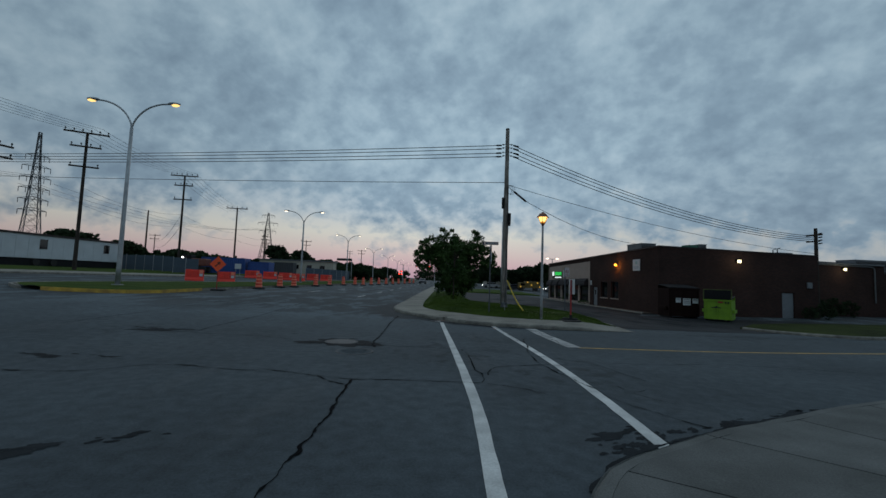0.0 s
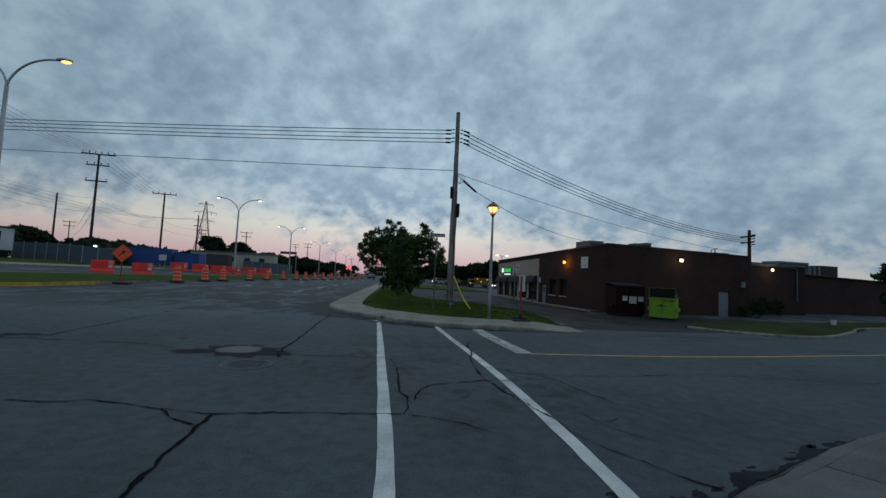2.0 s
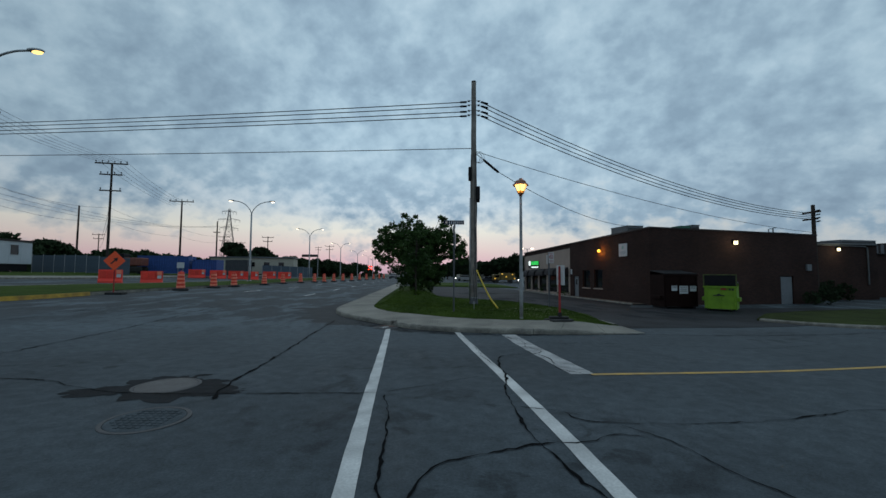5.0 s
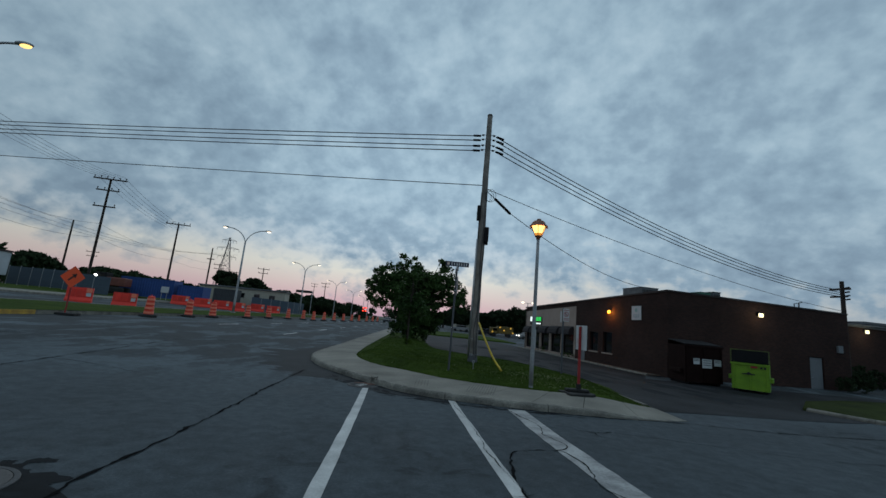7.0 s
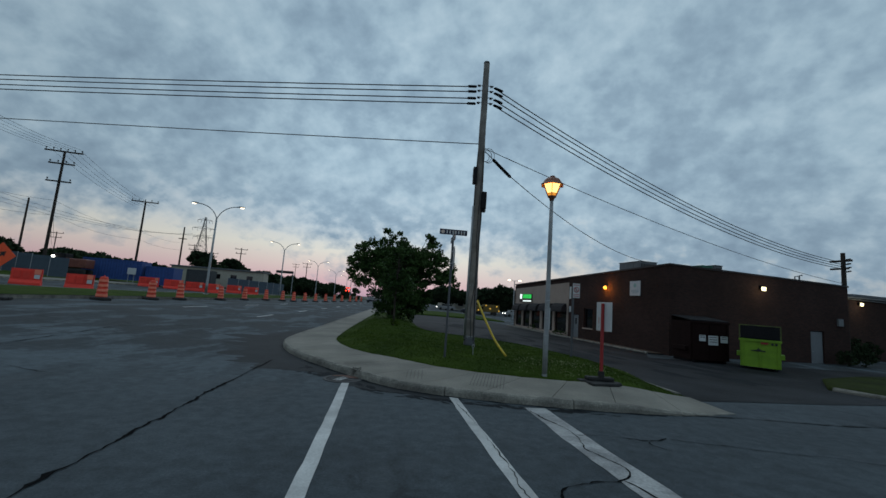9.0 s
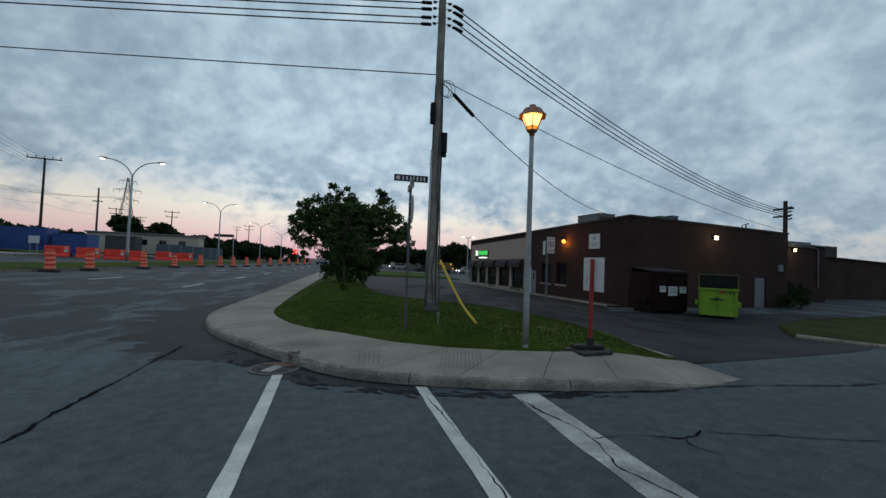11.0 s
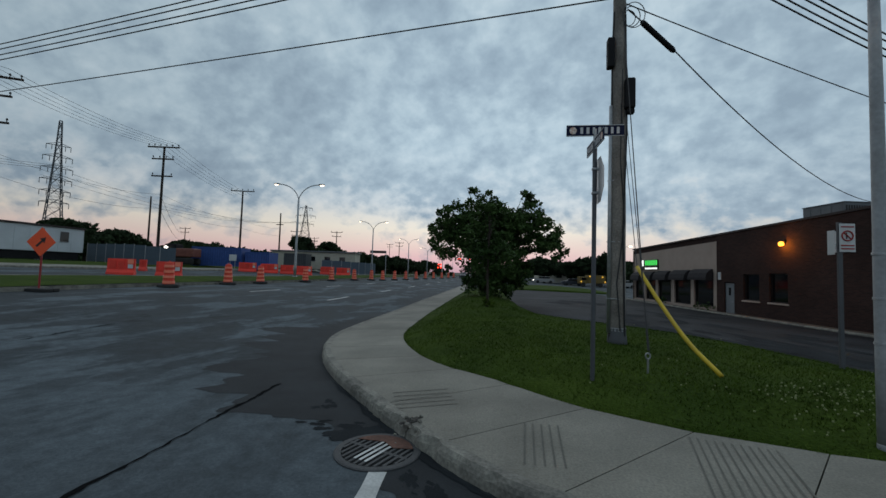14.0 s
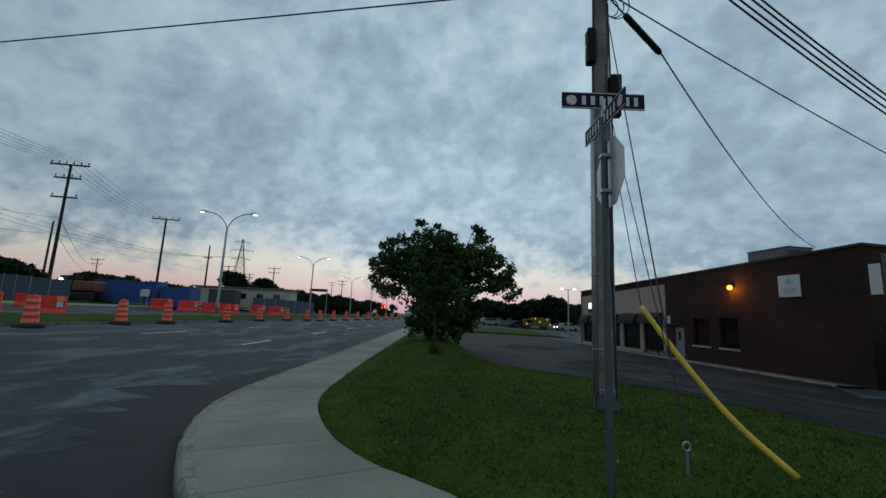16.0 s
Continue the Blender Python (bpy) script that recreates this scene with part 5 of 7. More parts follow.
def dumpster(x, y, rz, w, d, h, material, lid_open, label, sheets=()):
    o = empty("dumpster", x, y, gz(x, y) + 0.012, rz, label, "dumpster", "dumpsters by the wall")
    bm = bmesh.new()
    box(bm, 0, 0, 0.12, w, 0.05, h)
    box(bm, 0, d - 0.05, 0.12, w, d, h + 0.2)
    box(bm, 0, 0.05, 0.12, 0.05, d - 0.05, h)
    box(bm, w - 0.05, 0.05, 0.12, w, d - 0.05, h)
    box(bm, 0.05, 0.05, 0.12, w - 0.05, d - 0.05, 0.17)
    part("body", bm, material, o)
    for k in range(3):
        xx = 0.06 + k * (w - 0.18) / 2
        part("rib", B(xx, -0.05, 0.14, xx + 0.06, -0.002, h - 0.1, 0.006), material, o)
    part("rim", B(-0.04, -0.05, h - 0.08, w + 0.04, -0.004, h + 0.02, 0.01), material, o)
    for xx in (0.1, w - 0.25):
        part("skid", B(xx, 0.05, 0.0, xx + 0.14, d - 0.05, 0.12), M_BLACK, o)
    part("fork_pocket", B(-0.14, 0.2, 0.55, -0.003, d - 0.3, 0.75, 0.01), material, o)
    part("fork_pocket", B(w + 0.003, 0.2, 0.55, w + 0.14, d - 0.3, 0.75, 0.01), material, o)
    if lid_open:
        lid = part("lid", B(0.0, d + 0.01, h + 0.2, w, d + 0.06, h + 0.2 + 0.72, 0.01), M_BLACK, o, "black plastic lid thrown open")
    else:
        bm = bmesh.new()
        c = [bm.verts.new(p) for p in ((0, -0.03, h + 0.03), (w, -0.03, h + 0.03), (w, d, h + 0.22), (0, d, h + 0.22), (0, -0.03, h + 0.08), (w, -0.03, h + 0.08), (w, d, h + 0.27), (0, d, h + 0.27))]
        for f in ((3, 2, 1, 0), (4, 5, 6, 7), (0, 1, 5, 4), (1, 2, 6, 5), (2, 3, 7, 6), (3, 0, 4, 7)):
            bm.faces.new([c[k] for k in f])
        part("lid", bm, M_BLACK, o, "black plastic lid, closed")
    for k, (px, pz, pw, ph, lines) in enumerate(sheets):
        s = part("notice", B(px, -0.062, pz, px + pw, -0.054, pz + ph), M_SIGN_WHITE, o, "white notice sheet")
        for q in range(lines):
            part("print", B(px + 0.1 * pw, -0.066, pz + ph * (0.8 - 0.25 * q), px + 0.9 * pw, -0.0635, pz + ph * (0.8 - 0.25 * q) + 0.03), M_SIGN_BLACK, s)
    return o


x, y = 16.6, 30.85
dumpster(x, y, BROT - 8, 2.05, 1.5, 2.0, M_DUMP_DARK, False, "dark brown steel dumpster with white notices", ((0.42, 1.05, 0.34, 0.30, 2), (0.90, 0.88, 0.52, 0.46, 3), (1.55, 1.02, 0.38, 0.32, 2)))
x, y = 18.3, 29.8
o = dumpster(x, y, -40, 1.5, 1.35, 1.36, M_DUMP_GREEN, False, "lime green steel dumpster with a dark open front hatch")
# A solid black panel stands for the shade inside the hatch opening.
part("hatch_shade", B(0.03, -0.03, 1.40, 1.47, 0.02, 1.98), M_BLACK, o, "black panel painting the shade inside the open hatch")
for xx in (-0.03, 1.485):
    part("hatch_post", B(xx, -0.05, 1.39, xx + 0.045, 0.03, 2.02, 0.006), M_DUMP_RIM, o, "thin worn green rim")
part("hatch_bar", B(0.015, -0.045, 1.985, 1.485, 0.03, 2.025, 0.006), M_DUMP_RIM, o, "thin worn green rim")
logo = prism([(0.42, 0.84), (0.95, 0.84), (0.95, 0.89), (0.80, 0.90), (0.70, 0.98), (0.60, 0.90), (0.42, 0.88)], 0, 0.004)
lg = part("emblem", logo, M_SIGN_BLACK, o, "small black emblem")
lg.matrix_basis = pose(0, -0.055, 0, 90, 0, 0)
part("print", B(0.78, -0.062, 1.18, 1.05, -0.0545, 1.26), M_SIGN_RED, o)
part("print", B(1.16, -0.062, 1.16, 1.24, -0.0545, 1.25), M_SIGN_BLACK, o)
part("print", B(1.30, -0.062, 1.16, 1.38, -0.0545, 1.25), M_SIGN_BLACK, o)

# ---- the corner: lantern, utility pole, signs, drain ----
def lantern_post(x, y):
    z = lawn_at(x, y) - 0.02
    z += 0.03
    o = empty("lamp_post", x, y, z, 12, "grey lamp post with a lit orange lantern on the lawn", "street lamp")
    part("base", lathe([(0.060, -0.06), (0.060, 0.03), (0.059, 0.045), (0.058, 0.05)], 20), M_LAMP_PAINT, o, smooth=True)
    part("shaft", lathe([(0.0575, 0.05), (0.057, 0.8), (0.056, 1.55), (0.053, 2.0), (0.048, 3.3), (0.042, 4.14)], 20), M_LAMP_PAINT, o, smooth=True)
    for h in (0.92, 1.32, 1.72):
        part("clamp_band", lathe([(0.056, h - 0.012), (0.063, h - 0.010), (0.063, h + 0.010), (0.056, h + 0.012)], 20), M_GALV, o)
    part("sticker", B(0.040, -0.036, 1.05, 0.061, 0.036, 1.55, 0.002), M_SIGN_WHITE, o, "pale strip sticker")
    part("fitter", lathe([(0.046, 4.11), (0.056, 4.13), (0.056, 4.16), (0.085, 4.185), (0.09, 4.20)], 20), M_COPPER, o, smooth=True)
    # Six sides leaning outwards: dim lower panes, bright upper panes, ribs, and a flared six-sided roof.
    lan = part("lantern_base", lathe([(0.085, 4.195), (0.112, 4.205), (0.112, 4.225), (0.10, 4.23)], 6), M_COPPER, o)
    n = 6
    z0, zm, z1 = 4.228, 4.285, 4.50

    def rad(z):
        return 0.108 + (z - z0) / (z1 - z0) * 0.112

    for k in range(n):
        a0, a1 = math.tau * k / n, math.tau * (k + 1) / n
        for lo, hi, glowing, nm in ((z0, zm - 0.004, G_SODIUM_DIM, "lower_pane"), (zm + 0.004, z1, G_SODIUM_GLASS, "pane")):
            bm = bmesh.new()
            q = [bm.verts.new((rad(h) * 0.95 * math.cos(a), rad(h) * 0.95 * math.sin(a), h)) for h, a in ((lo, a0), (lo, a1), (hi, a1), (hi, a0))]
            q2 = [bm.verts.new((v.co.x * 0.97, v.co.y * 0.97, v.co.z)) for v in q]
            bm.faces.new(q)
            bm.faces.new(q2[::-1])
            for e in range(4):
                bm.faces.new((q[e], q2[e], q2[(e + 1) % 4], q[(e + 1) % 4]))
            bmesh.ops.recalc_face_normals(bm, faces=bm.faces)
            g = part(nm, bm, glowing, lan)
            g.visible_shadow = False
        part("rib", T([(rad(z0) * math.cos(a0), rad(z0) * math.sin(a0), z0), (rad(z1) * math.cos(a0), rad(z1) * math.sin(a0), z1)], 0.009, 6), M_COPPER, lan)
        part("mid_rail", T([(rad(zm) * math.cos(a), rad(zm) * math.sin(a), zm) for a in (a0, a1)], 0.006, 6), M_COPPER, lan)
    part("lantern_roof", lathe([(0.215, 4.505), (0.292, 4.487), (0.298, 4.497), (0.262, 4.520), (0.228, 4.560), (0.195, 4.612), (0.150, 4.655), (0.100, 4.678), (0.060, 4.688)], 6), M_COPPER, o, "reddish brown six-sided metal roof")
    part("finial", lathe([(0.060, 4.686), (0.066, 4.70), (0.060, 4.722), (0.030, 4.735), (0.012, 4.742)], 12), M_COPPER, o, smooth=True)
    bm = bmesh.new()
    bmesh.ops.create_uvsphere(bm, u_segments=14, v_segments=10, radius=0.062, matrix=pose(0, 0, 4.38) @ Matrix.Diagonal((1, 1, 1.5, 1)))
    b = part("bulb", bm, G_SODIUM, o, smooth=True)
    b.visible_shadow = False
    return o


lantern_post(6.11, 20.27)

PX, PY = 4.84, 24.45
PZ = lawn_at(PX, PY) - 0.05


def sag(a, b, drop, n=24):
    a, b = Vector(a), Vector(b)
    return [a.lerp(b, k / n) - Vector((0, 0, drop * 4 * (k / n) * (1 - k / n))) for k in range(n + 1)]


def cable(a, b, drop, r, label, name="overhead_wire", group="overhead wires"):
    return tagged(part(name, T(sag(a, b, drop), r, 6), M_WIRE), label, "cable", group)


up_ = empty("utility_pole", PX, PY, PZ, 0, "weathered wooden utility pole with cable boxes on the lawn", "utility pole")
lean = Vector((-0.02, -0.10, 9.9))
shaft = bmesh.new()
rings = 26
pts = [lean * (k / (rings - 1)) + Vector((0.012 * noise.noise((k * 0.4, 1, 2)), 0.012 * noise.noise((k * 0.4, 5, 2)), 0)) for k in range(rings)]
tube(shaft, pts, [0.155 - 0.052 * k / (rings - 1) for k in range(rings)], 16)
for v in shaft.verts:
    a = math.atan2(v.co.y, v.co.x)
    v.co.x += 0.006 * noise.noise((a * 3, v.co.z * 0.7, 1))
    v.co.y += 0.006 * noise.noise((a * 3, v.co.z * 0.7, 8))
part("shaft", shaft, M_POLE, up_, smooth=True)
part("cap", lathe([(0.108, 9.88), (0.112, 9.9), (0.1, 9.95)], 12), M_POLE_DARK, up_).matrix_basis = Matrix.Translation((-0.02, -0.10, 0))
part("conduit", T([(-0.165, -0.05, 0.25), (-0.165, -0.06, 2.5), (-0.155, -0.07, 4.7)], 0.040, 10), M_GALV, up_, "grey cable conduit strapped to the pole", smooth=True)
for h in (0.9, 2.0, 3.2, 4.3):
    part("conduit_strap", T([(-0.215, -0.06, h), (-0.12, -0.12, h), (0.0, -0.16, h)], 0.010, 6), M_GALV, up_)
part("pole_boot", lathe([(0.175, 0.0), (0.19, 0.06), (0.185, 0.14), (0.168, 0.24), (0.163, 0.34), (0.156, 0.36)], 14), M_STEEL_DARK, up_, "dark dented metal boot round the pole foot", smooth=True)
for h in (0.28, 0.32):
    part("steel_band", lathe([(0.158, h), (0.164, h + 0.004), (0.164, h + 0.03), (0.158, h + 0.034)], 16), M_GALV, up_)
part("riser_cable", T([(-0.155, -0.06, 0), (-0.15, -0.07, 3.0), (-0.14, -0.08, 5.6), (-0.12, -0.11, 6.6)], 0.022, 8), M_WIRE, up_)
part("riser_cable", T([(0.11, -0.13, 0.2), (0.06, -0.17, 2.2), (0.12, -0.15, 4.2), (0.08, -0.17, 6.5)], 0.016, 8), M_WIRE, up_)
part("riser_cable", T([(0.02, -0.165, 0.3), (-0.05, -0.17, 1.2), (0.09, -0.165, 2.4), (0.0, -0.17, 3.6), (0.03, -0.17, 5.4)], 0.012, 8), M_WIRE, up_)
tb = part("terminal_box", B(0.07, -0.28, 4.58, 0.25, -0.11, 5.18, 0.03), M_BLACK, up_, "black cable terminal box")
part("box_foot", B(0.10, -0.25, 4.48, 0.24, -0.13, 4.58, 0.02), M_BLACK, tb)
bx2 = part("terminal_box", B(-0.25, -0.20, 5.45, -0.12, -0.02, 6.05, 0.02), M_BLACK, up_, "flat dark cable box")
part("latch", B(-0.265, -0.13, 5.7, -0.252, -0.09, 5.78, 0.002), M_GALV, bx2)
loopc = bmesh.new()
for k in range(3):
    r, cx = 0.16 + 0.05 * k, 0.13 + 0.05 * k
    tube(loopc, [(cx + r * 0.8 * math.cos(a), -0.17, 6.42 + 0.03 * k + r * math.sin(a)) for a in (math.tau * q / 18 for q in range(19))], 0.009, 6)
part("cable_loop", loopc, M_WIRE, up_, "coiled black cable")
for k, h in enumerate((9.12, 8.93, 8.68, 8.48)):
    for s in (-1, 1):
        ins = lathe([(0.022, 0), (0.05, 0.012), (0.026, 0.03), (0.05, 0.045), (0.026, 0.065), (0.045, 0.08), (0.02, 0.1)], 10)
        ob = part("insulator", ins, M_BLACK, up_)
        ob.matrix_basis = pose(0.11 * s - 0.02, -0.10, h - 0.08, 0, 90 * s, 0) @ Matrix.Translation((0, 0, 0.06))
    for s, rise in ((-1, 0.0), (1, -0.035)):
        st_ = [(0.30 * s - 0.02, -0.10, h - 0.12 + 0.0), (0.34 * s, -0.10, h - 0.12 + 0.1 * rise), (0.60 * s, -0.10 + (0.10 if s > 0 else 0.03), h - 0.12 + rise), (0.64 * s, -0.10 + (0.11 if s > 0 else 0.03), h - 0.12 + rise)]
        part("strain_insulator", T(st_, [0.018, 0.048, 0.048, 0.018], 8), M_BLACK, up_, "dark strain insulator on the wire")
    part("spool_bracket", T([(-0.30, -0.10, h - 0.06), (0.28, -0.10, h - 0.06)], 0.013, 6), M_GALV, up_)
# Guy wires to the anchor, and the yellow guard that has slipped aside.
AX, AY = 4.66, 21.95
AZ = lawn_at(AX, AY)
cable((PX + 0.02, PY - 0.2, PZ + 6.55), (AX, AY, AZ + 0.30), 0.02, 0.008, "steel guy wire from pole to anchor", "guy_wire", "guy wires")
cable((PX + 0.1, PY - 0.12, PZ + 4.6), (AX + 0.02, AY, AZ + 0.28), 0.03, 0.006, "thin steel guy wire from pole to anchor", "guy_wire", "guy wires")
an = empty("guy_anchor", AX, AY, AZ, 0, "galvanised anchor eye standing in the grass", "anchor")
part("rod", T([(0, 0, -0.1), (0, 0, 0.2)], 0.013, 8), M_ALU, an)
part("eye", T([(0.030 * math.cos(a), 0, 0.230 + 0.038 * math.sin(a)) for a in (math.tau * q / 16 for q in range(17))], 0.010, 8), M_ALU, an)
gb = Vector((5.55, 21.93, lawn_at(5.55, 21.93) + 0.03))
gt = Vector((4.87, 23.25, PZ + 1.50))
g = curve([gt, gt.lerp(gb, 0.33) - Vector((0, 0, 0.10)), gt.lerp(gb, 0.66) - Vector((0, 0, 0.13)), gb], 0.12)
yg = tagged(part("guy_guard", T(g, 0.030, 10), M_YELLOW_TUBE, smooth=True), "bent yellow plastic guy wire guard in the grass", "cable guard")
cable((PX, PY - 0.1, PZ + 4.9), tuple(gt), 0.01, 0.006, "thin steel guy wire above the yellow guard", "guy_wire", "guy wires")

# Overhead wires: four to each side, the telephone cable and its service drop.
for k, h in enumerate((9.0, 8.81, 8.56, 8.36)):
    cable((PX - 0.32, PY - 0.1, PZ + h), (-33.9, 30.6, 10.0 - 0.2 * k), 0.15, 0.02, "black overhead power wire across the road")
    cable((PX + 0.30, PY - 0.1, PZ + h), (30.7, 36.4, 6.1 - 0.14 * k), 0.95, 0.02, "black overhead power wire along the side street")
    cable((-33.9, 30.6, 10.0 - 0.2 * k), (-75, 37.0, 9.8 - 0.2 * k), 0.6, 0.02, "black overhead power wire across the yard")
cable((PX - 0.1, PY - 0.1, PZ + 6.9), (-33.9, 30.6, 8.3), 0.10, 0.016, "thin telephone cable across the road")
cable((PX + 0.1, PY - 0.12, PZ + 6.75), (30.7, 36.4, 4.7), 0.5, 0.013, "thin telephone cable along the side street")
s0, s1 = Vector((PX + 0.12, PY - 0.15, PZ + 6.62)), Vector((17.7, 36.05, 5.0))
mid_ = Vector((5.98, 24.75, 6.12))
run = [s0, s0.lerp(mid_, 0.5)] + sag(mid_, s1, 0.6, 30)
tagged(part("service_cable", T(run, 0.014, 6), M_WIRE), "black service cable from pole to roof", "cable", "overhead wires")
sp = [s0.lerp(Vector((5.98, 24.75, 6.10)), u) for u in (0.28, 0.32, 0.95, 1.0)]
tagged(part("splice_case", T(sp, [0.03, 0.055, 0.055, 0.03], 10), M_BLACK), "thick black cable splice case hanging from the pole", "splice case")

rp = empty("utility_pole", 30.75, 36.45, -0.6, 10, "dark wooden utility pole behind the store roof", "utility pole", "far utility poles")
part("shaft", T([(0, 0, -0.3), (0, 0, 7.35)], [0.17, 0.12], 10), M_POLE_DARK, rp)
part("crossarm", B(-0.06, -0.5, 6.75, 0.06, 0.75, 6.88), M_POLE_DARK, rp)
part("crossarm", B(-0.06, -0.3, 6.25, 0.06, 0.75, 6.36), M_POLE_DARK, rp)
for h in (6.9, 6.6, 6.35, 6.1):
    part("insulator", T([(0.12, -0.1, h), (0.34, -0.2, h + 0.06)], 0.05, 8), M_BLACK, rp)


def octagon(r):
    return [(r * math.cos(math.tau * (k + 0.5) / 8) / math.cos(math.pi / 8), r * math.sin(math.tau * (k + 0.5) / 8) / math.cos(math.pi / 8)) for k in range(8)]


# Stop sign with two street-name plates; the stop face looks away from the walk.
sx, sy = 3.89, 21.6
sz = lawn_at(sx, sy)
st = empty("stop_sign", sx, sy, sz, 0, "stop sign seen from behind, with blue street-name plates on top", "street sign")
part("post", T([(0, 0, -0.1), (0, 0, 3.1)], 0.030, 10), M_STEEL_DARK, st)
face = part("sign_plate", prism(octagon(0.30), -0.0015, 0.0015), M_SIGN_BACK, st, "bare aluminium back of the stop sign")
face.matrix_basis = pose(0.045, 0.0, 2.58, 90, 0, -88)
fr = part("sign_front", prism(octagon(0.295), 0.0, 0.002), M_SIGN_RED, face)
fr.matrix_basis = Matrix.Translation((0, 0, -0.005))
for h in (2.42, 2.74):
    part("bracket", B(-0.035, -0.035, h - 0.015, 0.05, 0.035, h + 0.015, 0.003), M_GALV, st)


def name_plate(z, rz, w, letters, widths):
    p = part("name_plate", B(-w / 2, -0.006, -0.075, w / 2, 0.006, 0.075, 0.003), M_SIGN_BLUE, st, "dark blue enamel name plate")
    p.matrix_basis = pose(0, 0, z, 0, 0, rz)
    for s in (-1, 1):
        bm = bmesh.new()
        tube(bm, [(-w / 2 + 0.085, s * 0.0065, 0), (-w / 2 + 0.085, s * 0.009, 0)], 0.048, 14)
        part("emblem", bm, M_EMBLEM, p)
        x = -w / 2 + 0.17
        for q in range(letters):
            lw = widths[q % len(widths)]
            part("bar", B(x + 0.16 * lw, s * 0.0075 - 0.0012, -0.043, x + 0.80 * lw, s * 0.0075 + 0.0012, 0.043), M_SIGN_WHITE, p)
            x += lw + 0.022
    bm = bmesh.new()
    for a in ((-w / 2, w / 2, 0.068, 0.075), (-w / 2, w / 2, -0.075, -0.068)):
        box(bm, a[0] + 0.004, -0.0085, a[2], a[1] - 0.004, 0.0085, a[3])
    part("border", bm, M_SIGN_WHITE, p)


M_EMBLEM = mat("orange_white_emblem", (0.55, 0.32, 0.22), 0.5, vary=0.3, scale=25, bump=0, second=(0.7, 0.65, 0.6))
name_plate(3.26, 2, 0.74, 7, (0.056, 0.06, 0.05))
name_plate(3.08, 94, 0.85, 10, (0.046, 0.040))
part("plate_bracket", T([(0, 0, 3.05), (0, 0, 3.28)], 0.022, 8), M_GALV, st)

# Red-posted white sign boards on a weighted rubber base.
wx, wy = 7.33, 20.05
ws = empty("sign_stand", wx, wy, lawn_at(wx, wy) - 0.02, -81, "white double sign board on a red post in a weighted base", "sign")
part("post", B(-0.028, -0.028, 0.1, 0.028, 0.028, 1.81, 0.004), M_SIGN_RED, ws)
wb = part("sign_board", B(-0.295, 0.034, 1.19, 0.295, 0.046, 1.84, 0.003), M_SIGN_WHITE, ws, "plain white sign board")
part("print", B(-0.22, 0.030, 1.35, -0.17, 0.0335, 1.49), mat("faint_pink_print", (0.55, 0.40, 0.40), 0.6, vary=0.1, bump=0), wb)
part("bolt", T([(0.12, 0.034, 1.57), (0.12, 0.028, 1.57)], 0.012, 8), M_GALV, wb)
part("bolt", T([(-0.2, 0.034, 1.27), (-0.2, 0.028, 1.27)], 0.012, 8), M_GALV, wb)
for k, (bx_, by_, bz_, turn) in enumerate(((-0.17, 0.0, 0.0, 4), (0.06, 0.04, 0.0, -3), (0.20, -0.03, 0.0, 7), (-0.05, 0.0, 0.083, -8))):
    part("rubber_weight", B(-0.11, -0.47 + 0.05 * k, 0.0, 0.10, 0.42 - 0.04 * k, 0.082, 0.028), M_RUBBER, ws, "worn black rubber weight").matrix_basis = pose(bx_, by_, bz_, 0, 0, turn)
part("socket", B(-0.05, -0.05, 0.166, 0.05, 0.05, 0.30, 0.006), M_RUBBER, ws)

# No-parking sign on its own post.
nx_, ny_ = 7.83, 23.3
ns = empty("no_parking_sign", nx_, ny_, lawn_at(nx_, ny_), 2, "small no-parking sign on a grey post", "street sign")
part("post", B(-0.03, -0.02, -0.1, 0.03, 0.02, 2.24, 0.004), M_STEEL_DARK, ns)
np_ = part("sign_plate", B(-0.02, -0.030, 1.78, 0.20, -0.024, 2.22, 0.004), M_SIGN_WHITE, ns)
part("second_plate", B(-0.05, 0.0245, 1.74, -0.042, 0.17, 2.12, 0.003), M_SIGN_WHITE, ns, "second small plate seen edge-on")
ring = bmesh.new()
tube(ring, [(0.09 + 0.075 * math.cos(a), -0.034, 2.03 + 0.075 * math.sin(a)) for a in (math.tau * q / 22 for q in range(23))], 0.011, 6)
tube(ring, [(0.037, -0.034, 2.083), (0.143, -0.034, 1.977)], 0.010, 6)
part("ban_ring", ring, M_SIGN_RED, np_)
part("print", B(0.068, -0.036, 1.98, 0.085, -0.031, 2.08), M_SIGN_BLACK, np_)
for z0 in (2.16, 1.87, 1.82):
    part("print", B(0.0, -0.036, z0, 0.18, -0.031, z0 + 0.02), M_SIGN_RED, np_)


# ---- iron covers in the road ----
def manhole(x, y, r, material, label, grid):
    o = empty("manhole_cover", x, y, gz(x, y), 0, label, "manhole cover", "manhole covers")
    part("ring", lathe([(r + 0.05, -0.02), (r + 0.05, 0.010), (r + 0.04, 0.013), (r + 0.006, 0.013), (r + 0.004, -0.02)], 40), M_IRON, o)
    part("lid", lathe([(r, -0.02), (r, 0.012), (r - 0.02, 0.015), (r * 0.6, 0.016), (0.0, 0.017)], 40), material, o)
    n = int(2 * r / grid) if grid else 0
    for i in range(n):
        for j in range(n):
            px, py = -r + (i + 0.5) * grid, -r + (j + 0.5) * grid
            if math.hypot(px, py) < r - 0.06:
                part("stud", B(px - grid * 0.3, py - grid * 0.3, 0.016, px + grid * 0.3, py + grid * 0.3, 0.022), material, o)


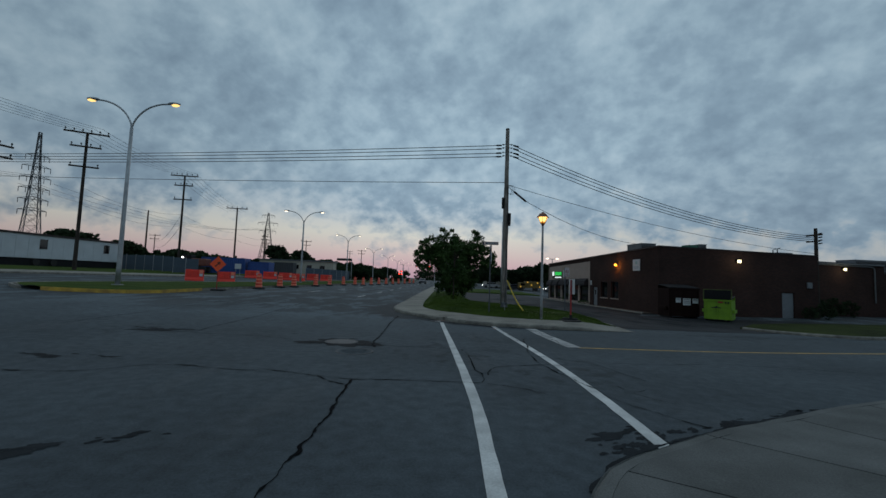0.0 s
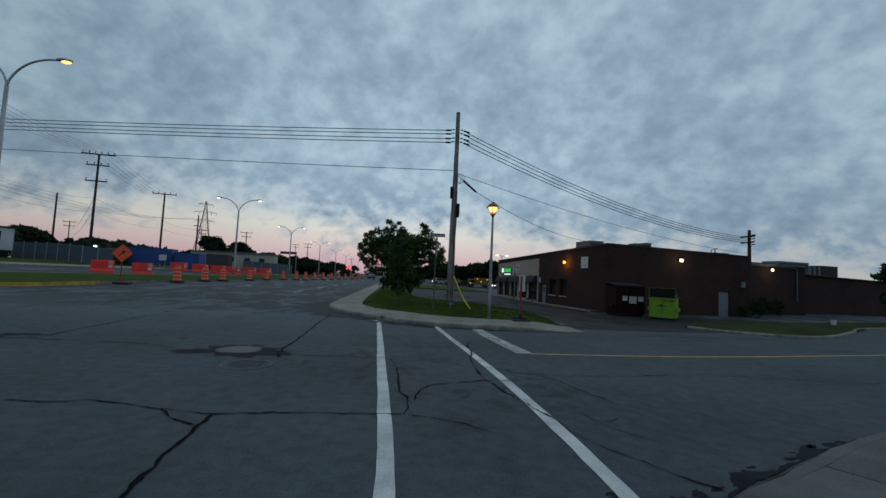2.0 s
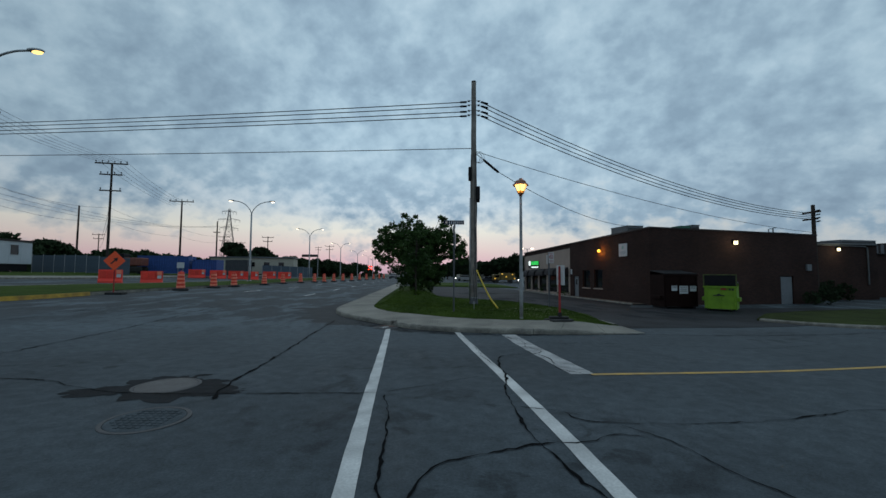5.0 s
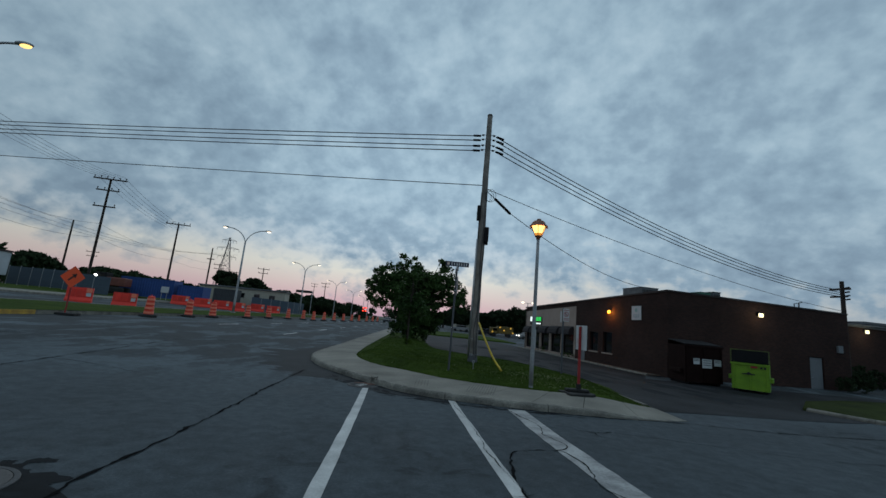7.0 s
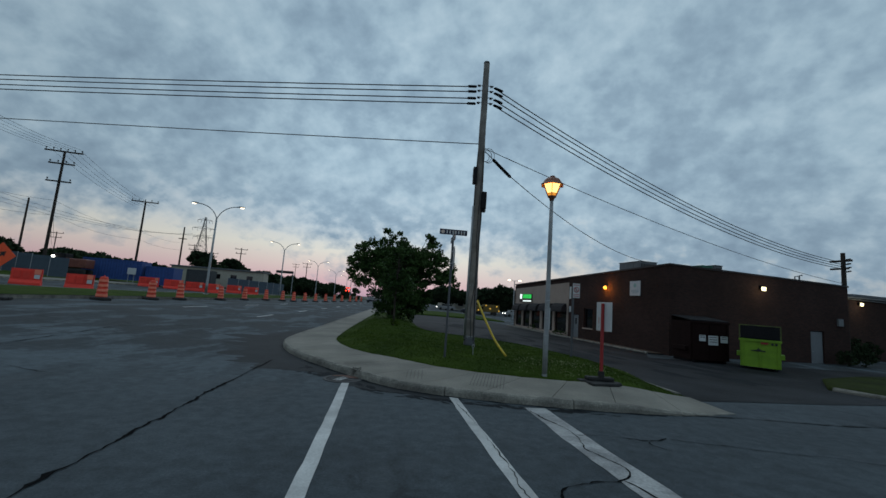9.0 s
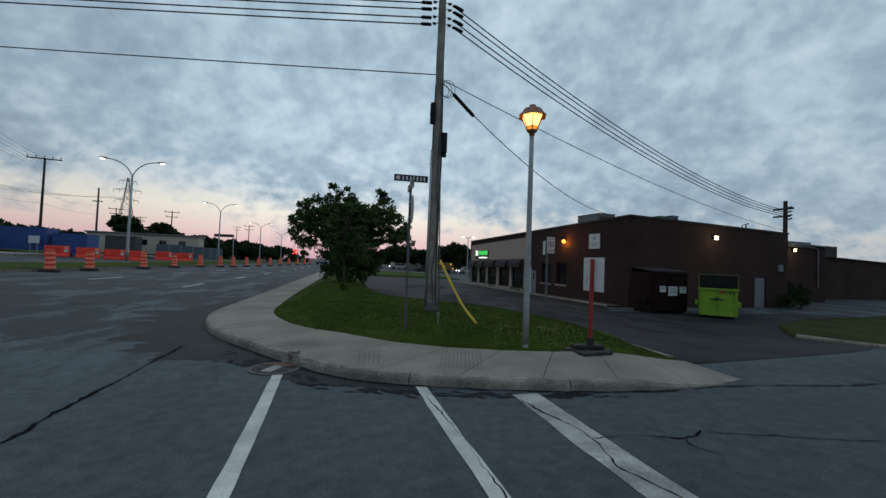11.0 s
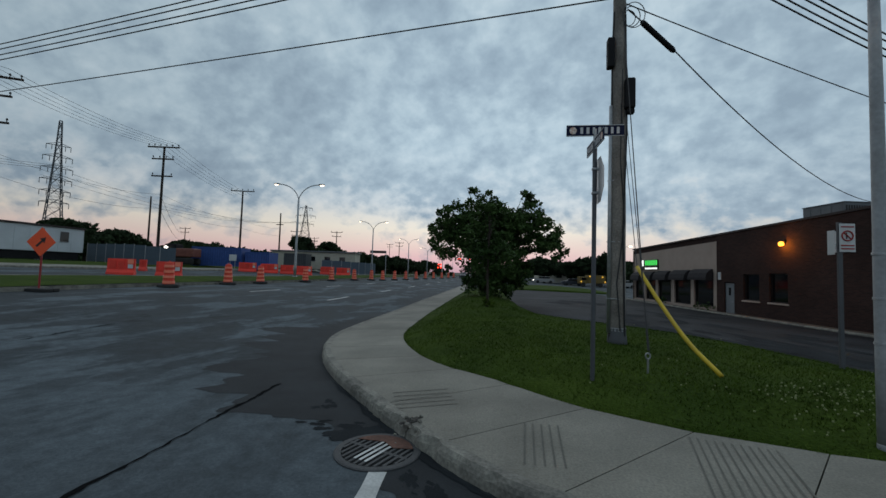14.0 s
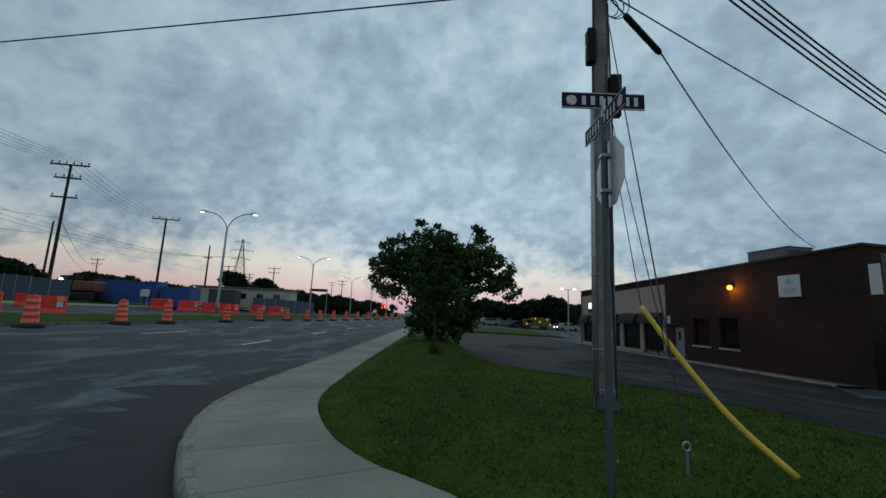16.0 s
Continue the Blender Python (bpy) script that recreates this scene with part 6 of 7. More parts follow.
M_TAR = mat("fresh_tar", (0.0115, 0.014, 0.0165), 0.9, vary=0.4, scale=3.0, fine=90, bump=0.5, spec=0.15)
blot(-0.36, 12.2, 1.1, 0.82, 31, 0.1, 0.0042, M_TAR)
blot(0.25, 11.95, 0.75, 0.30, 57, 0.15, 0.0046, M_TAR)
blot(-1.0, 12.0, 0.6, 0.25, 91, 0.2, 0.005, M_TAR)
manhole(-0.34, 12.25, 0.37, M_IRON_PALE, "worn pale iron manhole cover ringed by tar", 0)
manhole(0.38, 10.85, 0.36, M_ASPHALT, "dark flush manhole cover in the asphalt", 0.07)
dx, dy = 1.66, 19.72
cb = empty("storm_drain", dx, dy, gz(dx, dy), -20, "round cast-iron storm drain grate at the curb", "drain")
part("ring", lathe([(0.40, -0.02), (0.40, 0.012), (0.385, 0.018), (0.335, 0.018), (0.33, -0.02)], 40), M_IRON, cb)
# Flat black discs paint the shade of the pit below the bars.
part("pit", lathe([(0.33, -0.015), (0.0, -0.012)], 30), M_HOLE, cb)
part("pit_shade", lathe([(0.327, 0.0055), (0.0, 0.006)], 30), M_HOLE, cb)
for k in range(11):
    xx = -0.30 + k * 0.06
    half = math.sqrt(max(0.0, 0.33 ** 2 - xx ** 2))
    part("bar", B(xx - 0.014, -half, 0.007, xx + 0.014, half, 0.02, 0.003), M_IRON, cb)
part("cross_bar", B(-0.33, -0.02, 0.0075, 0.33, 0.02, 0.018, 0.003), M_IRON, cb)
tagged(blot(1.35, 20.05, 0.42, 0.28, 77, 0.5, 0.004), "rust and tar stain round the drain", "stain")
rust = [(0.325 * math.cos(a), 0.325 * math.sin(a)) for a in (radians(35 + 10 * q) for q in range(14))]
part("rusty_plate", prism(rust + [(-0.2, 0.12), (-0.05, 0.17), (0.1, 0.1)], 0.0205, 0.026), mat("rusty_sheet", (0.14, 0.062, 0.042), 0.9, vary=0.35, scale=7, bump=0.4), cb, "rusty plate over half the grate")
# The crosswalk line runs on over the grate's middle bars.
paint = bmesh.new()
for k in range(3):
    xx = -0.06 + k * 0.06
    box(paint, xx - 0.014, -0.25, 0.0203, xx + 0.014, 0.24, 0.0215)
part("painted_bar", paint, M_WHITE_LINE, cb)

# ---- litter and small things on the lot ----
lb = empty("litter", 4.75, 31.6, gz(4.75, 31.6) + 0.012, 20, "flat piece of white litter on the lot edge", "litter")
part("sheet", B(-0.2, -0.1, 0.0, 0.2, 0.1, 0.05, 0.01), M_SIGN_WHITE, lb)
bk = empty("bucket", 30.3, 29.1, gz(30.3, 29.1) + 0.15, 0, "small white plastic bucket near the verge", "bucket")
part("body", lathe([(0.13, 0), (0.16, 0.3), (0.165, 0.32), (0.15, 0.32), (0.12, 0.02)], 16), M_SIGN_WHITE, bk)

# ---- the median, its lamps, and the works across the road ----
MED_R = [(-16.6, 19.6), (-14.6, 20.6), (-13.65, 22.0), (-13.5, 24.0), (-13.8, 28), (-14.55, 40), (-15.4, 60), (-17.4, 110), (-22, 220)]
MED_L = [(-17.6, 19.6), (-19.2, 20.6), (-19.8, 22.0), (-19.9, 24.0), (-19.9, 28), (-19.6, 40), (-20.0, 60), (-22.0, 110), (-26.0, 220)]
med = empty("median", label="grassy road median with a concrete curb, yellow at its nose", category="median", kind="structure")
mr_, ml_ = hand_rows(MED_R, MED_L, 1.0)
n_y = sum(1 for p in mr_ if p.y < 25.5)
curb_run(med, mr_[: n_y + 1], -1, 0.17, 0.17, 3.0, M_CURB_YELLOW)
curb_run(med, mr_[n_y:], -1, 0.15, 0.17, 6.0, M_CURB)
curb_run(med, ml_, 1, 0.15, 0.17, 6.0, M_CURB)
MEDLAWN = [(p.x - 0.16, p.y) for p in mr_] + [(p.x + 0.16, p.y) for p in reversed(ml_)]
bm = bmesh.new()
prev = None
for a, b in zip(mr_, ml_):
    row = []
    for k in range(6):
        p = (a + Vector((-0.16, 0, 0))).lerp(b + Vector((0.16, 0, 0)), k / 5)
        row.append(bm.verts.new((p.x, p.y, gz(p.x, p.y) + 0.15 + 0.05 * math.sin(math.pi * k / 5) + 0.03 * noise.noise((p.x, p.y, 0)))))
    if prev:
        for k in range(5):
            bm.faces.new((prev[k], row[k], row[k + 1], prev[k + 1]))
    prev = row
bm.normal_update()
if sum(f.normal.z for f in bm.faces) < 0:
    bmesh.ops.reverse_faces(bm, faces=bm.faces)
tagged(part("lawn", bm, M_SOIL, smooth=True), "rough grass on the road median", "lawn", kind="structure")

FAR_A = [(-29.5, -20), (-29.5, 20), (-29.3, 40), (-29.6, 60), (-31.5, 110), (-36, 220)]
FAR_B = [(-31.0, -20), (-31.0, 20), (-30.8, 40), (-31.1, 60), (-33.0, 110), (-37.5, 220)]
fw = empty("sidewalk", label="pale concrete sidewalk across the road before the works yard", category="sidewalk", kind="structure")
fa, fb = hand_rows(FAR_A, FAR_B, 2.0)
curb_run(fw, fa, 1, 0.15, 0.16, 8.0, M_CURB)
slab_run(fw, fa, fb, 0.163, 0.15, 2, M_CONCRETE)
bm = bmesh.new()
prev = None
for p in fb:
    row = []
    for k in range(9):
        x = p.x - 0.01 - (k / 8) ** 1.6 * 60
        row.append(bm.verts.new((x, p.y, gz(x, p.y) + 0.15 + 0.04 * noise.noise((x * 0.3, p.y * 0.3, 0)) + 0.15 * sm(1, 8, p.x - x))))
    if prev:
        for k in range(8):
            bm.faces.new((prev[k], row[k], row[k + 1], prev[k + 1]))
    prev = row
bm.normal_update()
if sum(f.normal.z for f in bm.faces) < 0:
    bmesh.ops.reverse_faces(bm, faces=bm.faces)
tagged(part("lawn", bm, M_SOIL, smooth=True), "rough grass bank of the works yard", "lawn", kind="structure")


def far_z(x, y):
    return gz(x, y) + 0.15 + 0.15 * sm(1, 8, -31 - x)


def twin_lamp(x, y, z, h, lit, label):
    """A tall steel column whose two curved arms part like a Y, each with a cobra head."""
    o = empty("street_lamp", x, y, z, 8, label, "street lamp", "twin street lamps")
    part("base_plate", B(-0.2, -0.2, 0, 0.2, 0.2, 0.06, 0.01), M_GALV, o)
    part("column", lathe([(0.13, 0.05), (0.125, 1.0), (0.10, h * 0.5), (0.085, h - 1.55)], 14), M_GALV, o, smooth=True)
    for s in (-1, 1):
        pts = [(0, 0, h - 1.6), (0.10 * s, 0, h - 1.2), (0.40 * s, 0, h - 0.72), (0.85 * s, 0, h - 0.33), (1.4 * s, 0, h - 0.10), (1.95 * s, 0, h - 0.02)]
        arm = part("arm", T([tuple(p) for p in curve(pts, 0.12)], 0.048, 8), M_GALV, o, smooth=True)
        bm = bmesh.new()
        bmesh.ops.create_uvsphere(bm, u_segments=14, v_segments=8, radius=1, matrix=pose(2.2 * s, 0, h + 0.0) @ Matrix.Diagonal((0.36, 0.15, 0.10, 1)))
        head = part("lamp_head", bm, M_ALU, arm, smooth=True)
        bm = bmesh.new()
        bmesh.ops.create_uvsphere(bm, u_segments=14, v_segments=8, radius=1, matrix=pose(2.27 * s, 0, h - 0.055) @ Matrix.Diagonal((0.23, 0.125, 0.11, 1)))
        g_ = part("lamp_glass", bm, lit, arm, smooth=True)
    return o


twin_lamp(-16.55, 23.6, gz(-16.55, 23.6) + 0.17, 10.5, G_STREET, "tall twin-armed street lamp, lit yellow, on the median")
twin_lamp(-18.3, 53.0, gz(-18.3, 53) + 0.17, 9.1, G_STREET_FAR, "tall twin-armed street lamp, lit pale, on the median")
twin_lamp(-21.3, 83.0, gz(-21.3, 83) + 0.17, 9.1, G_STREET_FAR, "tall twin-armed street lamp, lit pale, on the median")
for k in range(1, 6):
    y = 83 + 32 * k
    x = -21.3 - 2.1 * k
    twin_lamp(x, y, gz(x, y) + 0.15, 9.1, G_STREET_FAR, "distant twin-armed street lamp, lit pale")


def drum(rz, label):
    """A banded construction drum on a rubber ring."""
    o = empty("traffic_drum", 0, 0, 0, rz, label, "traffic drum", "traffic drums along the closed lane")
    part("rubber_base", lathe([(0.46, 0), (0.48, 0.04), (0.46, 0.13), (0.34, 0.17), (0.22, 0.17)], 8), M_RUBBER, o)
    prof = [(0.245, 0.15)]
    for k in range(4):
        z0, r = 0.17 + 0.25 * k, 0.245 - 0.018 * k
        prof += [(r + 0.006, z0), (r - 0.004, z0 + 0.18), (r - 0.022, z0 + 0.205), (r - 0.022, z0 + 0.235)]
    prof += [(0.165, 1.17), (0.16, 1.20), (0.07, 1.215)]
    part("body", lathe(prof, 18), M_ORANGE, o, smooth=True)
    for k in range(4):
        z0, r = 0.20 + 0.25 * k, 0.245 - 0.018 * k
        part("reflective_band", lathe([(r + 0.001, z0), (r + 0.009, z0 + 0.004), (r + 0.004, z0 + 0.115), (r - 0.002, z0 + 0.119)], 18), M_ORANGE_REFLECT, o)
    part("handle", T([(-0.05, 0, 1.21), (-0.045, 0, 1.27), (0.045, 0, 1.27), (0.05, 0, 1.21)], 0.014, 6), M_ORANGE, o)
    return o


DRUMS = [(-13.34, 33.0), (-13.95, 37.9), (-14.1, 41.3), (-14.4, 47.9), (-14.6, 53.3), (-14.4, 58.5), (-13.8, 62.2), (-13.0, 64.0), (-12.8, 68.3), (-12.5, 72.8), (-12.2, 77.9), (-12.0, 83.5), (-11.9, 90), (-11.8, 98), (-11.9, 107), (-12.2, 117)]
d0 = drum(0, "orange banded traffic drum on a rubber base in the road")
rng = random.Random(4)
for k, (x, y) in enumerate(DRUMS):
    m = pose(x, y, gz(x, y), rng.uniform(-1.5, 1.5), rng.uniform(-1.5, 1.5), rng.uniform(0, 360))
    if k == 0:
        d0.matrix_basis = m
    else:
        copy_thing(d0, m)

ax, ay = -13.35, 27.6
asg = empty("detour_sign", ax, ay, gz(ax, ay), 10, "orange diamond arrow sign on a stand beside the median", "road sign")
part("post", T([(0, 0, 0.08), (0, 0, 2.2)], 0.03, 8), M_SIGN_RED, asg)
for s in (-1, 1):
    part("rubber_base", B(-0.5, 0.03 + (-0.26 if s < 0 else 0), 0, 0.5, 0.03 + (-0.03 if s < 0 else 0.23), 0.11, 0.02), M_RUBBER, asg)
pl = part("sign_plate", B(-0.36, -0.012, -0.36, 0.36, 0.0, 0.36, 0.004), M_ORANGE_SIGN, asg)
pl.matrix_basis = pose(0, -0.045, 1.72) @ Matrix.Rotation(radians(45), 4, "Y")
arw = prism([(-0.035, -0.22), (0.035, -0.22), (0.035, 0.05), (0.115, 0.05), (0.0, 0.23), (-0.115, 0.05), (-0.035, 0.05)], 0, 0.004)
a_ = part("arrow", arw, M_SIGN_BLACK, pl)
a_.matrix_basis = pose(0, -0.0135, 0, 90, 0, 0) @ Matrix.Rotation(radians(0), 4, "Z")


def barrier(x, y, rz, w, h, label, panel=True):
    """A moulded water-filled barrier with recessed face panels."""
    o = empty("plastic_barrier", x, y, gz(x, y) + (0.15 if x < -29.6 else 0.0), rz, label, "barrier", "orange barriers")
    prof = [(-0.28, 0), (-0.28, 0.14), (-0.13, 0.34), (-0.09, h), (0.09, h), (0.13, 0.34), (0.28, 0.14), (0.28, 0)]
    bm = bmesh.new()
    a = [bm.verts.new((-w / 2, p, q)) for p, q in prof]
    b = [bm.verts.new((w / 2, p, q)) for p, q in prof]
    for k in range(8):
        bm.faces.new((a[k], a[(k + 1) % 8], b[(k + 1) % 8], b[k]))
    bm.faces.new(a)
    bm.faces.new(b[::-1])
    bmesh.ops.recalc_face_normals(bm, faces=bm.faces)
    part("body", bm, M_BARRIER, o)
    for k in range(3):
        x0 = -w / 2 + 0.1 + k * (w - 0.2) / 3
        part("rib", B(x0 + 0.04, -0.155, 0.42, x0 + (w - 0.2) / 3 - 0.04, -0.105, h - 0.12, 0.015), M_BARRIER, o)
    if panel:
        part("reflector", B(w / 2 - 0.38, -0.175, h - 0.32, w / 2 - 0.05, -0.158, h - 0.02), M_ORANGE_REFLECT, o)
        part("tag", B(w / 2 - 0.36, -0.175, h - 0.62, w / 2 - 0.08, -0.158, h - 0.36), M_SIGN_WHITE, o)
    return o


for x, y, rz, w, h in ((-22.7, 39.0, 30, 1.5, 1.05), (-20.5, 40.5, 28, 1.5, 1.05), (-28.4, 60, 20, 1.9, 1.1), (-26.2, 61, 20, 1.9, 1.1), (-24.3, 62, 12, 1.9, 1.1), (-22.5, 62.5, 12, 1.8, 1.1), (-23.6, 71, 10, 1.9, 1.1), (-21.6, 72, 10, 1.9, 1.1), (-27.8, 45.5, 30, 0.5, 0.95)):
    barrier(x, y, rz, w, h, "orange moulded plastic barrier at the works yard", w > 1)


# ---- the works yard ----
def site_trailer(x, y, rz, L, W, H, label, win):
    z = far_z(x, y)
    o = empty("site_trailer", x, y, z, rz, label, "trailer", "site trailers")
    part("body", B(0, 0, 0.75, L, W, 0.75 + H, 0.02), M_TRAILER, o)
    n = int(L / 1.22)
    for k in range(n + 1):
        xx = min(L - 0.03, k * L / n)
        part("batten", B(xx, -0.02, 0.8, xx + 0.03, -0.003, 0.75 + H - 0.25), M_TRAILER, o)
    bm = bmesh.new()
    c = [bm.verts.new(p) for p in ((-0.1, -0.12, 0.72 + H), (L + 0.1, -0.12, 0.72 + H), (L + 0.1, W + 0.12, 0.72 + H), (-0.1, W + 0.12, 0.72 + H), (-0.1, -0.12, 0.9 + H), (L + 0.1, -0.12, 0.9 + H), (L + 0.1, W + 0.12, 0.9 + H), (-0.1, W + 0.12, 0.9 + H))]
    for f in ((3, 2, 1, 0), (4, 5, 6, 7), (0, 1, 5, 4), (1, 2, 6, 5), (2, 3, 7, 6), (3, 0, 4, 7)):
        bm.faces.new([c[k] for k in f])
    part("roof", bm, M_FLASH, o)
    part("skirt", B(0.3, 0.15, 0.0, L - 0.3, W - 0.15, 0.75), M_BLACK, o)
    for xx, w in win:
        wn_ = part("window", B(xx, -0.035, 1.75, xx + w, -0.004, 2.75), M_WINDOW, o)
        part("frame", B(xx - 0.06, -0.03, 1.68, xx + w + 0.06, -0.004, 1.745), M_ALU, wn_)
    for xx in (L * 0.45, L * 0.55):
        wh = part("wheel", T([(xx, -0.02, 0.38), (xx, 0.2, 0.38)], 0.36, 16), M_RUBBER, o)
    return o


site_trailer(-41.0, 33.0, 91.5, 18.5, 3.2, 2.4, "long white site trailer with dark roof edge", ((16.2, 0.8), (2.5, 1.2), (8.5, 0.8)))
bpy.context.view_layer.update()


def corrugated(name, x, y, rz, L, W, H, material, label, category="container", group="containers", pitch=0.28):
    o = empty(name, x, y, far_z(x, y), rz, label, category, group)
    bm = bmesh.new()
    pts = []
    n = int(L / pitch)
    for k in range(n):
        x0 = k * L / n
        q = L / n
        pts += [(x0, 0), (x0 + q * 0.35, 0), (x0 + q * 0.5, 0.04), (x0 + q * 0.85, 0.04)]
    pts += [(L, 0), (L, W), (0, W)]
    prism(pts, 0.12, H - 0.1, bm)
    part("body", bm, material, o)
    for z0 in (0.0, H - 0.1):
        part("rail", B(-0.03, -0.03, z0, L + 0.03, W + 0.03, z0 + 0.12), material, o)
    for xx in (0, L):
        part("corner_post", B(xx - 0.06, -0.05, 0, xx + 0.06, 0.06, H), material, o)
    return o


corrugated("container", -36.5, 60.5, 9, 6.1, 2.4, 2.3, M_CONT_BLUE, "blue corrugated shipping container in the yard")
corrugated("container", -30.2, 62.0, 6, 3.0, 2.4, 2.2, M_CONT_BLUE, "short blue corrugated container in the yard")
corrugated("container", -31.0, 72.0, 8, 3.2, 2.4, 2.5, mat("dark_grey_container_steel", (0.05, 0.055, 0.06), 0.7, vary=0.15), "dark grey corrugated container by the shed")
cn = empty("notice_panel", -31.6, 60.9, far_z(-31.6, 60.9), 8, "white notice panel on the yard container", "sign")
part("panel", B(0, -0.06, 1.0, 0.9, -0.02, 1.75), M_SIGN_WHITE, cn)
for k in range(2):
    part("post", B(0.1 + k * 0.6, -0.015, 0, 0.16 + k * 0.6, 0.02, 1.7), M_GALV, cn)


def screen_fence(pts, h, label):
    o = empty("screen_fence", label=label, category="fence")
    c = curve([(x, y, 0) for x, y in pts], 1.5)
    for a, b in zip(c, c[1:]):
        d = (b - a).normalized()
        ang = math.degrees(math.atan2(d.y, d.x))
        z = far_z(a.x, a.y)
        p = part("panel", B(0.03, -0.02, 0.05, (b - a).length - 0.03, 0.02, h), M_CONT_GREY, o)
        p.matrix_basis = pose(a.x, a.y, z, 0, 0, ang)
        q = part("post", T([(0, 0, -0.1), (0, 0, h + 0.1)], 0.035, 8), M_GALV, o)
        q.matrix_basis = pose(a.x, a.y, z)


screen_fence([(-43.5, 53.6), (-40.5, 53.2), (-37, 52.6), (-34.5, 52.5), (-32.2, 53.5)], 1.95, "blue-grey screened fence of the works yard")
screen_fence([(-26.5, 75), (-22.5, 79), (-21, 84)], 1.9, "grey screened fence beside the sheds")

sh = empty("site_shed", -36.0, 76.5, far_z(-36, 76.5), 10, "long low cream site shed with small windows", "shed")
part("body", B(0, 0, 0, 13.5, 4, 2.75), M_SHED, sh)
part("roof", B(-0.2, -0.25, 2.75, 13.7, 4.2, 2.95, 0.03), M_ROOF_UNIT, sh)
for xx in (6.2, 8.6, 11.0):
    w_ = part("window", B(xx, -0.04, 1.3, xx + 0.9, -0.004, 2.05), M_WINDOW, sh)
    part("frame", B(xx - 0.05, -0.03, 1.24, xx + 0.95, -0.004, 1.295), M_ALU, w_)
part("door", B(4.4, -0.04, 0.1, 5.3, -0.004, 2.1), M_CONT_GREY, sh)


def excavator(x, y, rz):
    o = empty("construction_machine", x, y, far_z(x, y), rz, "parked digger with lit white work lamps in the yard", "machine")
    part("cab", B(0, 0, 0.9, 1.3, 1.4, 2.4, 0.08), M_BLACK, o)
    part("body", B(1.3, -0.1, 0.9, 3.4, 1.6, 1.9, 0.1), mat("dull_red_machine_paint", (0.20, 0.06, 0.04), 0.6, vary=0.2), o)
    for yy in (-0.2, 1.2):
        part("track", B(-0.2, yy, 0, 3.4, yy + 0.5, 0.8, 0.2), M_RUBBER, o)
    for xx, g_ in ((0.2, G_HEAD), (-0.15, G_AMBER)):
        bm = bmesh.new()
        bmesh.ops.create_uvsphere(bm, u_segments=10, v_segments=6, radius=0.17, matrix=pose(xx, -0.1, 1.95 if g_ is G_HEAD else 1.35))
        part("work_lamp", bm, g_, o)


excavator(-37.6, 57.6, 10)


# ---- poles, towers and wires over the yard ----
def power_pole(x, y, h, arms, rz, label, r=0.17, lean_=(0, 0), name="utility_pole"):
    z = far_z(x, y) if x < -31 else gz(x, y) + 0.1
    o = empty(name, x, y, z - 0.1, rz, label, "utility pole", "far utility poles")
    part("shaft", T([(0, 0, 0), (lean_[0], lean_[1], h)], [r, r * 0.65], 10), M_POLE_DARK, o)
    for az, half, pins in arms:
        f = az / h
        ox, oy = lean_[0] * f, lean_[1] * f
        arm = part("crossarm", B(ox - half, oy - 0.19, az - 0.07, ox + half, oy - 0.07, az + 0.07), M_POLE_DARK, o)
        for k in range(pins):
            xx = ox - half + 0.12 + k * (2 * half - 0.24) / max(1, pins - 1)
            part("insulator", lathe([(0.03, 0.07), (0.03, 0.2), (0.075, 0.22), (0.06, 0.32), (0.02, 0.36)], 8), M_BLACK, arm).matrix_basis = Matrix.Translation((xx, oy - 0.13, az))
    return o


TRIPLE = ((13.3, 1.75, 6), (11.95, 1.2, 4), (10.0, 1.15, 3))
power_pole(-36.5, 55.5, 13.4, TRIPLE, 12, "dark wooden power pole with three crossarms")
power_pole(-34.3, 38.6, 13.4, TRIPLE, 30, "dark wooden power pole with three crossarms")
power_pole(-33.9, 30.6, 10.9, ((9.6, 1.2, 4), (8.7, 1.2, 3)), 75, "dark wooden power pole with three crossarms")
power_pole(-37.9, 71.2, 11.5, ((11.4, 1.7, 5),), 16, "dark wooden pole with one crossarm")
power_pole(-55.4, 72.6, 10.9, (), 0, "bare dark wooden pole in the yard")
power_pole(-37.6, 81.1, 9.6, ((7.6, 0.6, 0),), 10, "short dark wooden pole beside the shed", 0.16)
for x, y, h in ((-90, 118, 11.5), (-58, 122, 11.5), (-67, 150, 12), (-44, 118, 11), (-36, 150, 11), (-88, 190, 14), (-52, 190, 13)):
    power_pole(x, y, h, ((h - 0.3, 1.5, 3), (h - 1.4, 1.2, 3)), 15, "distant dark power pole with two crossarms", 0.16)
for k in range(5):
    xo = -1.6 + 0.8 * k
    cable((-36.5 + xo, 55.4, 13.9 + far_z(-36, 55) - 0.3), (-34.3 + xo, 38.5, 13.9 + far_z(-34, 38) - 0.3), 0.5, 0.014, "black power wire between yard poles")
    cable((-36.5 + xo, 55.4, 13.9 + far_z(-36, 55) - 0.3), (-37.9 + xo, 71.1, 12.1), 0.5, 0.014, "black power wire between yard poles")
    cable((-34.3 + xo, 38.5, 13.9 + far_z(-34, 38) - 0.3), (-33 + xo, 10, 14.2), 0.8, 0.014, "black power wire between yard poles")
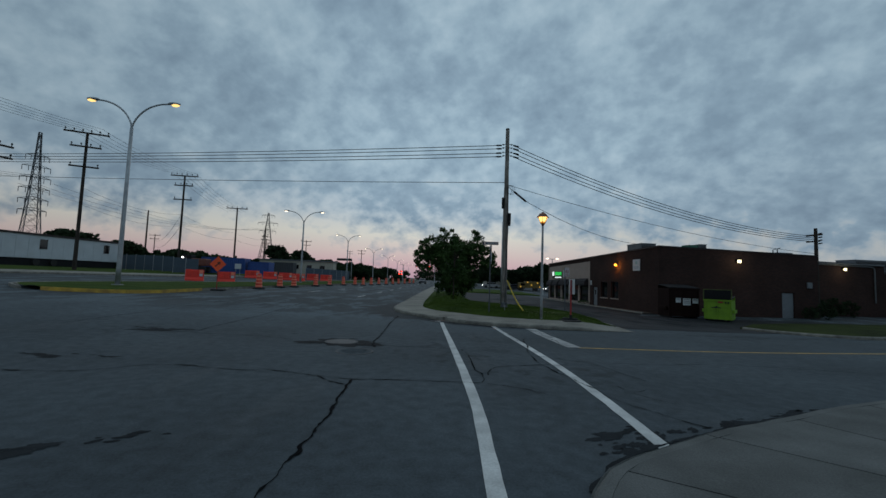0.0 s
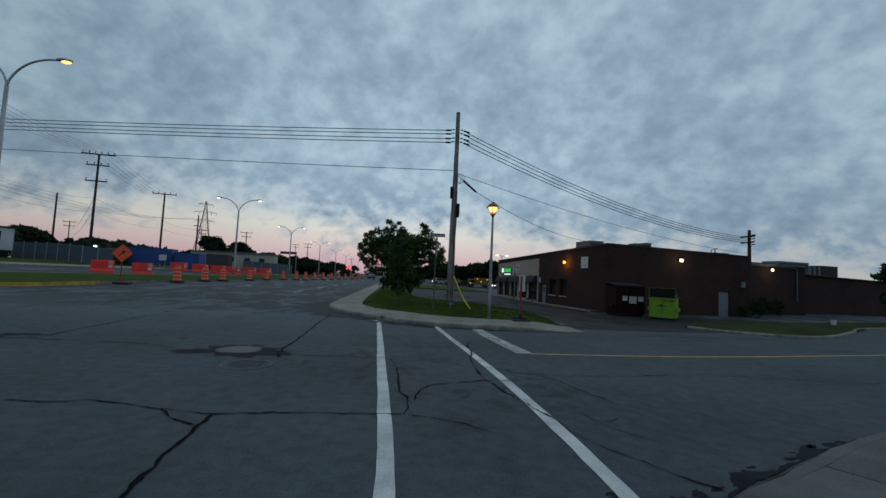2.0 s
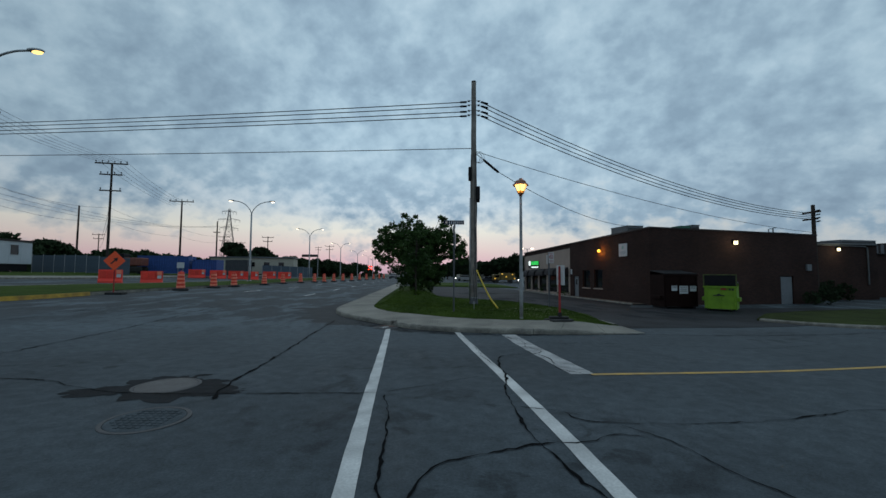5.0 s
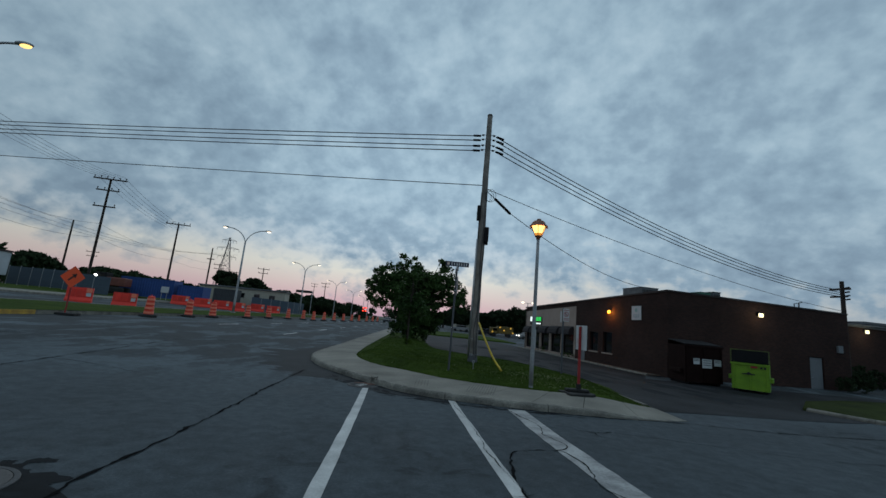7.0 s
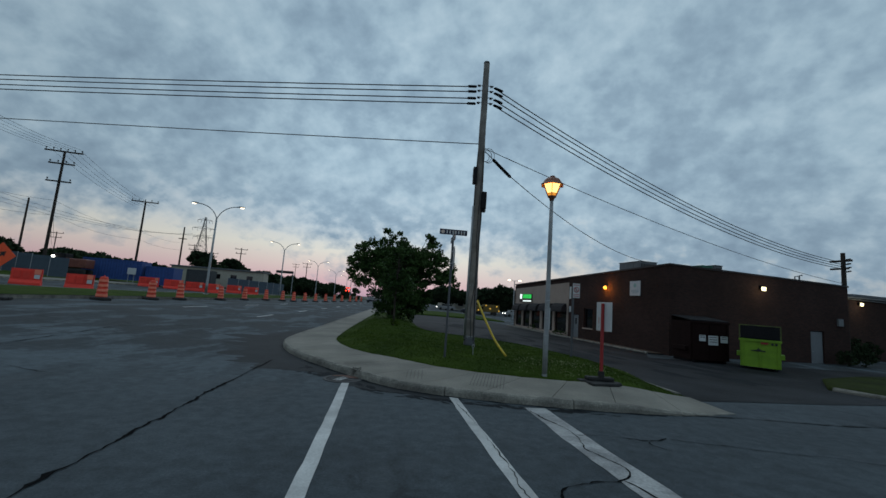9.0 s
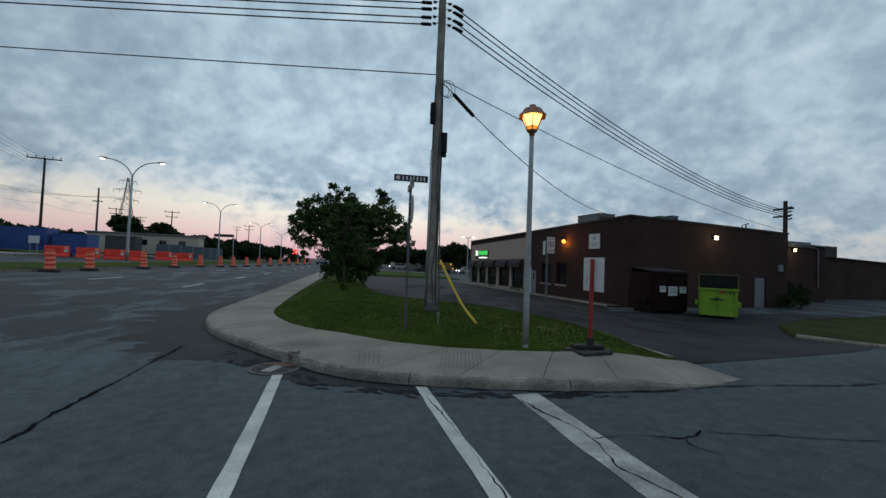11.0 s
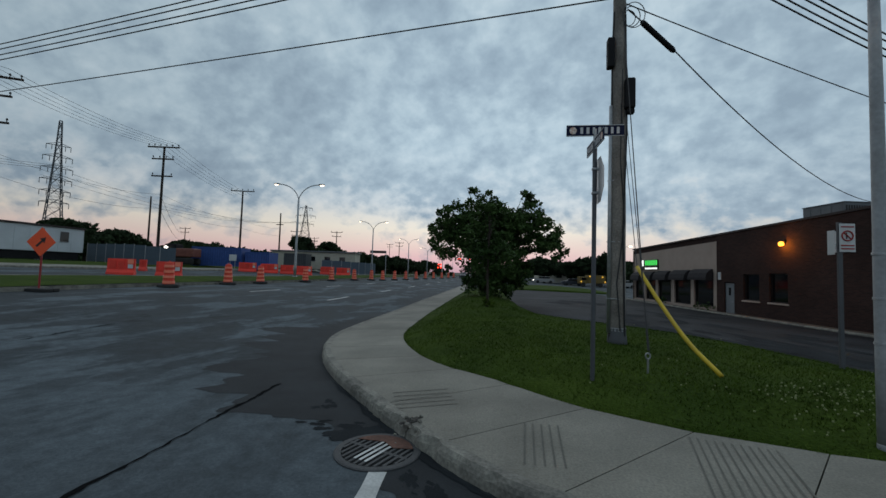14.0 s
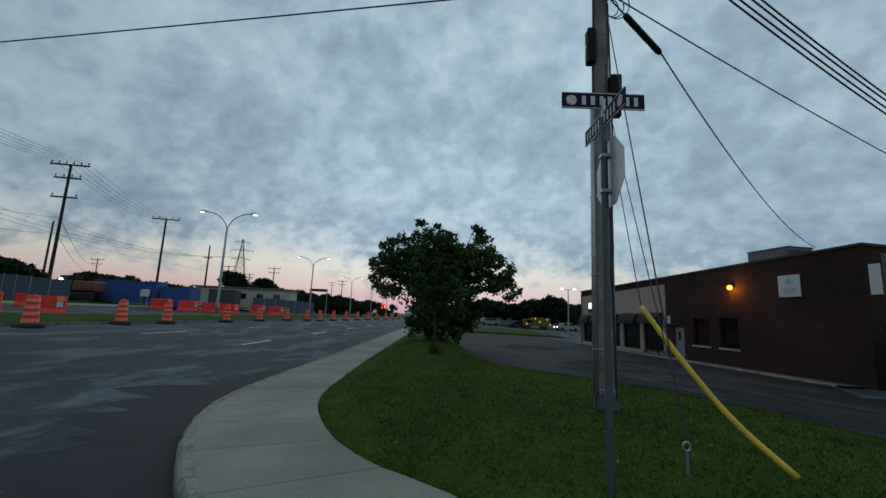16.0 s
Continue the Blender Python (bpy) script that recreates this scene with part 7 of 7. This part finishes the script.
for z0, z1 in ((9.2, 8.4), (7.6, 7.2)):
    cable((-36.5, 55.4, z0), (-37.9, 71.1, z1), 0.5, 0.012, "black telephone cable between yard poles")
    cable((-37.9, 71.1, z1), (-37.6, 81.0, z1 - 0.3), 0.3, 0.012, "black telephone cable between yard poles")
    cable((-34.3, 38.5, z0), (-36.5, 55.4, z0), 0.7, 0.012, "black telephone cable between yard poles")
    cable((-36.5, 55.4, z0), (-90, 118, z0 + 1), 1.6, 0.02, "black telephone cable across the yard")


def lattice_tower(x, y, h, base, rz, label, arms):
    o = empty("transmission_tower", x, y, gz(x, y) - 0.1, rz, label, "transmission tower", "transmission towers")
    t_ = 0.14

    def wd(z):
        u = z / h
        return base * (1 - u) ** 1.25 + 0.45

    for sx_ in (-1, 1):
        for sy_ in (-1, 1):
            part("leg", T([(sx_ * wd(h * k / 8) / 2, sy_ * wd(h * k / 8) / 2, h * k / 8) for k in range(9)], t_ * 0.7, 5), M_STEEL_DARK, o)
    bm = bmesh.new()
    n = 13
    for k in range(n):
        z0, z1 = h * k / n, h * (k + 1) / n
        a, b = wd(z0) / 2, wd(z1) / 2
        for s in (-1, 1):
            tube(bm, [(-a, s * a, z0), (b, s * b, z1)], t_ * 0.35, 4)
            tube(bm, [(a, s * a, z0), (-b, s * b, z1)], t_ * 0.35, 4)
            tube(bm, [(s * a, -a, z0), (s * b, b, z1)], t_ * 0.35, 4)
            tube(bm, [(s * a, a, z0), (s * b, -b, z1)], t_ * 0.35, 4)
            tube(bm, [(-b, s * b, z1), (b, s * b, z1)], t_ * 0.3, 4)
    part("bracing", bm, M_STEEL_DARK, o)
    for az, half in arms:
        bm = bmesh.new()
        tube(bm, [(-half, 0, az), (0, 0, az + 0.7), (half, 0, az)], 0.06, 5)
        tube(bm, [(-half, 0, az), (half, 0, az)], 0.07, 5)
        arm = part("crossarm", bm, M_STEEL_DARK, o)
        for s in (-1, 1):
            for f in (0.55, 1.0):
                part("insulator", T([(s * half * f, 0, az), (s * half * f, 0, az - 1.1)], 0.06, 6), M_STEEL_DARK, arm)
    return o


lattice_tower(-85, 176, 28, 8, 20, "grey steel lattice transmission tower", ((26.8, 2.6), (23.5, 4.0), (20.0, 3.4)))
lattice_tower(-95.5, 88, 31, 3.6, 62, "grey steel lattice transmission tower", ((25.5, 2.0), (23.0, 2.4), (20.5, 2.6), (18.0, 2.6), (15.5, 2.5), (13.0, 2.4)))
for s in (-4.2, 0, 4.2):
    cable((-85 + s, 176, 21), (-95.5 + s, 88, 20), 4.0, 0.03, "high-voltage line between towers")
    cable((-95.5 + s, 88, 21.5), (-100 + s, -30, 21), 4.0, 0.03, "high-voltage line between towers")


# ---- the far junction ----
def signal(x, y, arm_len, label, lit):
    o = empty("traffic_signal", x, y, gz(x, y), 0, label, "traffic light", "traffic lights")
    part("mast", T([(0, 0, 0), (0, 0, 5.6)], [0.11, 0.08], 10), M_GALV, o)
    part("mast_arm", T([(0, 0, 5.3), (-arm_len, 0, 5.6)], 0.06, 8), M_GALV, o)
    for q, (dx_, dz_) in enumerate(lit):
        hd = part("signal_head", B(dx_ - 0.45, -0.15, dz_ - 0.2, dx_ + 0.45, 0.1, dz_ + 0.2, 0.03), M_BLACK, o)
        for e in (-0.26, 0.22):
            bm = bmesh.new()
            bmesh.ops.create_uvsphere(bm, u_segments=10, v_segments=6, radius=0.17, matrix=pose(dx_ + e * 1.5, -0.25, dz_))
            part("red_lens", bm, G_RED, hd)


signal(-7.2, 128, 6.5, "traffic light over the road, showing red", ((-2.0, 5.2), (-5.2, 5.25)))
signal(-16.4, 124, 1.0, "traffic light on the median, showing red", ((-0.6, 3.4), (-0.7, 2.6)))
sgn = empty("street_name_panel", -31.5, 122, gz(-31.5, 122), 0, "overhead dark road sign panel at the junction", "road sign")
part("mast", T([(0, 0, 0), (0, 0, 6.5)], 0.1, 8), M_GALV, sgn)
part("panel", B(-4.5, -0.1, 5.9, 0, -0.02, 6.6), M_SIGN_BLACK, sgn)


def car(x, y, rz, paint, lights, label, scale=1.0):
    o = empty("car", x, y, gz(x, y), rz, label, "car", "parked cars")
    prof = [(-2.15, 0.35), (-2.2, 0.75), (-1.9, 0.92), (-1.25, 1.0), (-0.75, 1.40), (0.75, 1.45), (1.45, 1.02), (2.1, 0.92), (2.2, 0.6), (2.15, 0.32)]
    bm = bmesh.new()
    a = [bm.verts.new((px, -0.85 + (0.18 if pz > 1.1 else 0), pz)) for px, pz in prof]
    b = [bm.verts.new((px, 0.85 - (0.18 if pz > 1.1 else 0), pz)) for px, pz in prof]
    for k in range(len(prof)):
        bm.faces.new((a[k], a[(k + 1) % len(prof)], b[(k + 1) % len(prof)], b[k]))
    bm.faces.new(a)
    bm.faces.new(b[::-1])
    bmesh.ops.recalc_face_normals(bm, faces=bm.faces)
    part("body", bm, paint, o)
    part("side_glass", prism([(-1.1, -0.86), (1.2, -0.86), (1.2, -0.80), (-1.1, -0.80)], 1.03, 1.34), M_WINDOW, o)
    for xx in (-1.35, 1.35):
        for yy in (-0.88, 0.68):
            w = part("wheel", T([(xx, yy, 0.32), (xx, yy + 0.2, 0.32)], 0.32, 14), M_RUBBER, o)
    for yy in (-0.6, 0.6):
        bm = bmesh.new()
        bmesh.ops.create_uvsphere(bm, u_segments=8, v_segments=6, radius=0.10, matrix=pose(-2.2, yy, 0.68))
        part("headlight", bm, lights, o)


M_CAR_W = mat("white_car_paint", (0.28, 0.28, 0.28), 0.3, 0.1, vary=0.05, bump=0)
M_CAR_D = mat("dark_car_paint", (0.03, 0.035, 0.045), 0.3, 0.2, vary=0.05, bump=0)
car(22.5, 97, 15, M_CAR_W, G_HEAD, "white car parked on the far lot, headlight lit")
car(14.0, 100, 5, M_CAR_D, M_ALU, "dark car parked on the far lot")
car(9.0, 108, 0, M_CAR_W, G_HEAD, "pale car parked on the far lot, headlight lit")
car(-9.5, 116, 90, M_CAR_D, M_ALU, "dark car waiting at the junction")
tr = empty("yellow_truck", 16.2, 96, gz(16.2, 96), 8, "yellow utility truck with amber lamps on the far lot", "truck")
M_TRUCK = mat("yellow_truck_paint", (0.14, 0.09, 0.012), 0.5, vary=0.15, bump=0.05)
part("box_body", B(0, 0, 0.7, 3.2, 2.0, 2.2, 0.05), M_TRUCK, tr)
part("cab", B(-1.5, 0.1, 0.6, -0.05, 1.9, 1.9, 0.12), M_TRUCK, tr)
part("window", B(-1.2, 0.07, 1.25, -0.3, 0.098, 1.75), M_WINDOW, tr)
for xx in (-0.9, 2.3):
    part("wheel", T([(xx, 0.0, 0.42), (xx, 0.3, 0.42)], 0.42, 14), M_RUBBER, tr)
for xx, zz in ((0.3, 2.0), (1.2, 1.4), (2.6, 1.9), (-1.3, 1.0), (3.1, 1.0)):
    bm = bmesh.new()
    bmesh.ops.create_uvsphere(bm, u_segments=8, v_segments=6, radius=0.16, matrix=pose(xx, -0.08, zz))
    part("amber_lamp", bm, G_AMBER, tr)
hs = empty("far_house", 8.2, 118, gz(8, 118), 6, "small pale house beyond the far lot", "house")
part("wall", B(0, 0, 0, 7, 6, 3.6), M_SHED, hs)
part("roof", prism([(-0.5, -0.5), (7.5, -0.5), (7.5, 6.5), (-0.5, 6.5)], 3.6, 4.3), M_FLASH, hs)
for xx in (1.0, 4.4):
    w_ = part("window", B(xx, -0.04, 1.2, xx + 1.3, -0.004, 2.3), M_WINDOW, hs)
    part("frame", B(xx - 0.06, -0.03, 1.13, xx + 1.36, -0.004, 1.195), M_ALU, w_)
fl2 = empty("lot_lamp", 19.5, 84, gz(19.5, 84), 0, "tall lot lamp with two lit heads", "street lamp")
part("column", T([(0, 0, 0), (0, 0, 6.8)], [0.1, 0.07], 10), M_GALV, fl2)
for s in (-1, 1):
    part("arm", T([(0, 0, 6.7), (0.8 * s, 0, 6.85)], 0.04, 6), M_GALV, fl2)
    bm = bmesh.new()
    bmesh.ops.create_uvsphere(bm, u_segments=10, v_segments=6, radius=1, matrix=pose(0.95 * s, 0, 6.82) @ Matrix.Diagonal((0.3, 0.16, 0.12, 1)))
    part("lamp_head", bm, G_STREET_FAR, fl2)

# ---- trees, woods, grass ----
def leaf_mesh(name, clumps, per, size, material, seed, spread=1.0, flat=0.0):
    """Small four-cornered leaves round many clump centres."""
    rg = np.random.default_rng(seed)
    C = np.repeat(np.array([c[:3] for c in clumps]), per, axis=0)
    R = np.repeat(np.array([c[3] for c in clumps]), per)[:, None]
    n = len(C)
    d = rg.normal(size=(n, 3))
    d /= np.linalg.norm(d, axis=1)[:, None]
    p = C + d * R * rg.uniform(0.1, 1.0, (n, 1)) ** 0.6 * np.array([1, 1, 0.8]) * spread
    a = rg.normal(size=(n, 3))
    a /= np.linalg.norm(a, axis=1)[:, None]
    b = np.cross(a, rg.normal(size=(n, 3)))
    b /= np.linalg.norm(b, axis=1)[:, None]
    s = size * rg.uniform(0.6, 1.35, (n, 1))
    v = np.stack([p - a * s, p + b * s * 0.55, p + a * s, p - b * s * 0.55], axis=1).reshape(-1, 3)
    me = bpy.data.meshes.new(name)
    me.from_pydata(v.tolist(), [], np.arange(4 * n).reshape(-1, 4).tolist())
    me.materials.append(material)
    return new(name, me)


def lobe_clumps(lobes, per_m3, seed, radius):
    rg = np.random.default_rng(seed)
    out = []
    for cx, cy, cz, rx, ry, rz in lobes:
        n = max(6, int(per_m3 * rx * ry * rz))
        for _ in range(n):
            d = rg.normal(size=3)
            d /= np.linalg.norm(d)
            u = rg.uniform(0.25, 1.0) ** 0.45
            out.append((cx + d[0] * rx * u, cy + d[1] * ry * u, cz + d[2] * rz * u, radius * rg.uniform(0.6, 1.25)))
    return out


def tree(x, y, z, lobes, trunk_h, trunk_r, label, seed, per_m3=12, per=46, size=0.085, radius=0.34, group=""):
    o = empty("tree", x, y, z, 0, label, "tree", group)
    top = max(l[2] for l in lobes)
    bm = bmesh.new()
    tube(bm, [(0, 0, -0.1), (0.02, 0.01, trunk_h * 0.5), (0.0, 0.0, trunk_h), (0.05, 0, top)], [trunk_r * 1.25, trunk_r, trunk_r * 0.85, trunk_r * 0.2], 10)
    part("trunk", bm, M_BARK, o, smooth=True)
    rg = random.Random(seed)
    for cx, cy, cz, rx, ry, rz in lobes:
        a = Vector((0, 0, max(0.3, min(trunk_h, cz - 0.4))))
        b = Vector((cx, cy, cz + rz * 0.4))
        mid = a.lerp(b, 0.5) + Vector((rg.uniform(-0.15, 0.15), rg.uniform(-0.15, 0.15), 0.1))
        part("limb", T([a, mid, b], [trunk_r * 0.5, trunk_r * 0.32, trunk_r * 0.1], 7), M_BARK, o)
        for _ in range(4):
            e = Vector((cx + rg.uniform(-1, 1) * rx * 0.9, cy + rg.uniform(-1, 1) * ry * 0.9, cz + rg.uniform(-0.6, 0.9) * rz))
            part("branch", T([mid, mid.lerp(e, 0.55) + Vector((0, 0, 0.1)), e], [trunk_r * 0.28, trunk_r * 0.16, trunk_r * 0.05], 5), M_BARK, o)
    cr = leaf_mesh("crown", lobe_clumps(lobes, per_m3, seed, radius), per, size, M_LEAF, seed)
    cr.parent = o
    return o


BIG = [(-2.75, 0.1, 3.6, 0.9, 1.0, 0.8), (-2.1, 0.0, 4.35, 0.85, 1.0, 0.8), (-0.3, 0.2, 0.75, 1.1, 1.1, 0.8), (0.9, 0.4, 0.8, 1.2, 1.1, 0.85), (0.95, 0.2, 4.15, 1.05, 1.1, 1.15), (-0.55, 0, 4.55, 1.35, 1.4, 1.75), (-1.0, 0.1, 3.5, 1.5, 1.4, 1.2), (-2.3, 0, 2.9, 1.0, 1.2, 0.85), (0.3, 0, 3.2, 1.6, 1.6, 1.5), (2.25, 0.3, 4.75, 0.95, 1.0, 1.15), (1.7, 0.2, 3.7, 1.2, 1.2, 1.0), (2.9, 0.2, 3.5, 1.1, 1.2, 1.0), (3.3, 0, 2.7, 0.85, 0.9, 0.6), (0.9, 0.3, 2.0, 1.5, 1.4, 1.2), (-0.4, 0.2, 1.8, 1.2, 1.2, 1.1), (0.2, 0.3, 1.0, 1.1, 1.1, 0.8), (1.6, 0.4, 1.3, 0.9, 1.0, 0.8)]
tree(1.35, 39.0, lawn_at(1.35, 39.0), BIG, 1.6, 0.16, "dense dark green broad-leaved tree on the corner lawn", 11, per_m3=24, per=62, size=0.098, radius=0.36)
SMALL = [(0.0, 0, 2.9, 0.75, 0.75, 1.05), (-0.35, 0, 2.1, 0.65, 0.7, 0.7), (0.4, 0, 2.2, 0.65, 0.7, 0.75), (0.05, 0, 3.7, 0.5, 0.5, 0.6)]
tree(1.84, 31.65, lawn_at(1.84, 31.65), SMALL, 1.3, 0.045, "slender young green tree on the corner lawn", 12, per_m3=46, per=44, size=0.085, radius=0.24)
sh_ = empty("weed_clump", 1.9, 31.6, lawn_at(1.9, 31.6), 0, "unmown weeds round the foot of the young tree", "weeds")
wd_ = leaf_mesh("leaves", lobe_clumps([(0, 0, 0.16, 0.32, 0.32, 0.2)], 500, 3, 0.10), 14, 0.06, M_GRASS, 3)
wd_.parent = sh_


def quick_tree(x, y, z, w, h, seed, label, group="distant trees", low=0.15, size=0.30, mtl=None):
    """A distant broad-leaved tree: trunk, limbs and an uneven crown."""
    rg = random.Random(seed)
    o = empty("tree", x, y, z, 0, label, "tree", group)
    part("trunk", T([(0, 0, -0.3), (0.1, 0, h * 0.4), (0, 0.1, h * 0.8)], [w * 0.035, w * 0.025, w * 0.008], 7), M_BARK, o)
    lobes = []
    for _ in range(9):
        a = rg.uniform(0, math.tau)
        r = rg.uniform(0.1, 0.34) * w
        cz = h * rg.uniform(low + 0.22, 0.80)
        lobes.append((r * math.cos(a), r * math.sin(a), cz, w * rg.uniform(0.16, 0.26), w * rg.uniform(0.16, 0.26), h * rg.uniform(0.13, 0.22)))
    cl = []
    for l in lobes:
        cl += lobe_clumps([l], 40 / (l[3] * l[4] * l[5]), seed + len(cl), w * 0.07)
    cr = leaf_mesh("crown", cl, 34, size * w / 8, mtl or M_LEAF_FAR, seed)
    cr.parent = o
    return o


def bearing(px, dist, eye=(2.86, 14.86), yaw=5.74):
    a = math.atan((px - 784) / 722) - radians(yaw)
    return eye[0] + dist * math.sin(a), eye[1] + dist * math.cos(a)


for k, (px, dist, w, h) in enumerate([
    (25, 85, 10, 6.6), (65, 92, 9, 5.8), (140, 78, 8, 5.6), (175, 84, 8, 4.4), (262, 80, 8, 4.8), (290, 92, 9, 5.2), (240, 100, 9, 4.6),
    (495, 100, 9, 8.2), (530, 104, 9, 7.6), (560, 112, 10, 6.6), (590, 118, 10, 6.2), (615, 125, 10, 5.8), (640, 128, 10, 5.8), (665, 135, 10, 5.6), (685, 140, 10, 5.6), (450, 112, 9, 5.4), (350, 120, 12, 6.0), (400, 130, 12, 6.0),
    (905, 95, 9, 6.2), (950, 100, 9, 5.4), (992, 92, 10, 7.4), (1020, 98, 9, 6.2), (870, 120, 8, 5.4), (1035, 110, 10, 6.0), (925, 130, 12, 6.5)]):
    x, y = bearing(px, dist)
    quick_tree(x, y, gz(x, y) - 0.1, w, h, 40 + k, "dark leafy tree in the distance")
quick_tree(41.5, 30.5, gz(41.5, 30.5) - 0.1, 8.2, 6.0, 90, "dark leafy tree beside the store yard", "trees by the yard", 0.0, 0.22, M_LEAF_FAR)
quick_tree(44.5, 32.5, gz(44.5, 32.5) - 0.1, 9, 6.6, 91, "dark leafy tree beside the store yard", "trees by the yard", 0.0, 0.22, M_LEAF)

# Low hedge and climbers along the south wall, and clipped bushes at the shop front.
for x0, y0, w, h in ((11.9, -0.9, 1.3, 0.9), (13.2, -0.9, 1.5, 1.3), (14.6, 2.4, 1.8, 1.5), (16.4, 2.6, 1.6, 1.2), (15.6, 2.1, 2.2, 1.7), (17.9, 2.3, 2.0, 1.6), (19.6, 2.5, 1.8, 1.4)):
    x, y = loc(x0, y0)
    o = empty("bush", x, y, gz(x, y) + 0.1, 0, "dark bush against the brick wall", "bush", "bushes by the wall")
    cr = leaf_mesh("leaves", lobe_clumps([(0, 0, h * 0.45, w * 0.5, 0.45, h * 0.5)], 260, int(x0 * 10), 0.16), 16, 0.07, M_LEAF_FAR, int(x0 * 10))
    cr.parent = o
for y0, w in ((10.9, 0.8), (16.2, 0.7), (11.9, 0.5)):
    x, y = loc(-0.45, y0)
    o = empty("bush", x, y, gz(x, y) + 0.07, 0, "small clipped bush below the shop windows", "bush", "bushes by the shop")
    cr = leaf_mesh("leaves", lobe_clumps([(0, 0, 0.25, w * 0.5, w * 0.5, 0.27)], 500, int(y0 * 10), 0.10), 14, 0.05, M_LEAF, int(y0 * 10))
    cr.parent = o

# Far woods along the horizon.
cl = []
rg = random.Random(8)
for k in range(330):
    px = rg.uniform(-500, 1700)
    dist = rg.uniform(135, 210)
    x, y = bearing(px, dist)
    h = rg.uniform(3.2, 6.4) * (1.0 if px < 560 else 0.85)
    if -16 < x + 0.045 * y < 2:
        continue
    for q in range(7):
        cl.append((x + rg.uniform(-3.2, 3.2), y + rg.uniform(-3, 3), h * rg.uniform(0.1, 0.95), rg.uniform(0.8, 1.5)))
for k in range(240):
    a = rg.uniform(radians(95), radians(265))
    d = rg.uniform(120, 190)
    for q in range(5):
        cl.append((d * math.sin(a) + rg.uniform(-3, 3), 15 + d * math.cos(a) + rg.uniform(-3, 3), rg.uniform(0.4, 6), rg.uniform(1.0, 1.8)))
for k in range(90):
    x = -40 + rg.uniform(0, 50)
    y = 340 + rg.uniform(0, 40)
    for q in range(6):
        cl.append((x + rg.uniform(-4, 4), y, rg.uniform(0.3, 7.5), rg.uniform(1.2, 2.2)))
tagged(leaf_mesh("far_woods", cl, 24, 0.55, M_LEAF_FAR, 21), "dark band of woods along the horizon", "woods", kind="stuff")


def near_first(x, y):
    d = math.hypot(x - 2.7, y - 18)
    return 1.0 if d < 7 else max(0.10, (7 / d) ** 1.7)


grass_blades("grass", LAWN, LIFT, CROWN, 80000, "short mown grass blades on the corner lawn", near_first)
grass_blades("grass", [(5.15, 3.0), (5.45, 4.1), (5.9, 4.85), (6.9, 5.75), (9.2, 6.85), (14.4, 8.1), (14, 4), (8, 2)], 0.13, 0.0, 7000, "short grass blades behind the opposite sidewalk")
bm = bmesh.new()
rg = random.Random(3)
n_ = 0
while n_ < 300:
    if rg.random() < 0.88:
        x, y = rg.gauss(6.7, 0.7), rg.gauss(20.9, 0.5)
    else:
        x, y = rg.gauss(4.6, 1.6), rg.gauss(23.2, 1.6)
    if not inside(x, y, LAWN) or rim_distance(x, y, LAWN) < 0.15:
        continue
    r = rg.uniform(0.006, 0.013)
    bmesh.ops.create_icosphere(bm, subdivisions=1, radius=r, matrix=pose(x, y, lawn_at(x, y) + rg.uniform(0.05, 0.085)))
    n_ += 1
    if n_ % 300 == 0:
        break
tagged(part("clover_flowers", bm, M_CLOVER), "small white clover flowers dotted over the lawn", "flowers", kind="stuff")
